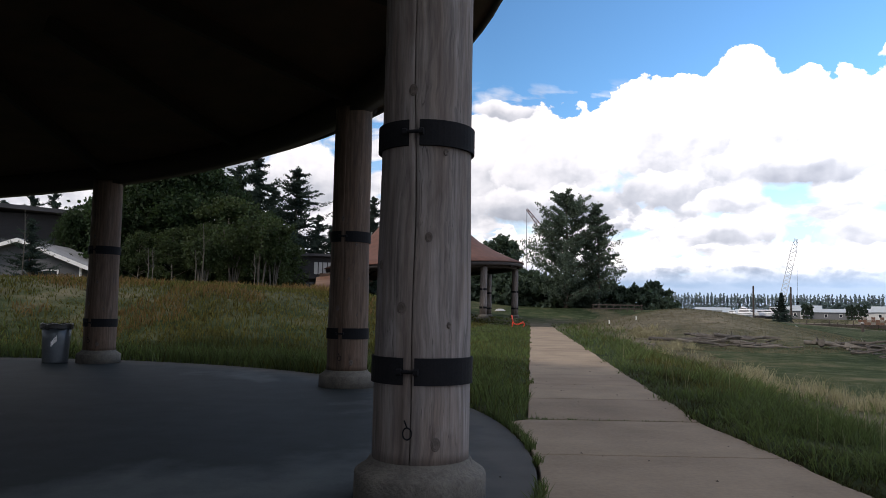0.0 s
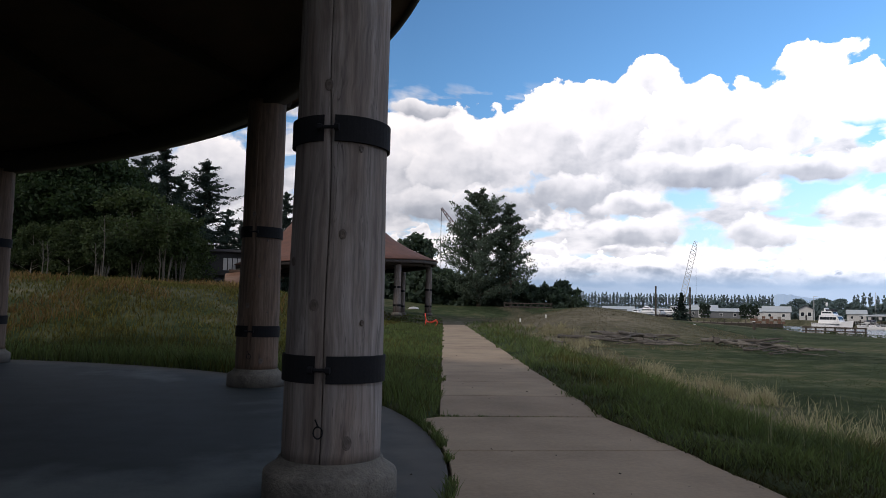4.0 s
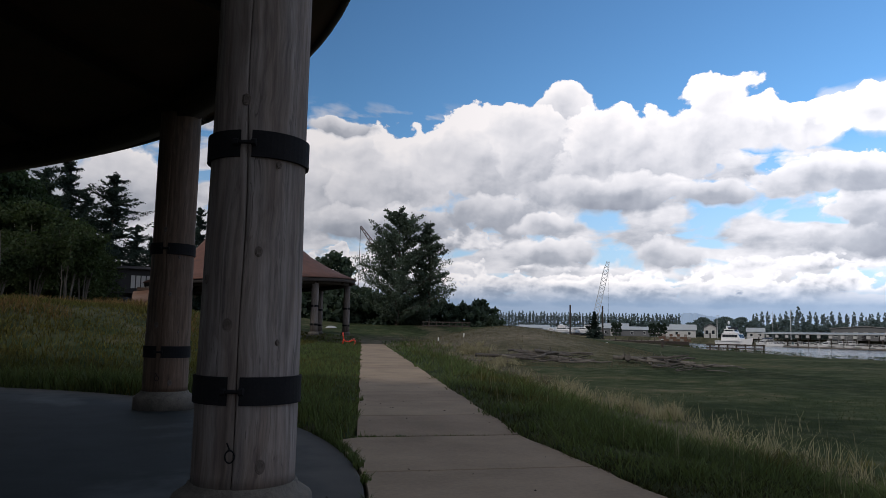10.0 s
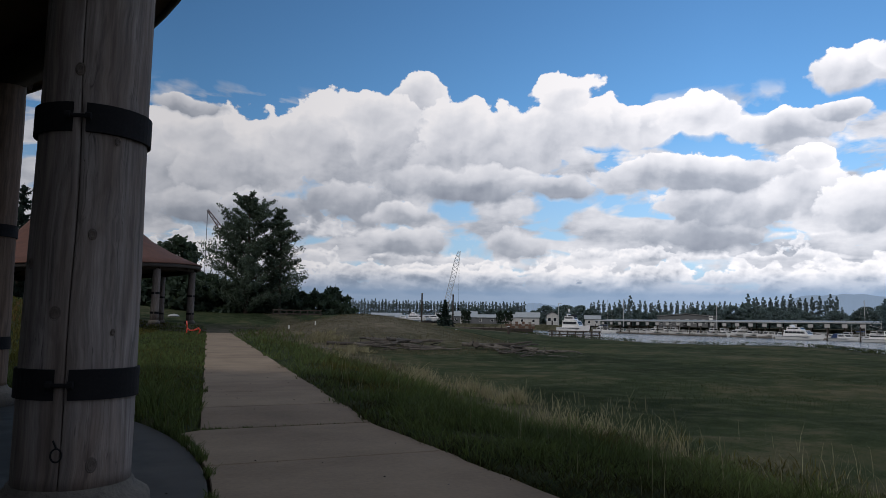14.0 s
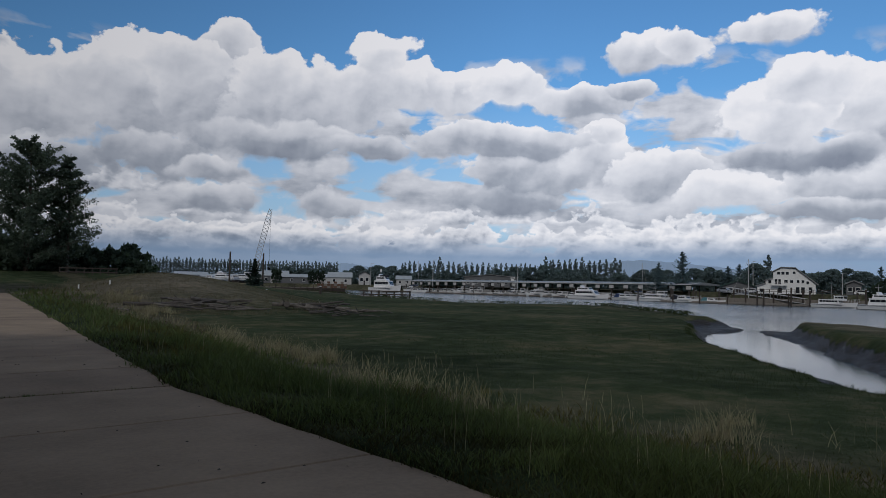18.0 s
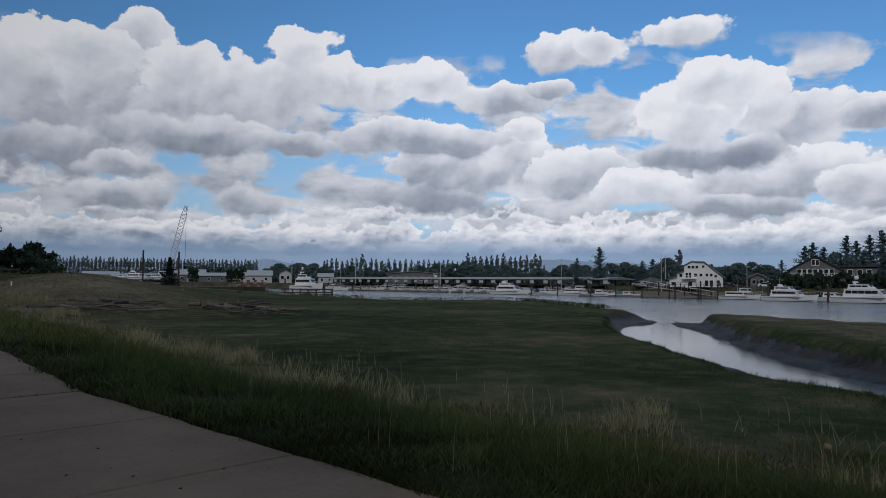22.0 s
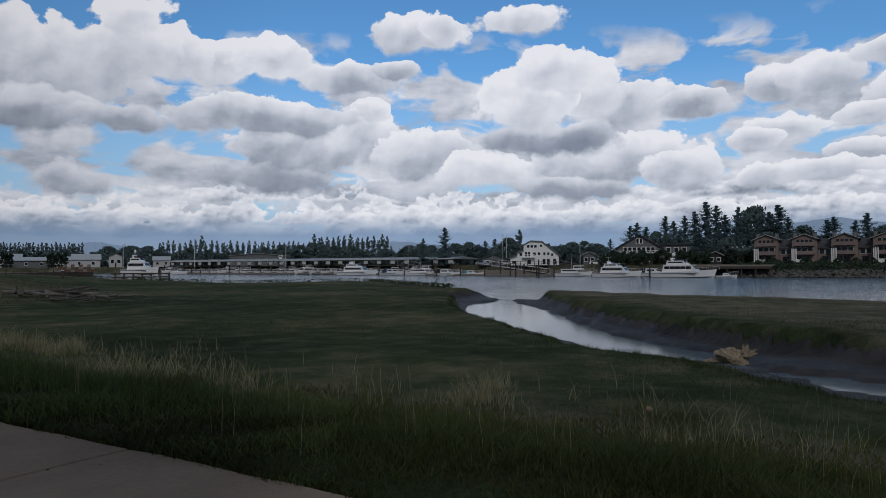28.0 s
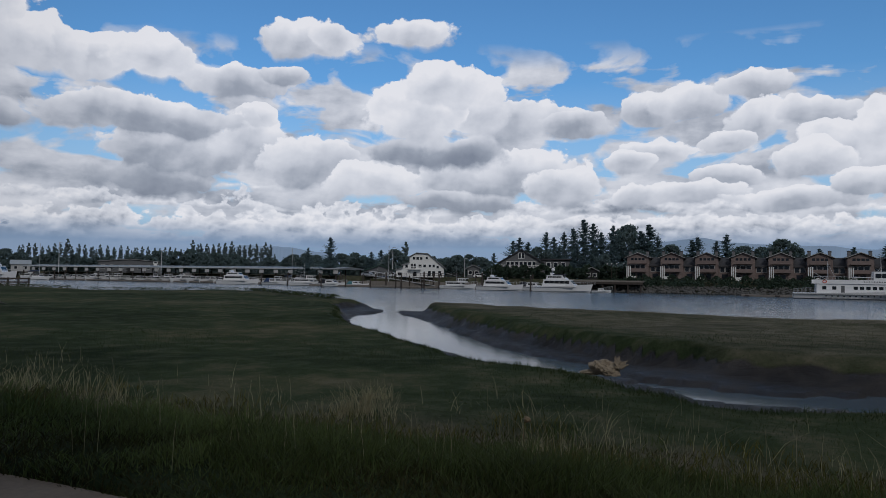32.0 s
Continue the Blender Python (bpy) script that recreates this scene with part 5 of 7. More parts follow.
# weeds in the joint between slab and path
a = np.radians(rng.uniform(-26, 17, 3200))
keep = ripple(a * 40, a * 3, 1.0) > -0.2
a = a[keep]
r = SLAB_R + 0.025 + rng.normal(size=len(a)) * 0.02
x, y = PAV.x + r * np.cos(a), PAV.y + r * np.sin(a)
jx = rng.uniform(0.95, 2.95, 110)
jx = jx[ripple(jx * 3, jx, 0.8) > 0.1]
tx = np.repeat((1.16, 1.50, 1.02, 2.1), (150, 110, 120, 40))
x = np.concatenate([x, jx, tx + 0.07 * rng.normal(size=len(tx))])
y = np.concatenate([y, 8.35 + 0.012 * rng.normal(size=len(jx)), 8.35 + 0.022 * rng.normal(size=len(tx))])
v, t = blades(x, y, rng.uniform(0.03, 0.13, len(x)) * np.where(np.abs(y - 8.35) < 0.06, 0.42, 1.0), np.full(len(x), 0.009), 0.8, 0.0, np.full(len(x), -0.02))
tagged(new("joint_weeds", tri_mesh("joint_weeds", v, t, "grass_verge")), "small green weeds in the slab joint", "weeds", kind="stuff")


# ---- things near the path and on the marsh ----
bin_ = thing("trash_can", pose(-7.95, 15.05, 0.0, 0, 0, 20), "grey metal trash can with black liner beside a post", "trash can")
part("body", turned([(0.235, 0.0), (0.24, 0.02), (0.265, 0.5), (0.28, 0.76)], 28), "galvanised", bin_, smooth=True)
part("rim", turned([(0.275, 0.74), (0.295, 0.74), (0.295, 0.78), (0.275, 0.78)], 28, closed=True), "galvanised", bin_)
bm = turned([(0.27, 0.77), (0.285, 0.80), (0.31, 0.79), (0.312, 0.70), (0.30, 0.69)], 28)
for v in bm.verts:
    v.co.z += 0.015 * math.sin(7 * math.atan2(v.co.y, v.co.x))
part("bin_liner", bm, "plastic_black", bin_, "black plastic liner")
bm = bmesh.new()
for k in range(5):
    box(bm, -0.06 + 0.022 * k, -0.042 + 0.022 * k, -0.275, -0.262, 0.34 + 0.025 * k, 0.44 + 0.03 * k)
part("sticker", bm, "white_paint", bin_, "white worn sticker")

seat = thing("park_chair", polar(5.95, 56.0, 0.02, -8), "bright red plastic lounge chair with a tall back beside the path", "chair")
for sy in (-0.30, 0.30):
    bm = bmesh.new()
    line = [(-0.42, 0.95), (-0.34, 0.45), (-0.22, 0.30), (0.10, 0.26), (0.42, 0.40), (0.55, 0.34), (0.52, 0.18), (0.40, -0.02)]
    for p, q in zip(line, line[1:]):
        rod(bm, (p[0], sy, p[1]), (q[0], sy, q[1]), 0.035, sides=8)
    rod(bm, (-0.34, sy, 0.48), (-0.40, sy, -0.02), 0.035, sides=8)
    part("side_frame", bm, "red_plastic", seat, smooth=True)
for k in range(6):
    u = k / 5
    part("back_slat", boxed(-0.44 + 0.09 * u, -0.40 + 0.09 * u, -0.28, 0.28, 0.86 - 0.42 * u, 0.93 - 0.42 * u, 0.01), "red_plastic", seat)
for k in range(5):
    part("seat_slat", boxed(-0.20 + 0.14 * k, -0.09 + 0.14 * k, -0.28, 0.28, 0.28 + 0.012 * k * k, 0.31 + 0.012 * k * k, 0.01), "red_plastic", seat)

# low dark railing by the marsh edge, beyond the path end
rail = thing("low_fence", polar(13.6, 91, height(91 * math.sin(radians(13.6)), 91 * math.cos(radians(13.6))) - 0.1), "low dark timber rail fence beside the shrubs", "fence")
for k in range(8):
    part("post", boxed(-2.9 + 0.82 * k - 0.05, -2.9 + 0.82 * k + 0.05, -0.05, 0.05, -0.2, 0.95, 0.01), "piling", rail)
for z in (0.35, 0.80):
    part("rail", boxed(-3.0, 3.0, -0.09, -0.052, z, z + 0.13, 0.01), "piling", rail)

dinghy = thing("dinghy", polar(4.6, 84, height(6.74, 83.7) + 0.02, 40), "small pale upturned dinghy on the grass", "boat")
bm = bmesh.new()
bmesh.ops.create_icosphere(bm, subdivisions=3, radius=1.0, matrix=Matrix.Diagonal((0.8, 0.34, 0.26, 1)))
bmesh.ops.delete(bm, geom=[v for v in bm.verts if v.co.z < -0.05], context="VERTS")
part("hull", bm, "cream_paint", dinghy, smooth=True)

for az, d in ((13.0, 66), (15.0, 67)):
    a = radians(az)
    mk = thing("marker_post", pose(d * math.sin(a), d * math.cos(a), height(d * math.sin(a), d * math.cos(a)) - 0.2), "short white marker post in the grass", "post", "white marker posts")
    part("post", boxed(-0.045, 0.045, -0.045, 0.045, 0, 0.50, 0.01), "white_paint", mk)
    part("cap", boxed(-0.055, 0.055, -0.055, 0.055, 0.50, 0.53, 0.01), "white_paint", mk)


def drift_log(az, d, length, r, turn, tip=0.0, lift=0.0, label="grey weathered driftwood log on the marsh"):
    """A crooked, tapering log with broken limbs, lying on the ground or propped on others."""
    a = radians(az)
    x, y = d * math.sin(a), d * math.cos(a)
    bm = bmesh.new()
    rnd = random.Random(int(az * 100 + d * 7))
    pts = [Vector((length * (k / 5 - 0.5), 0.05 * length * rnd.uniform(-1, 1), 0.03 * length * rnd.uniform(-0.3, 0.6))) for k in range(6)]
    for k in range(5):
        rod(bm, pts[k], pts[k + 1], r * (1 - 0.12 * k), r * (1 - 0.12 * (k + 1)), 8)
    for k in range(4):
        p = pts[0].lerp(pts[5], rnd.uniform(0.05, 0.8))
        rod(bm, p, p + Vector((rnd.uniform(-1, 1), rnd.uniform(-0.6, 0.6), rnd.uniform(0.1, 1.0))) * (r * 2.5 + 0.12), r * 0.25, r * 0.06, 6)
    ob = part("driftwood_log", bm, "drift_wood")
    ob.matrix_basis = pose(x, y, height(x, y) + r * 0.7 + lift + abs(math.sin(radians(tip))) * length * 0.42, 0, tip, turn)
    tagged(ob, label, "log", "driftwood on the marsh")


for az, d, ln, r, turn, tip, lift in ((17.2, 46, 2.6, 0.12, -12, 0, 0), (18.6, 49, 4.6, 0.15, -16, 1, 0), (20.2, 50, 4.4, 0.17, -10, -2, 0), (21.2, 50.5, 3.4, 0.22, -28, 3, 0.05), (22.0, 50, 3.0, 0.16, 14, 5, 0.2), (22.6, 51, 4.2, 0.15, -24, -3, 0.1), (23.4, 49, 3.0, 0.17, -34, 2, 0), (24.2, 48.5, 3.8, 0.12, -18, 0, 0), (21.6, 49.5, 2.2, 0.13, 40, -8, 0.15), (19.4, 48.2, 2.4, 0.12, -30, 4, 0),
        (27.6, 51, 1.3, 0.27, 60, 12, 0), (28.5, 51, 3.6, 0.18, -30, 5, 0), (29.2, 52, 4.2, 0.2, -4, 3, 0.1), (30.0, 51.5, 3.6, 0.17, -44, -6, 0.2), (30.7, 52, 3.2, 0.22, -18, 3, 0.05), (31.3, 52, 2.8, 0.16, 16, -5, 0.2), (32.2, 52.5, 3.4, 0.15, -12, 1, 0), (33.2, 53, 2.6, 0.13, -26, 0, 0), (34.4, 54, 2.0, 0.12, -20, 0, 0)):
    drift_log(az, d, ln, r * 0.78, turn, tip, lift)
rnd = random.Random(12)
for k in range(44):
    az = rnd.gauss(21.3, 1.6) if k % 2 else rnd.gauss(30.6, 1.4)
    drift_log(az, rnd.uniform(46, 53), rnd.uniform(0.5, 2.4), rnd.uniform(0.03, 0.085), rnd.uniform(-70, 40), rnd.uniform(-12, 12), rnd.uniform(0, 0.18))

# the root stump lying at the creek's edge
bm = bmesh.new()
bmesh.ops.create_icosphere(bm, subdivisions=4, radius=0.5, matrix=Matrix.Diagonal((1.0, 0.7, 0.62, 1)))
for v in bm.verts:
    lump = noise.noise(v.co * 2.6) * 0.55 + abs(noise.noise(v.co * 6.5)) * 0.38 + noise.noise(v.co * 17) * 0.12
    v.co *= 0.82 + lump
    v.co.z = max(v.co.z, -0.22)
stump = thing("root_stump", pose(18.75, 3.42, -1.10, 0, 0, -78) @ Matrix.Diagonal((0.78, 0.78, 0.78, 1)), "pale weathered tree stump with roots at the creek edge", "stump")
part("bole", bm, "stump_wood", stump)
rnd = random.Random(8)
for k in range(26):
    a = rnd.uniform(-0.9, 2.2)
    p = Vector((0.28 + 0.18 * rnd.random(), rnd.uniform(-0.28, 0.28), 0.05))
    q = p + Vector((0.30 * math.cos(a) * rnd.uniform(0.4, 1), rnd.uniform(-0.15, 0.15), 0.12 + 0.26 * rnd.random() * abs(math.sin(a))))
    mid = p.lerp(q, 0.5) + Vector((0.03 * rnd.uniform(-1, 1), 0.05 * rnd.uniform(-1, 1), 0.03))
    r = rnd.uniform(0.03, 0.07)
    bm = bmesh.new()
    rod(bm, p, mid, r, r * 0.6, 6)
    rod(bm, mid, q, r * 0.6, 0.012, 6)
    part("root", bm, "stump_wood", stump)
bm = bmesh.new()
rod(bm, (-0.25, 0.1, -0.12), (-0.85, 0.25, -0.2), 0.13, 0.06, 7)
part("root", bm, "stump_wood", stump)

# posts and rail at the channel's edge
rail = thing("jetty_rail", pose(72.6, 102.6, WATER, 0, 0, -46), "old dark timber rail on posts by the water", "jetty")
for k in range(7):
    part("post", boxed(-0.12 + 1.35 * (k - 3), 0.12 + 1.35 * (k - 3), -0.12, 0.12, -0.8, 1.9 - 0.1 * (k % 2), 0.02), "piling", rail)
for z in (1.1, 1.65):
    part("plank", boxed(-4.6, 4.3, -0.2, -0.1, z, z + 0.22, 0.01), "piling", rail)
part("deck", boxed(-4.6, 4.3, -0.1, 1.4, 0.75, 0.95, 0.02), "grey_wood", rail)
for az, d, top in ((30.1, 118, 0.6), (26.0, 110, 0.0), (23.26, 190, 8.6), (25.72, 192, 8.5)):
    pile = thing("mooring_pile", polar(az, d, 0), "dark timber mooring pile standing in the channel", "pile", "mooring piles")
    bm = bmesh.new()
    rod(bm, (0, 0, -3.2), (0.02, 0, top), 0.24, 0.20, 12)
    part("shaft", bm, "piling", pile)
    bm = bmesh.new()
    rod(bm, (0.02, 0, top), (0.02, 0, top + 0.1), 0.23, 0.12, 12)
    part("cap", bm, "steel_light", pile)

dock_plant = thing("dry_dock_plant", pose(7.3, 2.17, height(7.3, 2.17) - 0.02, 0, 0, 30), "brown dried seed head on a bent stalk", "plant")
bm = bmesh.new()
rod(bm, (0, 0, 0), (0.05, 0, 0.30), 0.006, 0.005, 6)
rod(bm, (0.05, 0, 0.30), (0.02, 0, 0.42), 0.005, 0.004, 6)
rod(bm, (0.02, 0, 0.42), (-0.08, 0, 0.46), 0.004, 0.003, 6)
part("stalk", bm, "straw", dock_plant)
bm = bmesh.new()
bmesh.ops.create_icosphere(bm, subdivisions=3, radius=0.05, matrix=Matrix.Translation((-0.11, 0, 0.45)) @ Matrix.Diagonal((1.2, 0.7, 0.55, 1)))
for v in bm.verts:
    v.co += v.co.normalized() * 0.02 * noise.noise(v.co * 60)
part("seed_head", bm, "straw", dock_plant, "shaggy brown seed head")

# fallen leaves and grit on the path
x = rng.uniform(0.2, 2.85, 90)
y = rng.uniform(2.5, 20, 90)
x = x + np.where(y > 8.3, (y - 8.3) * 0.122 + 0.7, 0.0) * np.where(y > 8.3, 0.9, 1)
v, t = leaf_tris(np.stack([x, y, np.full(90, 0.014)], -1), np.full(90, 0.022), 0.97, 1.3)
v[:, 2] = np.clip(v[:, 2], 0.011, 0.022)
tagged(new("leaf_litter", tri_mesh("leaf_litter", v, t, "piling")), "small dark fallen leaves and grit on the path", "leaves", kind="stuff")


# ---- boats ----
def hull_mesh(length, beam, bow, stern, n=14):
    """A planing hull: flared bow, straight transom, chine and deck."""
    bm = bmesh.new()
    rows = []
    for k in range(n + 1):
        u = k / n
        b = beam / 2 * (1 - max(0, (u - 0.42) / 0.58) ** 2.3) + 0.03
        s = stern + (bow - stern) * u ** 1.7
        rake = 0.10 * length * max(0, u - 0.55)
        x = -length / 2 + length * u * 0.92
        rows.append([bm.verts.new(p) for p in ((x, 0, -0.35 + 0.25 * u**4), (x + rake * 0.3, b * 0.80, 0.06 + 0.3 * u**3), (x + rake, b, s), (x + rake * 1.02, b * 0.93, s + 0.02), (x + rake, 0, s + 0.04))])
    for p, q in zip(rows, rows[1:]):
        for i in range(4):
            bm.faces.new((p[i], q[i], q[i + 1], p[i + 1]))
    bm.faces.new(rows[0][::-1])
    geom = bm.verts[:] + bm.edges[:] + bm.faces[:]
    bmesh.ops.mirror(bm, geom=geom, matrix=Matrix.Identity(4), merge_dist=0.002, axis="Y")
    bmesh.ops.recalc_face_normals(bm, faces=bm.faces)
    return bm


def house(parent, name, x0, x1, wd, z0, z1, rake=0.5, aft=0.1, panes=5, mat="boat_white", lab=""):
    """A cabin block with raked ends, an overhanging top and a row of side panes."""
    bm = bmesh.new()
    prism(bm, [(x0, z0), (x1, z0), (x1 - rake, z1), (x0 + aft, z1)], -wd / 2, wd / 2)
    cab = part(name, bm, mat, parent, lab)
    bm = boxed(x0 + aft - 0.15, x1 - rake + 0.15, -wd / 2 - 0.06, wd / 2 + 0.06, z1 + 0.003, z1 + 0.09, 0.02)
    part("cabin_top", bm, mat, cab)
    hh = z1 - z0
    w0, w1 = x0 + aft + 0.15, x1 - rake - 0.1
    pane = (w1 - w0) / max(panes, 1)
    for k in range(panes):
        for s in (-1, 1):
            a = w0 + pane * k + 0.03
            part("window", boxed(a, a + pane - 0.06, s * wd / 2 - 0.015, s * wd / 2 + 0.015, z0 + hh * 0.48, z0 + hh * 0.86), "glass_dark", cab)
    bm = bmesh.new()
    t0, t1 = 0.45, 0.9
    xa, xb = x1 - rake * t0 + 0.012, x1 - rake * t1 + 0.012
    f = [bm.verts.new(p) for p in ((xa, -wd * 0.44, z0 + hh * t0), (xa, wd * 0.44, z0 + hh * t0), (xb, wd * 0.42, z0 + hh * t1), (xb, -wd * 0.42, z0 + hh * t1))]
    bm.faces.new(f)
    part("windscreen", bm, "glass_dark", cab)
    return cab


def rails(parent, x0, x1, half, z, h=0.6, n=7):
    bm = bmesh.new()
    for s in (-1, 1):
        last = None
        for k in range(n):
            u = k / (n - 1)
            x = x0 + (x1 - x0) * u
            b = half * (1 - u**2.2 * 0.9)
            p = (x, s * b, z + h + 0.25 * u)
            rod(bm, (x, s * b, z + 0.2 * u), p, 0.02, sides=5)
            if last:
                rod(bm, last, p, 0.02, sides=5)
            last = p
    part("rail", bm, "steel_light", parent)


def yacht(m, length, label, style="fly", hull="boat_white", group="moored boats", canvas=None):
    """A cabin cruiser, waterline at its base, bow along +x."""
    b = length * 0.29
    bow, stern = 0.125 * length, 0.08 * length
    top = thing("motor_yacht", m, label, "boat", group)
    part("hull", hull_mesh(length, b, bow, stern), hull, top, smooth=False)
    part("rubbing_strake", boxed(-length * 0.5, length * 0.18, -b / 2 - 0.03, b / 2 + 0.03, stern * 0.86, stern * 0.92), "canvas_dark", top)
    s = length
    if style in ("fly", "big"):
        house(top, "cabin", -0.34 * s, 0.22 * s, b * 0.80, stern, stern + 0.112 * s, 0.10 * s, 0.03 * s, 5)
        house(top, "flybridge", -0.28 * s, 0.06 * s, b * 0.64, stern + 0.119 * s, stern + 0.178 * s, 0.07 * s, 0.02 * s, 3)
        bm = bmesh.new()
        z = stern + 0.178 * s
        prism(bm, [(-0.20 * s, z), (-0.15 * s, z), (-0.19 * s, z + 0.05 * s), (-0.21 * s, z + 0.05 * s)], -b * 0.3, b * 0.3)
        part("radar_arch", bm, "boat_white", top)
        bm = bmesh.new()
        rod(bm, (-0.2 * s, 0, z + 0.05 * s), (-0.21 * s, 0, z + 0.19 * s), 0.035, 0.015, 6)
        rod(bm, (-0.26 * s, 0, z + 0.13 * s), (-0.15 * s, 0, z + 0.13 * s), 0.02, sides=5)
        part("mast", bm, "steel_light", top)
        if style == "big":
            bm = bmesh.new()
            bmesh.ops.create_icosphere(bm, subdivisions=2, radius=0.03 * s, matrix=Matrix.Translation((-0.18 * s, 0, z + 0.10 * s)))
            part("radar_dome", bm, "boat_white", top, smooth=True)
            part("bridge_cover", boxed(-0.20 * s, 0.02 * s, -b * 0.28, b * 0.28, z, z + 0.03 * s, 0.05), "canvas_dark", top, "dark canvas cover")
    elif style == "trawler":
        house(top, "cabin", -0.34 * s, 0.12 * s, b * 0.78, stern, stern + 0.10 * s, 0.03 * s, 0.01 * s, 6)
        house(top, "wheelhouse", -0.02 * s, 0.20 * s, b * 0.66, stern + 0.085 * s, stern + 0.185 * s, 0.0, 0.02 * s, 3)
        bm = bmesh.new()
        rod(bm, (-0.08 * s, 0, stern), (-0.10 * s, 0, stern + 0.52 * s), 0.05, 0.02, 6)
        rod(bm, (-0.09 * s, 0, stern + 0.25 * s), (-0.38 * s, 0, stern + 0.33 * s), 0.03, sides=5)
        part("mast", bm, "steel_light", top)
    else:
        house(top, "cabin", -0.20 * s, 0.18 * s, b * 0.74, stern, stern + 0.105 * s, 0.12 * s, 0.04 * s, 3)
        if canvas:
            bm = bmesh.new()
            prism(bm, [(-0.44 * s, stern), (-0.18 * s, stern), (-0.18 * s, stern + 0.115 * s), (-0.30 * s, stern + 0.13 * s)], -b * 0.38, b * 0.38)
            part("canvas_cover", bm, canvas, top, "dark canvas cover")
    rails(top, 0.08 * s, 0.50 * s, b * 0.45, (stern + bow) / 2)
    return top


def beside(x, y, turn=-90):
    return pose(x, y, WATER, 0, 0, turn)


def at(az, d, turn=-90):
    a = radians(az)
    return beside(d * math.sin(a), d * math.cos(a), turn)


yacht(at(76.4, 152), 12.8, "long white motor yacht with radar mast and dark windows", "big")
yacht(at(71.5, 158), 10.8, "white cabin cruiser with raked windows at the dock", "fly")
yacht(at(74.1, 166), 9.0, "white cruiser with dark canvas top moored behind another", "small", canvas="canvas_dark")
yacht(at(68.2, 168), 9.0, "white trawler yacht with square wheelhouse windows", "trawler")
yacht(at(35.25, 262, -60) @ Matrix.Diagonal((0.78, 1, 1.35, 1)), 16.0, "large white flybridge yacht by the covered moorings", "big")
yacht(at(51.2, 203, -75), 12.0, "white flybridge cruiser beside the covered moorings", "fly")
yacht(at(53.9, 198, -100), 8.5, "white cruiser with blue canvas beside the dock", "small", canvas="boat_blue")
yacht(at(56.3, 190, -80), 9.5, "white fishing boat with tall mast and boom", "trawler")
yacht(at(58.2, 182, -90), 8.4, "small white cabin cruiser with black canvas cover", "small", canvas="canvas_dark")
yacht(at(60.2, 181, -90), 6.8, "small white runabout at the dock", "small", canvas="boat_teal")
yacht(at(61.3, 183, -85), 6.0, "small white sport boat at the dock", "small")
yacht(at(79.3, 152, -80), 4.2, "small open white skiff beside the yacht", "small")
yacht(at(29.2, 240, -40), 6.0, "small dark work boat on the channel", "small", hull="boat_blue")

# the passenger boat
m = beside(137.2, -16.8) @ Matrix.Diagonal((0.86, 0.86, 0.72, 1))
ferry = thing("passenger_boat", m, "long white two-deck passenger boat with dark windows", "boat")
part("hull", hull_mesh(24, 5.6, 2.3, 1.35), "boat_white", ferry)
part("boot_stripe", boxed(-12.02, 6.0, -2.5, 2.5, 0.0, 0.16), "canvas_dark", ferry)
part("rubbing_strake", boxed(-12.02, 5.0, -2.86, 2.86, 1.0, 1.12), "grey_siding", ferry)
cab = part("main_cabin", boxed(-8.0, 8.2, -2.3, 2.3, 1.36, 3.5, 0.06), "boat_white", ferry)
for k in range(7):
    for s in (-1, 1):
        part("window", boxed(-1.7 + 1.05 * k, -1.0 + 1.05 * k, s * 2.3 - 0.02, s * 2.3 + 0.02, 2.25, 2.95), "glass_dark", cab)
for k in range(12):
    part("scuttle", boxed(-6.5 + 1.0 * k, -6.2 + 1.0 * k, -2.86, -2.78, 0.62, 0.86), "glass_dark", ferry)
for k in range(8):
    part("stanchion", rod(bmesh.new(), (-8.3 + 1.0 * k, -2.44, 4.45), (-8.3 + 1.0 * k, -2.44, 5.15), 0.03, sides=5), "steel_light", ferry)
part("guard_rail", rod(bmesh.new(), (-8.4, -2.44, 5.15), (-1.2, -2.44, 5.15), 0.035, sides=6), "steel_light", ferry)
for x0, x1 in ((-7.0, -6.3), (-5.3, -4.6), (5.9, 7.2)):
    for s in (-1, 1):
        part("window", boxed(x0, x1, s * 2.3 - 0.02, s * 2.3 + 0.02, 2.2, 2.95), "glass_dark", cab)
for s in (-1, 1):
    part("door", boxed(-3.8, -3.2, s * 2.3 - 0.025, s * 2.3 + 0.025, 1.5, 3.1), "grey_siding", cab)
part("upper_deck", boxed(-8.6, 8.8, -2.5, 2.5, 3.5, 3.66, 0.03), "boat_white", ferry)
part("bulwark", boxed(-8.5, 7.2, -2.48, -2.40, 3.66, 4.45), "boat_white", ferry)
part("bulwark", boxed(-8.5, 7.2, 2.40, 2.48, 3.66, 4.45), "boat_white", ferry)
bm = bmesh.new()
for k in range(34):
    box(bm, 0.0 + 0.28 * k + 0.1 * (k % 3), 0.18 + 0.28 * k + 0.1 * (k % 3), -2.492, -2.483, 3.95, 4.15)
part("lettering", bm, "letter", ferry, "dark unreadable lettering")
bm = bmesh.new()
for k in range(9):
    box(bm, 6.0 + 0.3 * k, 6.22 + 0.3 * k, -2.46 + 0.0 * k, -2.36, 1.25, 1.5)
part("lettering", bm, "letter", ferry, "dark unreadable lettering")
wheel = house(ferry, "wheelhouse", 1.6, 7.0, 3.6, 3.68, 6.3, 0.7, 0.2, 4)
part("awning", boxed(-1.6, 1.6, -2.0, 2.0, 5.0, 5.12, 0.02), "boat_white", ferry)
bm = bmesh.new()
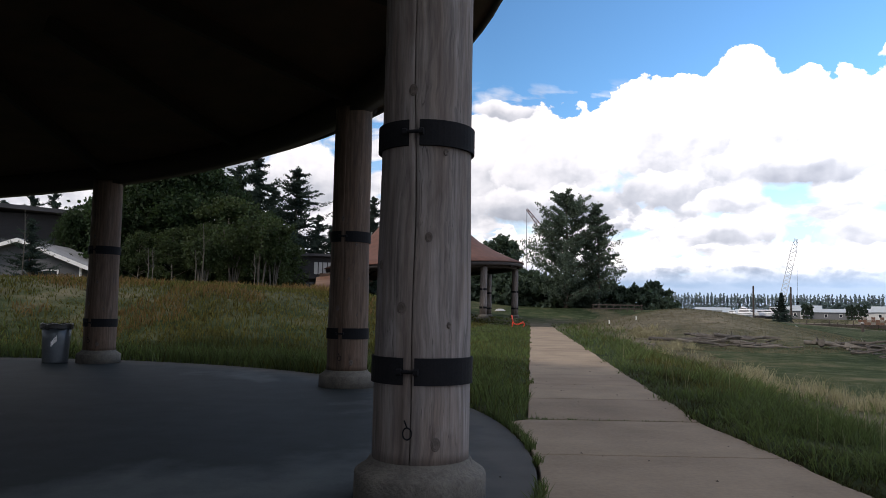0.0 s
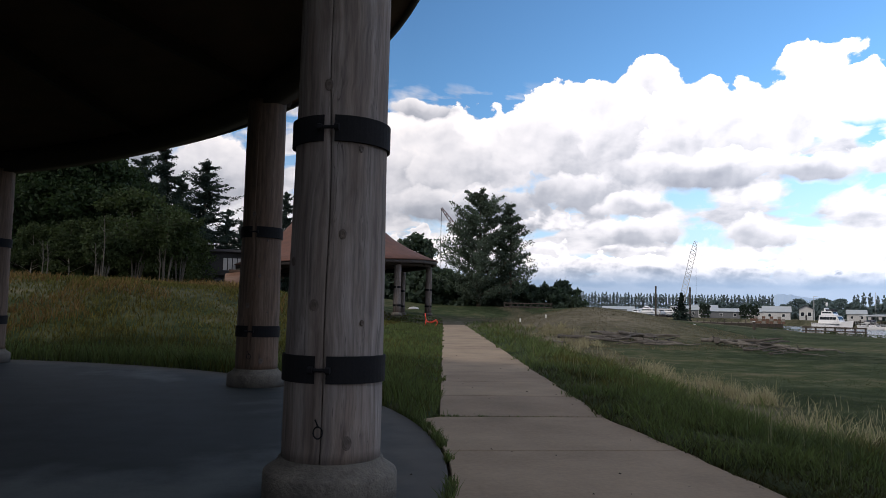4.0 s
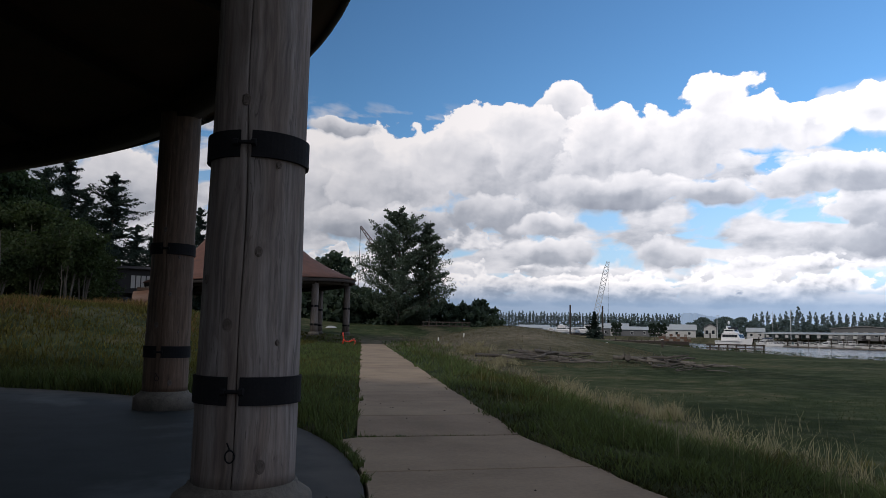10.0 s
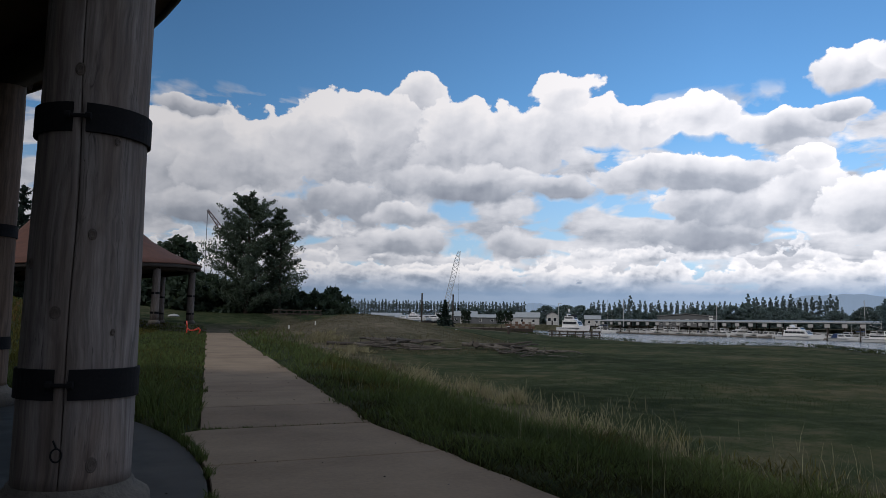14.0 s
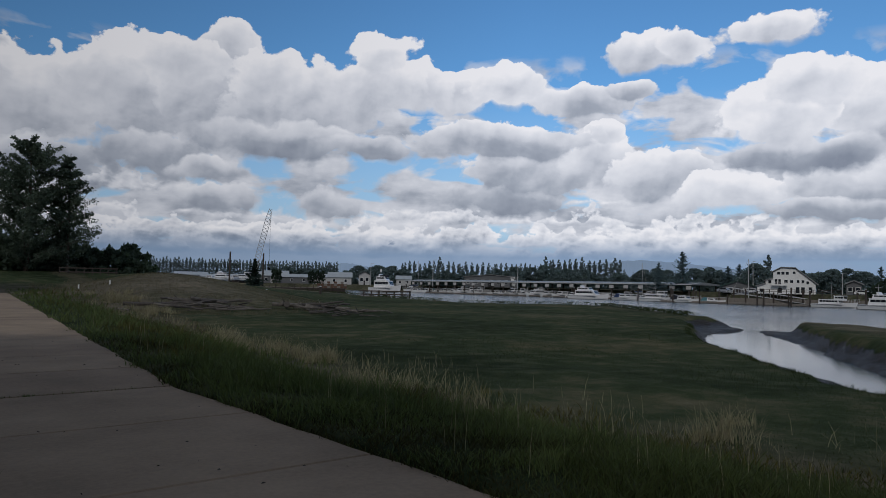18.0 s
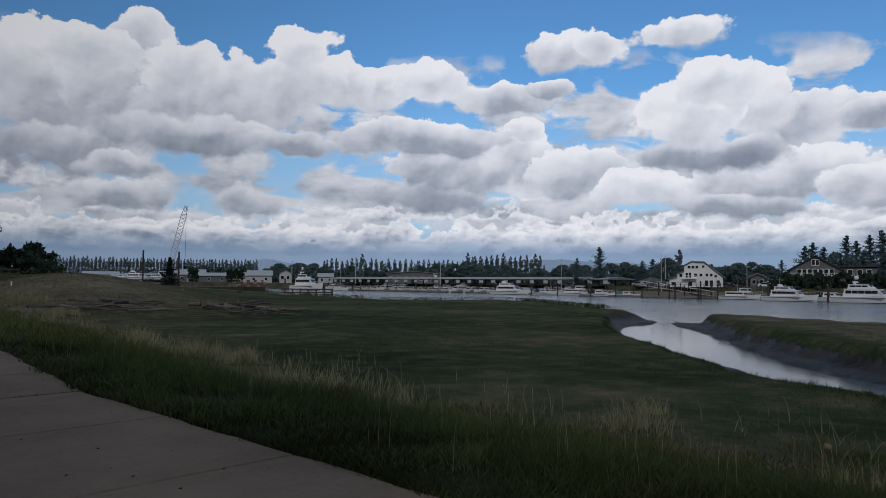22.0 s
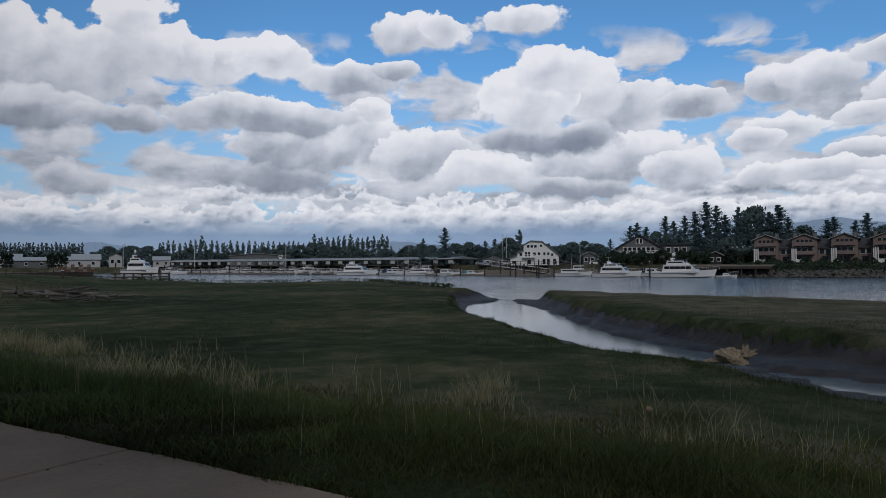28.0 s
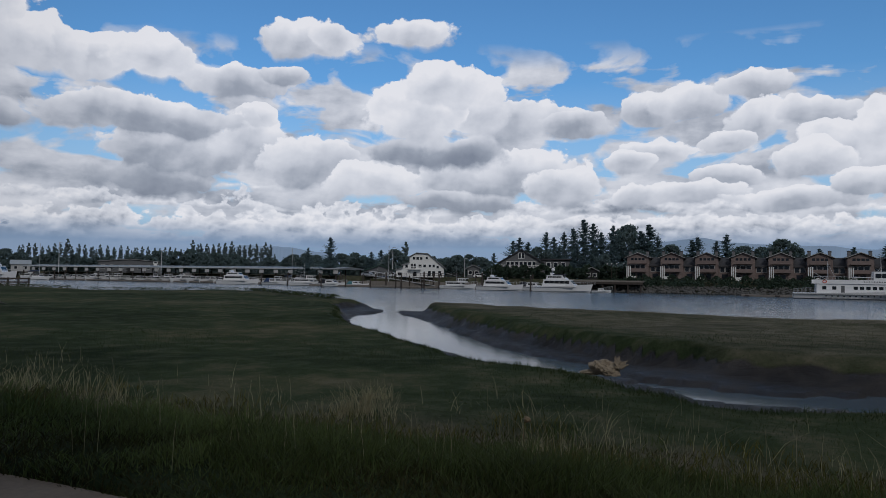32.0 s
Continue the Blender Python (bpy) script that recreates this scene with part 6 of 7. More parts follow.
for x in (-1.4, 1.3):
    for y in (-1.8, 1.8):
        rod(bm, (x, y, 3.66), (x, y, 5.0), 0.04, sides=6)
part("awning_posts", bm, "steel_light", ferry)
bm = bmesh.new()
rod(bm, (3.2, 0, 6.3), (3.1, 0, 10.2), 0.07, 0.03, 7)
rod(bm, (2.5, -0.8, 7.0), (2.5, 0.8, 7.0), 0.03, sides=5)
rod(bm, (2.2, 0, 5.7), (3.1, 0, 7.4), 0.03, sides=5)
part("mast", bm, "steel_light", ferry)
bm = bmesh.new()
rod(bm, (-5.8, 0, 3.66), (-5.9, 0, 8.8), 0.07, 0.03, 7)
rod(bm, (-5.9, 0, 4.3), (-8.6, 0, 6.4), 0.04, sides=6)
rod(bm, (-5.9, 0, 8.4), (-4.4, 0, 4.5), 0.03, sides=5)
part("boom_mast", bm, "steel_light", ferry)
part("life_ring", turned([(0.26, -0.05), (0.38, -0.05), (0.38, 0.05), (0.26, 0.05)], 20, closed=True), "red_plastic", ferry).matrix_basis = pose(-6.6, -2.52, 4.05, 90, 0, 0)
rails(ferry, -11.8, -8.2, 2.6, 1.4, 0.9, 6)
float_ = thing("float_dock", at(91.7, 143), "low grey floating dock beside the passenger boat", "dock")
part("deck", boxed(-6, 6, -0.8, 0.8, 0.0, 0.35, 0.03), "grey_wood", float_)
for x in (-5, 0, 5):
    part("bumper", boxed(x - 0.4, x + 0.4, -0.9, -0.8, 0.05, 0.3, 0.03), "piling", float_)

# ---- the covered moorings ----
X0, Y0, Y1 = 171.0, 104.0, 230.0
cover_ = thing("boat_shelter", pose(X0, 0, 0), "long low metal roof over the covered boat slips", "boat shelter")
for k in range(9):
    a, b = Y0 + (Y1 - Y0) * k / 9, Y0 + (Y1 - Y0) * (k + 1) / 9
    bm = bmesh.new()
    z = 2.55 + 0.0 * k
    prism(bm, [(0, z), (14, z), (14, z + 0.25), (7, z + 0.75), (0, z + 0.25)], a + 0.02, b - 0.02)
    part("roof_panel", bm, "roof_metal", cover_)
part("fascia", boxed(-0.12, 0.0, Y0, Y1, 2.56, 2.82), "steel_light", cover_)
post = brace = None
for k in range(26):
    y = Y0 + 1 + (Y1 - Y0 - 2) * k / 25
    for x in (0.3, 13.6):
        if post is None:
            post = part("post", boxed(-0.14, 0.14, -0.14, 0.14, WATER - 0.5, 2.5), "piling", cover_)
            post.matrix_basis = pose(x, y, 0)
        else:
            again(post, pose(x, y, 0))
    if brace is None:
        bm = bmesh.new()
        prism(bm, [(-0.02, 2.3), (0.06, 2.3), (0.06, 1.35), (-0.02, 1.35)], -0.75, 0.75)
        brace = part("end_box", bm, "cream_paint", cover_, "pale plywood box")
        brace.matrix_basis = pose(0.05, y, 0)
    else:
        again(brace, pose(0.05, y, 0))
walk_dock = thing("float_dock", pose(X0 - 2.2, (Y0 + Y1) / 2, WATER), "long dark floating dock along the covered slips", "dock")
part("deck", boxed(-0.9, 0.9, -64, 64, 0.05, 0.40, 0.03), "piling", walk_dock)
part("deck_edge", boxed(-1.0, -0.92, -64, 64, 0.1, 0.45), "grey_wood", walk_dock)
rnd = random.Random(3)
kinds = []
for k in range(24):
    y = Y0 + 3.5 + (Y1 - Y0 - 7) * k / 23
    m = beside(X0 + 0.6 + rnd.uniform(-1.2, 1.6), y, 180 + rnd.uniform(-8, 8)) @ Matrix.Diagonal((1.1, 1.1, 1.12, 1))
    if k < 5:
        kinds.append(yacht(m, (7.5, 6.4, 8.2, 7.0, 6.8)[k], "white pleasure boat moored under the covered slips", ("small", "small", "fly", "trawler", "small")[k], canvas=("canvas_dark", "boat_blue", None, None, "boat_teal")[k], group="boats under the covered moorings"))
    else:
        copy_thing(kinds[rnd.randrange(5)], m)
dock_c = thing("float_dock", pose(158.5, 62, WATER, 0, 0, 6), "low dark float dock with mooring posts", "dock")
part("deck", boxed(-1.1, 1.1, -38, 40, 0.05, 0.45, 0.03), "grey_wood", dock_c)
for k in range(12):
    bm = bmesh.new()
    rod(bm, (-1.4, -36 + 6.6 * k, -1.5), (-1.4, -36 + 6.6 * k, 2.2 + 0.5 * (k % 3)), 0.17, 0.15, 8)
    part("mooring_post", bm, "piling", dock_c)
ramp = thing("gangway", pose(160, 79, 0, 0, 0, 0), "grey aluminium gangway sloping down to the float", "gangway")
bm = bmesh.new()
for s in (-0.7, 0.7):
    for z in (0.15, 1.2):
        rod(bm, (s, 9, 0.9 + z), (s, -9, WATER + 0.4 + z), 0.06, sides=6)
    for k in range(13):
        u = k / 12
        y, z = 9 - 18 * u, 0.9 + (WATER + 0.4 - 0.9) * u
        rod(bm, (s, y, z + 0.15), (s, y, z + 1.2), 0.03, sides=5)
part("truss", bm, "steel_light", ramp)
bm = bmesh.new()
prism(bm, [(9, 0.98), (9, 1.06), (-9, WATER + 0.56), (-9, WATER + 0.48)], -0.65, 0.65)
ob = part("tread", bm, "grey_wood", ramp)
ob.matrix_basis = pose(0, 0, 0, 0, 0, 90)

# ---- houses across the water ----
def window(parent, x, z, wd, h, y=0.0, frame_mat="white_paint"):
    """A framed pane on a wall that faces -y."""
    fr = part("window", boxed(x - wd / 2 - 0.09, x + wd / 2 + 0.09, y - 0.05, y + 0.02, z - 0.09, z + h + 0.09), frame_mat, parent)
    part("pane", boxed(x - wd / 2, x + wd / 2, y - 0.065, y - 0.052, z, z + h), "glass_dark", fr)
    return fr


def gable_roof(parent, wd, depth, z, rise, over, mat, thick=0.22):
    bm = bmesh.new()
    x = wd / 2 + over
    drop = rise * over / (wd / 2)
    prism(bm, [(-x, z - drop), (0, z + rise), (x, z - drop), (x, z - drop + thick), (0, z + rise + thick), (-x, z - drop + thick)], -over, depth + over)
    return part("roof", bm, mat, parent)


# white three-storey house: tall gable with a long catslide to one side
G = 0.75
wh = thing("white_house", pose(168, 77.5, G, 0, 0, -65) @ Matrix.Diagonal((0.9, 0.9, 0.9, 1)), "white three-storey house with a long sloping gable roof", "house")
bm = bmesh.new()
prism(bm, [(-7.4, 0), (6.2, 0), (6.2, 2.6), (1.6, 6.5), (-1.6, 6.7), (-3.6, 5.6), (-3.6, 4.0), (-5.4, 3.4), (-5.4, 2.6), (-7.4, 2.0)], 0, 9)
part("wall", bm, "white_paint", wh)
for nm, pts in (("roof", [(6.7, 2.35), (1.6, 6.62), (1.6, 6.85), (6.9, 2.5)]), ("roof", [(1.7, 6.62), (-1.7, 6.82), (-4.1, 5.5), (-4.2, 5.65), (-1.7, 7.02), (1.7, 6.85)]), ("roof", [(-3.55, 4.05), (-5.8, 3.3), (-5.8, 3.48), (-3.55, 4.25)]), ("roof", [(-5.35, 2.65), (-7.8, 1.85), (-7.8, 2.02), (-5.35, 2.85)])):
    bm = bmesh.new()
    prism(bm, pts, -0.5, 9.5)
    part(nm, bm, "roof_grey", wh)
for x, z, a, b in ((-2.3, 5.0, 0.7, 0.7), (-1.3, 5.0, 0.7, 0.7), (-0.3, 5.0, 0.7, 0.7), (1.3, 5.2, 0.6, 0.6), (-4.4, 2.7, 0.7, 0.8), (-2.9, 2.5, 0.6, 1.3), (-2.1, 2.5, 0.6, 1.3), (-0.6, 2.8, 0.8, 0.8), (0.7, 2.9, 0.7, 0.7), (2.2, 2.9, 0.6, 0.7), (3.3, 2.9, 0.6, 0.7), (4.4, 2.6, 0.6, 0.7), (2.1, 0.3, 0.8, 1.5), (3.3, 0.3, 0.8, 1.5), (5.0, 0.3, 0.8, 1.5), (-6.4, 0.4, 0.8, 0.9), (-2.0, 0.3, 0.9, 1.2)):
    window(wh, x, z, a, b)
bal = part("balcony", boxed(-4.0, -0.4, -1.3, 0, 2.15, 2.3), "white_paint", wh)
for k in range(9):
    part("baluster", boxed(-4.0 + 0.45 * k - 0.03, -4.0 + 0.45 * k + 0.03, -1.3, -1.24, 2.3, 3.0), "white_paint", bal)
part("handrail", boxed(-4.0, -0.4, -1.32, -1.22, 3.0, 3.08), "white_paint", bal)

gh = thing("grey_house", pose(176, 53.6, G, 0, 0, -73) @ Matrix.Diagonal((1.15, 1.15, 1.15, 1)), "grey timber house with a broad gable and white-framed windows", "house")
bm = bmesh.new()
prism(bm, [(-4.6, 0), (4.6, 0), (4.6, 3.6), (0, 6.3), (-4.6, 3.6)], 0, 11)
part("wall", bm, "grey_siding", gh)
gable_roof(gh, 9.2, 11, 3.6, 2.7, 0.5, "roof_dark")
for k in range(7):
    window(gh, -2.9 + 0.95 * k, 2.6, 0.7, 1.1)
window(gh, -0.35, 4.5, 0.5, 1.1)
window(gh, 0.35, 4.5, 0.5, 1.1)
bal = part("balcony", boxed(-4.5, 4.5, -1.4, 0, 2.0, 2.15), "grey_wood", gh)
for k in range(16):
    part("baluster", boxed(-4.4 + 0.59 * k - 0.03, -4.4 + 0.59 * k + 0.03, -1.4, -1.34, 2.15, 2.9), "white_paint", bal)
part("handrail", boxed(-4.5, 4.5, -1.42, -1.32, 2.9, 2.98), "white_paint", bal)
for x in (-4.3, -1.4, 1.4, 4.3):
    part("post", boxed(x - 0.1, x + 0.1, -1.38, -1.2, 0, 2.0), "grey_wood", gh)
bm = bmesh.new()
prism(bm, [(0, 0), (6, 0), (6, 4.0), (0, 4.2)], 1.5, 10)
part("wing", bm, "grey_siding", gh).matrix_basis = pose(4.6, 0, 0)
part("wing_roof", boxed(4.4, 11.0, 1.0, 10.5, 4.2, 4.45), "roof_dark", gh)
for x in (6.0, 7.6, 9.2):
    window(gh, x, 2.6, 0.8, 1.0, 1.5)

# red-brown waterside terrace: one bay, then its fellows along the shore
terrace = []
bay = thing("terrace_house", pose(166.5, 23.5, G, 0, 0, -90), "red-brown shingled terrace house with gable, balcony and two chimneys", "house", "terrace along the shore")
bm = bmesh.new()
prism(bm, [(-2.35, 0), (2.35, 0), (2.35, 5.2), (0, 6.15), (-2.35, 5.2)], 0, 8)
part("wall", bm, "cedar_siding", bay)
gable_roof(bay, 4.7, 8, 5.2, 0.95, 0.45, "roof_dark", 0.18)
for sx in (-1, 1):
    bm = bmesh.new()
    prism(bm, [(0, 6.20), (sx * 2.85, 5.04), (sx * 2.85, 5.14), (0, 6.30)], -0.52, -0.455)
    bmesh.ops.recalc_face_normals(bm, faces=bm.faces)
    part("barge_board", bm, "cream_paint", bay, "pale painted barge board")
for x in (-1.9, 1.9):
    ch = part("chimney", boxed(x - 0.30, x + 0.30, 1.4, 2.0, 5.0, 6.55), "chimney_grey", bay)
    part("chimney_cap", boxed(x - 0.36, x + 0.36, 1.34, 2.06, 6.55, 6.64), "roof_dark", ch)
for x in (-1.2, -0.4, 0.4, 1.2):
    window(bay, x, 4.3, 0.55, 0.75, frame_mat="cedar_siding")
for x in (-1.1, 0.0, 1.1):
    window(bay, x, 2.35, 0.85, 1.1, frame_mat="cream_paint")
for x in (-1.0, 0.4):
    window(bay, x, 0.35, 1.0, 1.3, frame_mat="cedar_siding")
for z in (1.95, 3.75):
    bal = part("balcony", boxed(-1.9, 1.9, -1.2, 0, z, z + 0.14), "cedar_siding", bay)
    part("parapet", boxed(-1.9, 1.9, -1.2, -1.12, z + 0.14, z + 0.75), "cedar_siding", bal)
for x in (-2.2, -1.85, -1.45):
    part("white_post", boxed(x - 0.10, x + 0.10, -1.25, -1.1, 0.4, 3.2), "white_paint", bay)
part("porch_screen", boxed(-1.6, -0.2, -1.18, -1.12, 0.1, 1.0), "white_paint", bay)
bm = bmesh.new()
prism(bm, [(2.35, 0), (4.95, 0), (4.95, 3.5), (2.35, 3.5)], 1.6, 8)
part("link_wall", bm, "cedar_siding", bay)
bm = bmesh.new()
f = [bm.verts.new(p) for p in ((2.35, 1.1, 3.4), (4.95, 1.1, 3.4), (4.95, 4.5, 5.3), (2.35, 4.5, 5.3), (2.35, 8, 5.3), (4.95, 8, 5.3), (2.35, 1.1, 3.2), (4.95, 1.1, 3.2))]
bm.faces.new((f[0], f[1], f[2], f[3]))
bm.faces.new((f[3], f[2], f[5], f[4]))
bm.faces.new((f[6], f[7], f[1], f[0]))
part("link_roof", bm, "roof_dark", bay)
for x in (3.1, 4.2):
    window(bay, x, 2.1, 0.8, 1.0, 1.6, frame_mat="cream_paint")
window(bay, 3.6, 0.2, 1.2, 1.4, 1.6, frame_mat="cedar_siding")
for k in range(1, 9):
    copy_thing(bay, pose(166.5, 23.5 - 7.28 * k, G, 0, 0, -90))

for az, d, wd, h, rise, dep, wall, roof, turn, lab in (
        (61.9, 196, 7.4, 1.7, 1.25, 6, "grey_siding", "roof_green", -62, "small grey cottage with a green roof by the dock"),
        (69.3, 192, 3.2, 2.6, 0.7, 4, "grey_siding", "roof_grey", -70, "small grey house with a pale roof behind the boats"),
        (78.5, 172, 2.8, 2.1, 0.7, 3.5, "dark_siding", "roof_grey", -80, "small dark shed with a grey roof among the firs"),
        (31.6, 286, 9, 2.8, 1.9, 10, "cream_paint", "roof_metal", -30, "cream house with grey gable roof by the marina"),
        (33.5, 290, 4.4, 4.0, 1.2, 8, "cream_paint", "roof_dark", -34, "cream two-storey house with a dark roof by the marina"),
        (43.5, 300, 22, 4.2, 0.9, 14, "grey_siding", "roof_grey", -43, "broad blue-grey boathouse behind the moorings"),
        (20.5, 340, 14, 3.0, 1.2, 12, "cream_paint", "roof_metal", -20, "long white shed with a metal roof by the water"),
        (23.9, 345, 22, 2.6, 1.0, 12, "cream_paint", "roof_metal", -24, "long low white marine shed by the water"),
        (26.7, 340, 11, 4.0, 1.6, 12, "cream_paint", "roof_metal", -27, "pale gabled boatyard shed by the water"),
        (27.9, 312, 15, 2.7, 1.2, 9, "grey_siding", "roof_metal", -28, "low white boatyard workshop with a row of windows"),
        (29.9, 318, 9, 2.9, 1.3, 9, "cream_paint", "roof_metal", -30, "white boatyard shed behind a row of cypresses"),
        (25.6, 322, 8, 3.2, 1.6, 9, "grey_siding", "roof_metal", -26, "white boatyard shed with a pale roof"),
        (22.2, 322, 11, 2.2, 0.9, 9, "cream_paint", "roof_metal", -22, "long low pale boat store by the water"),
        (36.6, 300, 6, 2.6, 1.4, 8, "cream_paint", "roof_metal", -36, "small pale house among the trees by the marina")):
    hs = thing("waterside_house", polar(az, d, G), lab, "house")
    if roof == "roof_metal":
        z1 = h + rise
        part("wall", boxed(-wd / 2, wd / 2, 0, dep, 0, h), wall, hs)
        for nm, pts in (("roof_slope", [(-0.5, h - 0.1), (dep / 2, z1), (dep / 2, z1 + 0.15), (-0.5, h + 0.05)]), ("roof_slope", [(dep / 2, z1), (dep + 0.5, h - 0.1), (dep + 0.5, h + 0.05), (dep / 2, z1 + 0.15)])):
            bm = bmesh.new()
            prism(bm, pts, -wd / 2 - 0.4, wd / 2 + 0.4)
            bmesh.ops.rotate(bm, verts=bm.verts, cent=(0, 0, 0), matrix=Matrix.Rotation(radians(90), 3, "Z"))
            bmesh.ops.scale(bm, vec=(-1, 1, 1), verts=bm.verts)
            bmesh.ops.recalc_face_normals(bm, faces=bm.faces)
            part(nm, bm, "roof_pale", hs)
        n = max(2, int(wd / 5))
        for k in range(n):
            window(hs, -wd / 2 + wd * (k + 0.5) / n, h * 0.35, 0.9, h * 0.35)
        continue
    bm = bmesh.new()
    prism(bm, [(-wd / 2, 0), (wd / 2, 0), (wd / 2, h), (0, h + rise), (-wd / 2, h)], 0, dep)
    part("wall", bm, wall, hs)
    gable_roof(hs, wd, dep, h, rise, 0.5, roof)
    n = max(2, int(wd / 3))
    for k in range(n):
        window(hs, -wd / 2 + wd * (k + 0.5) / n, h * 0.35, min(1.2, wd / n * 0.5), h * 0.35)
    part("door", boxed(-wd * 0.06, wd * 0.06, -0.06, 0.0, 0.0, min(1.75, h * 0.8)), "dark_siding", hs)
# boatyard clutter: boats on the hard, clipped cypresses, a stack of crates and the timber bulkhead
for az, d, ln, turn, style, lab in ((22.9, 300, 11, -60, "fly", "white cruiser laid up on stands in the boatyard"), (23.7, 296, 10, -120, "small", "small white boat laid up in the boatyard"), (24.5, 302, 12, -70, "trawler", "white fishing boat laid up in the boatyard"), (21.9, 310, 9, -40, "small", "small pale boat on stands in the boatyard")):
    yacht(polar(az, d, G + 0.9, turn), ln, lab, style)
    cradle = thing("boat_stand", polar(az, d, G, turn), "dark steel stand under a laid-up boat", "stand", "boat stands")
    for x in (-0.25 * ln, 0.0, 0.25 * ln):
        part("trestle", boxed(x - 0.1, x + 0.1, -1.0, 1.0, 0.0, 0.95, 0.02), "piling", cradle)
cypress = broadleaf("cypress", polar(26.5, 306, G), 5.6, 1.7, "leaf_dark", "dark clipped cypress before a white shed", 91, 40, 22, 0.5, 0.02, group="cypresses in the boatyard")
for az in (26.75, 27.0, 29.25, 29.45, 29.65, 29.85, 30.05, 30.25):
    stand(cypress, az, 304, G, 5.6, 4.4 + 1.2 * abs(math.sin(az * 9)), 1.0)
crates = thing("crate_stack", polar(31.0, 232, -0.4), "brown timber crates stacked on the quay", "crates")
for k in range(9):
    for j in range(2 + k % 2):
        part("crate", boxed(-4.6 + 1.04 * k, -3.66 + 1.04 * k, -0.6, 0.6, 0.72 * j, 0.72 * j + 0.68, 0.03), "hull_wood" if (k + j) % 3 else "grey_wood", crates)
quay = thing("quay_wall", polar(27.9, 236, 0), "dark timber quay wall with piles along the boatyard", "quay")
part("planking", boxed(-17, 17, 0, 0.4, -2.8, -0.5), "piling", quay)
part("coping", boxed(-17, 17, -0.15, 1.2, -0.5, -0.3, 0.02), "grey_wood", quay)
for k in range(18):
    part("timber_post", boxed(-16.8 + 1.97 * k - 0.13, -16.8 + 1.97 * k + 0.13, -0.3, -0.02, -3.2, 0.1 + 0.5 * (k % 3 == 0), 0.02), "piling", quay)
tower = thing("harbour_tower", polar(45.2, 250, G) @ Matrix.Diagonal((0.55, 0.55, 0.55, 1)), "small white lookout tower with dark windows", "tower")
bm = bmesh.new()
prism(bm, [(-1.4, 0), (1.4, 0), (0.9, 5.6), (-0.9, 5.6)], -1, 1)
part("shaft", bm, "white_paint", tower)
part("cabin", boxed(-1.2, 1.2, -1.3, 1.3, 5.6, 6.9), "white_paint", tower)
part("roof", boxed(-1.5, 1.5, -1.6, 1.6, 6.9, 7.1), "roof_grey", tower)
part("window", boxed(-0.9, 0.9, -1.33, -1.3, 5.9, 6.5), "glass_dark", tower)

# houses behind the mound
hs = thing("gabled_house", polar(-29.6, 56, 1.9, 4), "grey house with pale roof and white trim behind the mound", "house")
bm = bmesh.new()
prism(bm, [(-5.5, 0), (3.2, 0), (3.2, 1.9), (-0.8, 3.4), (-5.5, 1.9)], 0, 7)
part("wall", bm, "slate", hs)
for pts in ([(3.8, 1.65), (-0.8, 3.42), (-0.8, 3.62), (3.9, 1.85)], [(-0.75, 3.42), (-6.0, 1.7), (-6.1, 1.9), (-0.75, 3.62)]):
    bm = bmesh.new()
    prism(bm, pts, -0.6, 7.6)
    part("roof", bm, "roof_grey", hs)
for pts in ([(3.9, 1.55), (-0.8, 3.36), (-0.8, 3.62), (3.95, 1.80)], [(-0.8, 3.36), (-6.1, 1.62), (-6.1, 1.88), (-0.8, 3.62)]):
    bm = bmesh.new()
    prism(bm, pts, -0.68, -0.6)
    part("barge_board", bm, "white_paint", hs)
window(hs, 1.2, 0.7, 0.9, 0.8)
window(hs, -3.2, 0.7, 1.2, 0.8)
part("corner_board", boxed(3.1, 3.25, -0.06, 0.06, 0, 1.9), "white_paint", hs)
big = thing("dark_lodge", polar(-31.0, 82, 3.6, 22), "big dark building with a long low roof among the trees", "house")
part("wall", boxed(-11, 9, 0, 10, 0, 6.4), "dark_siding", big)
bm = bmesh.new()
prism(bm, [(-12, 7.2), (10, 6.2), (10, 6.6), (-12, 7.6)], -1.5, 11)
part("roof", bm, "roof_dark", big)
for x in (-6, -3, 0, 3, 6):
    window(big, x, 2.4, 1.6, 1.4, 0.0, "dark_siding")
md = thing("modern_house", polar(-10.6, 62, 1.6), "dark flat-roofed two-storey house with a row of windows", "house")
part("lower_wall", boxed(-1.2, 2.3, 0.6, 6, 0, 2.1), "dark_siding", md)
part("upper_wall", boxed(-2.1, 2.3, 0, 6, 2.1, 4.0), "dark_siding", md)
part("roof", boxed(-2.4, 2.6, -0.5, 6.4, 4.0, 4.2), "roof_dark", md)
# bright window strips, their lit look carried by cream paint
for k in range(4):
    part("window", boxed(0.55 + 0.38 * k, 0.85 + 0.38 * k, -0.03, 0.0, 2.5, 3.5), "cream_paint", md, "pale window painted to look lit")
for k in range(3):
    part("glazing", boxed(-0.9 + 0.8 * k, -0.3 + 0.8 * k, 0.57, 0.6, 0.4, 1.8), "glass_dark", md)

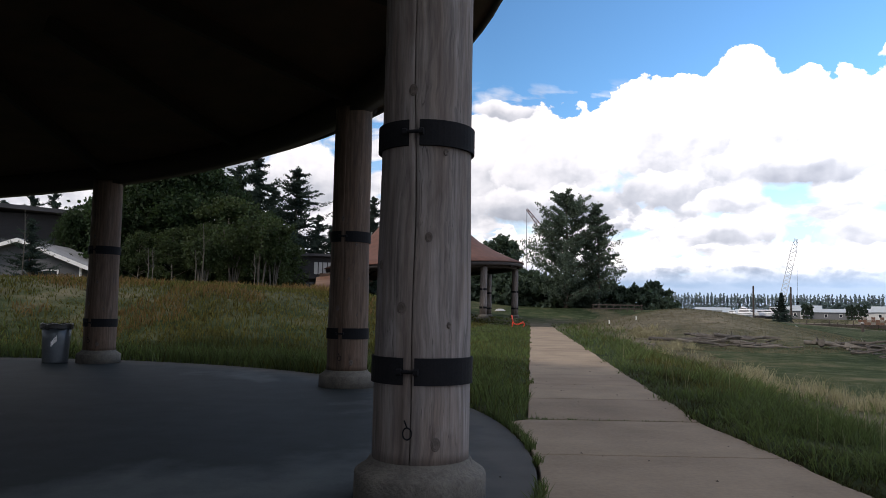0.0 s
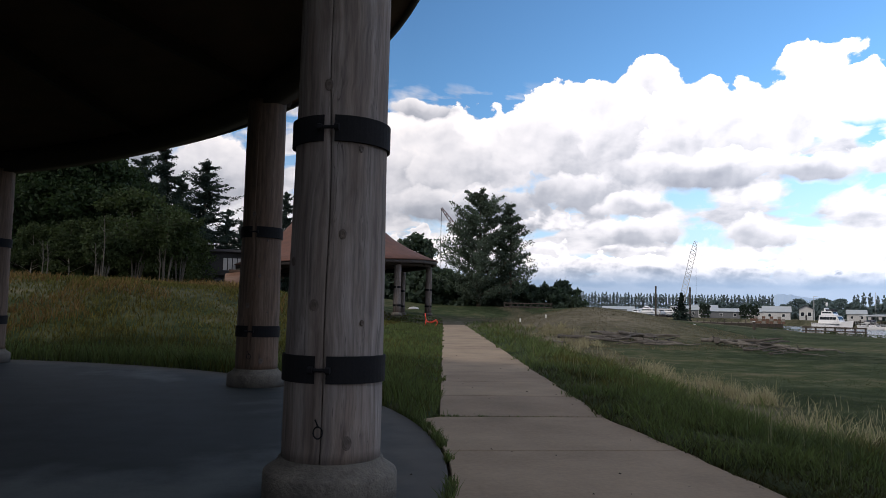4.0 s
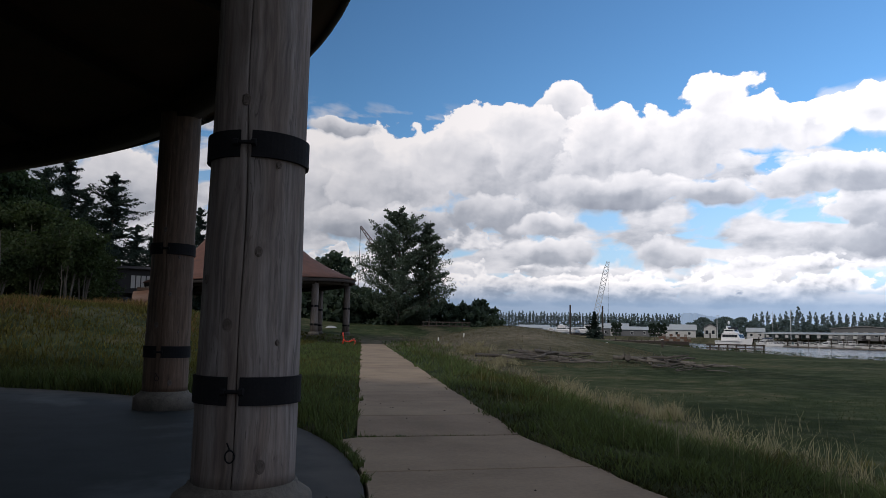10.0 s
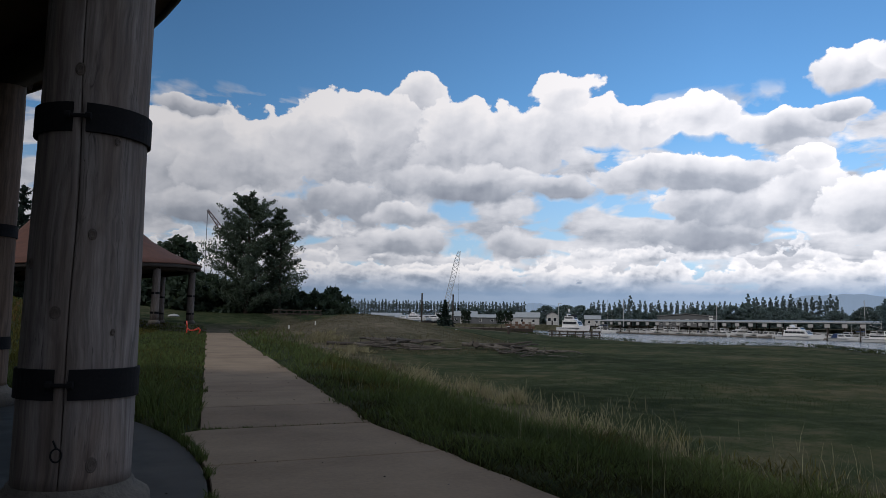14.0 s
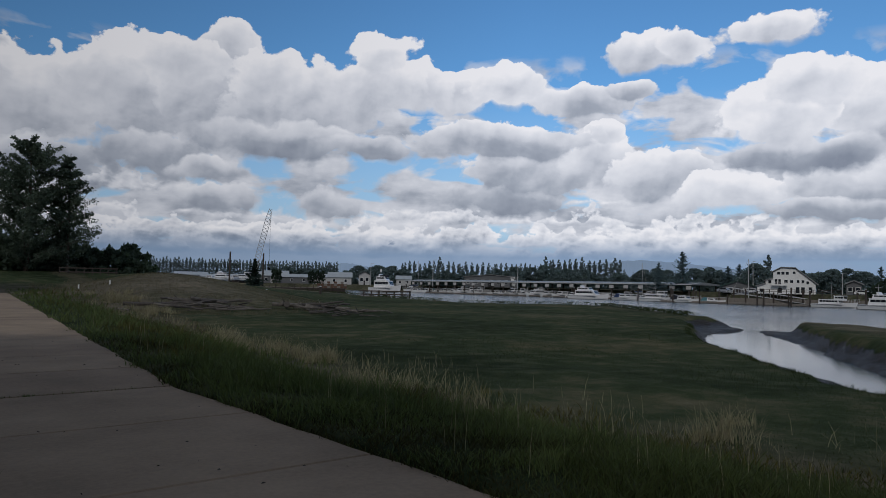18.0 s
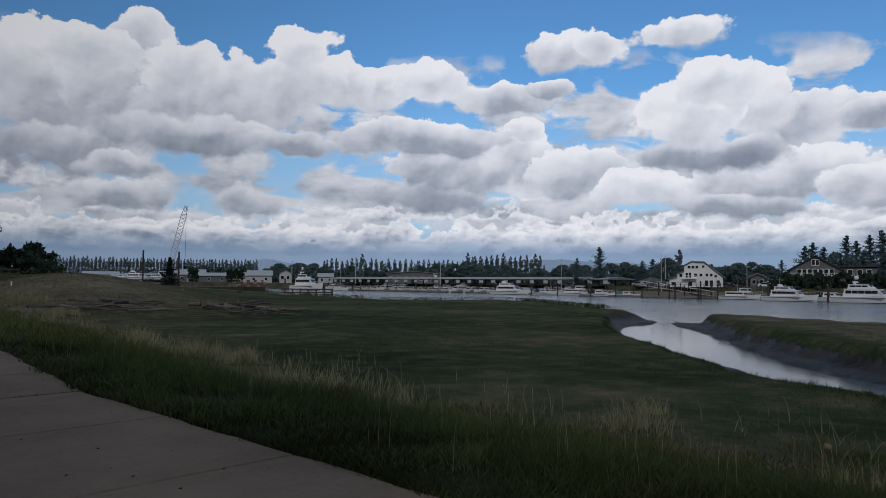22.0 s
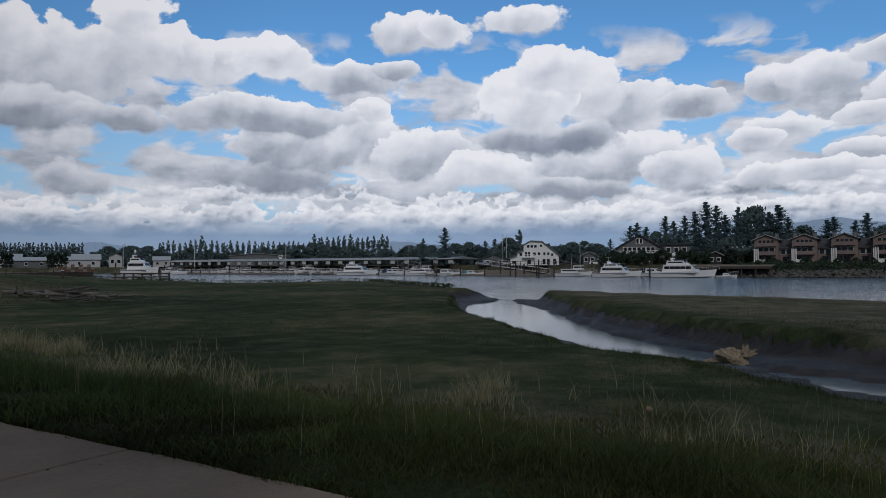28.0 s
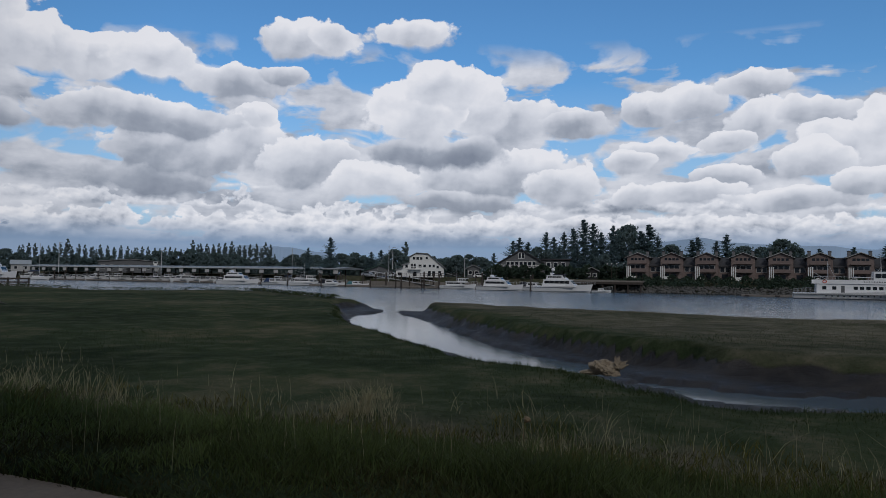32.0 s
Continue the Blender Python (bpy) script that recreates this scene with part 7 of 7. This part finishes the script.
boat = thing("upturned_boat", polar(-8.1, 38, 2.15, 18) @ Matrix.Diagonal((0.8, 0.8, 0.8, 1)), "varnished wooden rowing boat lying upturned on the mound", "boat")
bm = hull_mesh(3.6, 1.5, 0.75, 0.62)
bmesh.ops.rotate(bm, verts=bm.verts, cent=(0, 0, 0), matrix=Matrix.Rotation(radians(180), 3, "X"))
bmesh.ops.rotate(bm, verts=bm.verts, cent=(0, 0, 0), matrix=Matrix.Rotation(radians(180), 3, "Z"))
bmesh.ops.translate(bm, verts=bm.verts, vec=(0, 0, 0.72))
part("hull", bm, "hull_wood", boat, smooth=True)
part("keel", boxed(-1.3, 1.7, -0.03, 0.03, 0.9, 1.1, 0.01), "soffit", boat)
for x in (-1.0, 1.1):
    part("trestle", boxed(x - 0.06, x + 0.06, -0.5, 0.5, -0.3, 0.08, 0.01), "grey_wood", boat)

# ---- cranes ----
def lattice_crane(m, foot, tip, w0, label, mat):
    top = thing("crane", m, label, "crane")
    foot, tip = Vector(foot), Vector(tip)
    ax = (tip - foot).normalized()
    side = ax.cross(Vector((0, 1, 0))).normalized()
    out = ax.cross(side).normalized()
    n = 18
    bm = bmesh.new()
    rows = []
    for k in range(n + 1):
        u = k / n
        hw = w0 * (0.35 + 0.65 * min(1, 6 * u, 5 * (1 - u) + 0.25))
        c = foot.lerp(tip, u)
        rows.append([c + side * sx * hw + out * sy * hw for sx, sy in ((-1, -1), (1, -1), (1, 1), (-1, 1))])
    for p, q in zip(rows, rows[1:]):
        for i in range(4):
            rod(bm, p[i], q[i], 0.05 + 0.06 * w0, sides=4)
            rod(bm, p[i], q[(i + 1) % 4], 0.03 + 0.05 * w0, sides=4)
    part("boom", bm, mat, top)
    bm = bmesh.new()
    rod(bm, tip, (tip.x, tip.y, foot.z + 3), 0.05, sides=4)
    part("cable", bm, "black_iron", top)
    part("cab", boxed(foot.x - 2.6, foot.x + 1.4, -1.6, 1.6, foot.z - 2.4, foot.z + 0.2, 0.1), "steel_red", top)
    part("hook_block", boxed(tip.x - 0.4, tip.x + 0.4, tip.y - 0.3, tip.y + 0.3, foot.z + 2.2, foot.z + 3.4, 0.1), "black_iron", top)
    bm = bmesh.new()
    box(bm, foot.x - 6, foot.x + 6, -3, -1.6, foot.z - 4, foot.z - 2.4, 0.2)
    box(bm, foot.x - 6, foot.x + 6, 1.6, 3, foot.z - 4, foot.z - 2.4, 0.2)
    part("crawler_tracks", bm, "black_iron", top)


lattice_crane(polar(25.0, 340, 0), (0, 0, 4.5), (6.9, 0, 34.6), 1.15, "tall pale lattice boom crane at the boatyard", "steel_light")
lattice_crane(polar(8.6, 150, 0), (9.0, 0, 4.0), (-5.2, 0, 22.6), 0.32, "red lattice crane boom rising behind the cottonwood", "steel_red")

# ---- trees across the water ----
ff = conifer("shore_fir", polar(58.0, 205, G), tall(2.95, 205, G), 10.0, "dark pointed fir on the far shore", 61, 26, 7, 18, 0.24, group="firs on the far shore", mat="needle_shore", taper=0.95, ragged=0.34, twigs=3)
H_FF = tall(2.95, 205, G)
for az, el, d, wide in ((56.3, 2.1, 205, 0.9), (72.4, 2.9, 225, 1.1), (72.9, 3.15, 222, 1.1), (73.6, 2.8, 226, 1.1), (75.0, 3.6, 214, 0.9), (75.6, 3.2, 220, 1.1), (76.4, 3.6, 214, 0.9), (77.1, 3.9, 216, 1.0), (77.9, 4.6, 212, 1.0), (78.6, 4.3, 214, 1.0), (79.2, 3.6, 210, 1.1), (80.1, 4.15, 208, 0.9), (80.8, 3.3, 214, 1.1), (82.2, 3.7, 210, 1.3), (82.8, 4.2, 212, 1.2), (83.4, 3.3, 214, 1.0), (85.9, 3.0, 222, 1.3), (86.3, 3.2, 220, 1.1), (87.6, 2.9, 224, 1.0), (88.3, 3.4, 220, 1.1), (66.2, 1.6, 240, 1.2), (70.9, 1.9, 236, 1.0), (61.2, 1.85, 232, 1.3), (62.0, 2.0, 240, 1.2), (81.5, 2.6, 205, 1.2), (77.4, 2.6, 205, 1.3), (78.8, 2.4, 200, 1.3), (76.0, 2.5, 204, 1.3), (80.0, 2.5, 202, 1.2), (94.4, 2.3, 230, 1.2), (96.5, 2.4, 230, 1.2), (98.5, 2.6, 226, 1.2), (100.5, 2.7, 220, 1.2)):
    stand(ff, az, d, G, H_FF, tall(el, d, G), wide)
low_fir = conifer("small_fir", polar(25.1, 186, -1.0), tall(1.75, 186, -1.0), 4.6, "small dark fir at the channel edge", 67, 26, 11, 8, 0.6, low=0.02)
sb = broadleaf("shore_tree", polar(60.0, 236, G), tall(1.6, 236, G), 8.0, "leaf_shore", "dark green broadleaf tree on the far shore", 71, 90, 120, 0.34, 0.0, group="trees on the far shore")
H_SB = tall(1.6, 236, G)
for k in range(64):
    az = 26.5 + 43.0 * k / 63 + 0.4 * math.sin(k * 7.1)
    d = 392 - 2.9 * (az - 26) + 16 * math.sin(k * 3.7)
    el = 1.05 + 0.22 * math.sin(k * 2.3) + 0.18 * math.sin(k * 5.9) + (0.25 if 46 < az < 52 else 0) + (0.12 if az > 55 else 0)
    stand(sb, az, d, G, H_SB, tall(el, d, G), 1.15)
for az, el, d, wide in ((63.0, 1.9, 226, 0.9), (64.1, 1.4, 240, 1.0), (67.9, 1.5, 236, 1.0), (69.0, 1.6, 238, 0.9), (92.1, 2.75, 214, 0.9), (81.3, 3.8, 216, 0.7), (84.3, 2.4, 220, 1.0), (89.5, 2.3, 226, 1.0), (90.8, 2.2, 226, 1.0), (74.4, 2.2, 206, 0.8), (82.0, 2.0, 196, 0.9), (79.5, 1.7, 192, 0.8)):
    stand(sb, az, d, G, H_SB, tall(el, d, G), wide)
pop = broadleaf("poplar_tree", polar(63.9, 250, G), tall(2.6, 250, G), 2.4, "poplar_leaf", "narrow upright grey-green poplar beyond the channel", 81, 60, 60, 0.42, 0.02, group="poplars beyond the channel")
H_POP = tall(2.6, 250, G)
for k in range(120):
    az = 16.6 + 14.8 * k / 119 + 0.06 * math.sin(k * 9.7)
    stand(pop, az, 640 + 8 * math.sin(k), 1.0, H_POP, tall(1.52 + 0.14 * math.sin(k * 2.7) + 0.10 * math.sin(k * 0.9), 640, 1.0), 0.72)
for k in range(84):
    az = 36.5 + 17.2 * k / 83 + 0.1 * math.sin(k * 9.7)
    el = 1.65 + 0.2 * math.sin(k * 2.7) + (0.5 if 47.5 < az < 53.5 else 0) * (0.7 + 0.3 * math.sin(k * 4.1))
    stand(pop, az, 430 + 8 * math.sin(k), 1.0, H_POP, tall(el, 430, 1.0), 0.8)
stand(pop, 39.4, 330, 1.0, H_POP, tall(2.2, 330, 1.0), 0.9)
for az, top_el in ((38.9, 2.0), (34.0, 1.6), (45.6, 1.6), (62.9, 2.2), (68.6, 1.4)):
    d = 215
    pl = thing("light_pole", polar(az, d, G), "thin grey lamp pole on the far shore", "pole", "lamp poles on the far shore")
    bm = bmesh.new()
    rod(bm, (0, 0, 0), (0, 0, tall(top_el, d, G)), 0.11, 0.07, 7)
    part("shaft", bm, "steel_light", pl)
    bm = bmesh.new()
    rod(bm, (0, 0, tall(top_el, d, G) - 0.1), (0.9, 0, tall(top_el, d, G)), 0.06, 0.05, 6)
    part("lamp_arm", bm, "steel_light", pl)

# riprap along the far shore, and timber bulkheads
rng = np.random.default_rng(17)
vs, ts = [], []
ico = bmesh.new()
bmesh.ops.create_icosphere(ico, subdivisions=1, radius=1.0)
iv = np.array([v.co for v in ico.verts])
it = np.array([[v.index for v in f.verts] for f in ico.faces])
ico.free()
for k in range(2200):
    y = rng.uniform(-62, 34)
    u = 0.62 * rng.uniform(0, 1) ** 1.4
    x = 152.5 + 0.045 * y + 4.2 * u
    z = WATER + 0.1 + 2.2 * u
    r = rng.uniform(0.16, 0.36)
    vs.append(iv * (1 + 0.25 * rng.normal(size=(len(iv), 1))) * r * (1, 1.2, 0.8) + (x, y, z))
    ts.append(it + len(iv) * k)
tagged(new("riprap", tri_mesh("riprap", np.concatenate(vs), np.concatenate(ts), "rock")), "grey boulders of a stone revetment along the far shore", "rocks", kind="stuff")
n = 26000
y = rng.uniform(-64, 28, n)
u = rng.uniform(0.35, 1.0, n)
tuft = ripple(y, u * 9, 2.1)
keep = rng.uniform(0, 1, n) < 0.55 + 0.45 * tuft
y, u, tuft = y[keep], u[keep], tuft[keep]
v, t = leaf_tris(np.column_stack([152.8 + 0.045 * y + 5.2 * u + 0.3 * rng.normal(size=len(y)), y, WATER + 0.2 + 2.5 * u + np.abs(rng.normal(size=len(y))) * (0.25 + 0.25 * np.clip(tuft, 0, 1))]), np.full(len(y), 0.30))
tagged(new("bank_bushes", tri_mesh("bank_bushes", v, t, "leaf_dark")), "low dark green bushes on the stone bank", "bushes", kind="stuff")
wf = thing("wharf", pose(152.5, 30, 0, 0, 0, 2), "dark timber wharf on piles with a pale deck", "wharf")
part("deck", boxed(0, 9, -9.5, 7, 0.35, 0.7, 0.03), "grey_wood", wf)
part("stringer", boxed(-0.05, 0.2, -9.5, 7, -0.1, 0.34), "piling", wf)
for k in range(7):
    bm = bmesh.new()
    rod(bm, (0.3, -9 + 2.6 * k, -3.4), (0.3, -9 + 2.6 * k, 0.35), 0.18, 0.17, 8)
    part("timber_post", bm, "piling", wf)
bk = thing("bulkhead", pose(161.5, 66, 0, 0, 0, 10), "dark timber bulkhead with tall mooring piles", "bulkhead")
part("planking", boxed(-0.2, 0.2, -26, 30, -2.6, -0.35), "grey_wood", bk)
for k in range(10):
    bm = bmesh.new()
    rod(bm, (-0.4, -25 + 6 * k, -3.4), (-0.4, -25 + 6 * k, 1.1 + 0.7 * (k % 2)), 0.2, 0.17, 8)
    part("timber_post", bm, "piling", bk)


# ---- clutter along the far shore ----
def sailboat(m, length, label):
    top = thing("sailboat", m, label, "boat", "moored boats")
    part("hull", hull_mesh(length, length * 0.27, 0.11 * length, 0.09 * length), "boat_white", top)
    house(top, "cabin", -0.12 * length, 0.16 * length, length * 0.16, 0.09 * length, 0.15 * length, 0.05 * length, 0.02, 3)
    bm = bmesh.new()
    rod(bm, (0.08 * length, 0, 0.1 * length), (0.08 * length, 0, 1.25 * length), 0.07, 0.05, 7)
    rod(bm, (0.08 * length, 0, 0.26 * length), (-0.36 * length, 0, 0.25 * length), 0.05, sides=6)
    part("mast", bm, "steel_light", top)
    bm = bmesh.new()
    rod(bm, (0.08 * length, 0, 0.30 * length), (-0.34 * length, 0, 0.29 * length), 0.14, 0.10, 8)
    part("furled_sail", bm, "boat_blue", top, "blue sail cover")
    bm = bmesh.new()
    rod(bm, (0.08 * length, 0, 1.24 * length), (0.47 * length, 0, 0.14 * length), 0.015, sides=4)
    rod(bm, (0.08 * length, 0, 1.24 * length), (-0.47 * length, 0, 0.12 * length), 0.015, sides=4)
    part("stay", bm, "steel_light", top)


sailboat(at(62.4, 186, -80), 8.5, "white sailboat with blue sail cover at the dock")
sailboat(at(55.0, 204, -110), 8.0, "small white sloop moored beside the shelter")
sailboat(at(37.6, 268, -70), 9.5, "white sloop with a bare mast behind the yacht")


def car(m, mat, label):
    top = thing("parked_car", m, label, "car", "parked cars")
    bm = bmesh.new()
    prism(bm, [(-2.2, 0.35), (2.2, 0.35), (2.25, 0.75), (1.3, 0.92), (0.6, 1.42), (-1.2, 1.45), (-2.0, 0.98), (-2.2, 0.9)], -0.85, 0.85)
    part("body", bm, mat, top)
    for s in (-1, 1):
        bm = bmesh.new()
        prism(bm, [(1.05, 0.95), (0.5, 1.36), (-1.1, 1.38), (-1.7, 0.98)], s * 0.86, s * 0.84)
        part("window", bm, "glass_dark", top)
        for x in (-1.35, 1.4):
            wheel = part("wheel", turned([(0.16, -0.1), (0.33, -0.1), (0.33, 0.1), (0.16, 0.1)], 16, closed=True), "rubber", top)
            wheel.matrix_basis = pose(x, s * 0.8, 0.33, 90, 0, 0)
            part("rim", turned([(0.17, -0.08), (0.17, 0.08)], 12), "steel_light", wheel)


for az, d, mat, lab in ((62.9, 190, "boat_white", "white car parked by the dock"), (63.6, 189, "car_silver", "silver car parked beside the white house"), (61.0, 192, "car_silver", "silver car parked near the cottage"), (69.9, 186, "boat_white", "white car parked behind the boats")):
    a = radians(az)
    car(pose(d * math.sin(a), d * math.cos(a), G + 0.02, 0, 0, -86) @ Matrix.Scale(1 / UNIT, 4), mat, lab)

fence2 = thing("shore_railing", pose(160.2, 68, G), "grey timber railing along the far shore", "railing")
for k in range(13):
    part("post", boxed(-0.06, 0.06, -5 + 1.9 * k - 0.06, -5 + 1.9 * k + 0.06, -0.3, 0.95), "piling", fence2)
for z in (0.5, 0.95):
    part("handrail", boxed(-0.05, 0.05, -5, 17.9, z, z + 0.08), "piling", fence2)
for k in range(18):
    az = 81.4 + 17.5 * k / 17
    stand(shrub, az, 160.5 + 1.2 * math.sin(k * 2.1), 0.3, tall(2.0, 100, 0.4), 1.2 + 0.5 * abs(math.sin(k * 1.7)), 1.0)
for k in range(16):
    az = 70.5 + 10.5 * k / 15
    stand(shrub, az, 176 + 3 * math.sin(k * 2.7), 0.6, tall(2.0, 100, 0.4), 2.2 + 1.2 * abs(math.sin(k * 1.3)), 1.0)
for az, d, h in ((57.2, 186, 3.4), (59.0, 183, 3.0), (61.6, 180, 3.2), (63.6, 172, 3.6), (65.4, 170, 3.9), (66.6, 169, 3.4), (70.0, 160, 3.8), (73.8, 156, 3.2), (50.0, 206, 3.0), (52.8, 202, 3.2), (54.8, 198, 3.4)):
    a = radians(az)
    pile = thing("mooring_pile", pose(d * math.sin(a), d * math.cos(a), 0), "dark timber mooring pile standing beside the boats", "pile", "mooring piles")
    bm = bmesh.new()
    rod(bm, (0, 0, -3.2), (0.02, 0, WATER + h), 0.2, 0.17, 10)
    part("shaft", bm, "piling", pile)
    bm = bmesh.new()
    rod(bm, (0.02, 0, WATER + h), (0.02, 0, WATER + h + 0.12), 0.19, 0.10, 10)
    part("cap", bm, "steel_light", pile)
lamp_row = ((80.0, 172), (80.4, 172), (80.9, 172), (79.7, 174))
for az, d in lamp_row:
    lp = thing("globe_lamp", polar(az, d, G), "tall thin lamp post with a pale globe", "lamp post", "globe lamps by the wharf")
    bm = bmesh.new()
    rod(bm, (0, 0, 0), (0, 0, 3.6), 0.06, 0.04, 7)
    part("shaft", bm, "piling", lp)
    bm = bmesh.new()
    bmesh.ops.create_icosphere(bm, subdivisions=2, radius=0.2, matrix=Matrix.Translation((0, 0, 3.75)))
    part("globe", bm, "cream_paint", lp, smooth=True)

# ---- from plan units to metres ----
for ob in list(scene.objects):
    if ob.parent is None and ob.type in ("MESH", "EMPTY"):
        ob.matrix_basis = Matrix.Scale(UNIT, 4) @ ob.matrix_basis
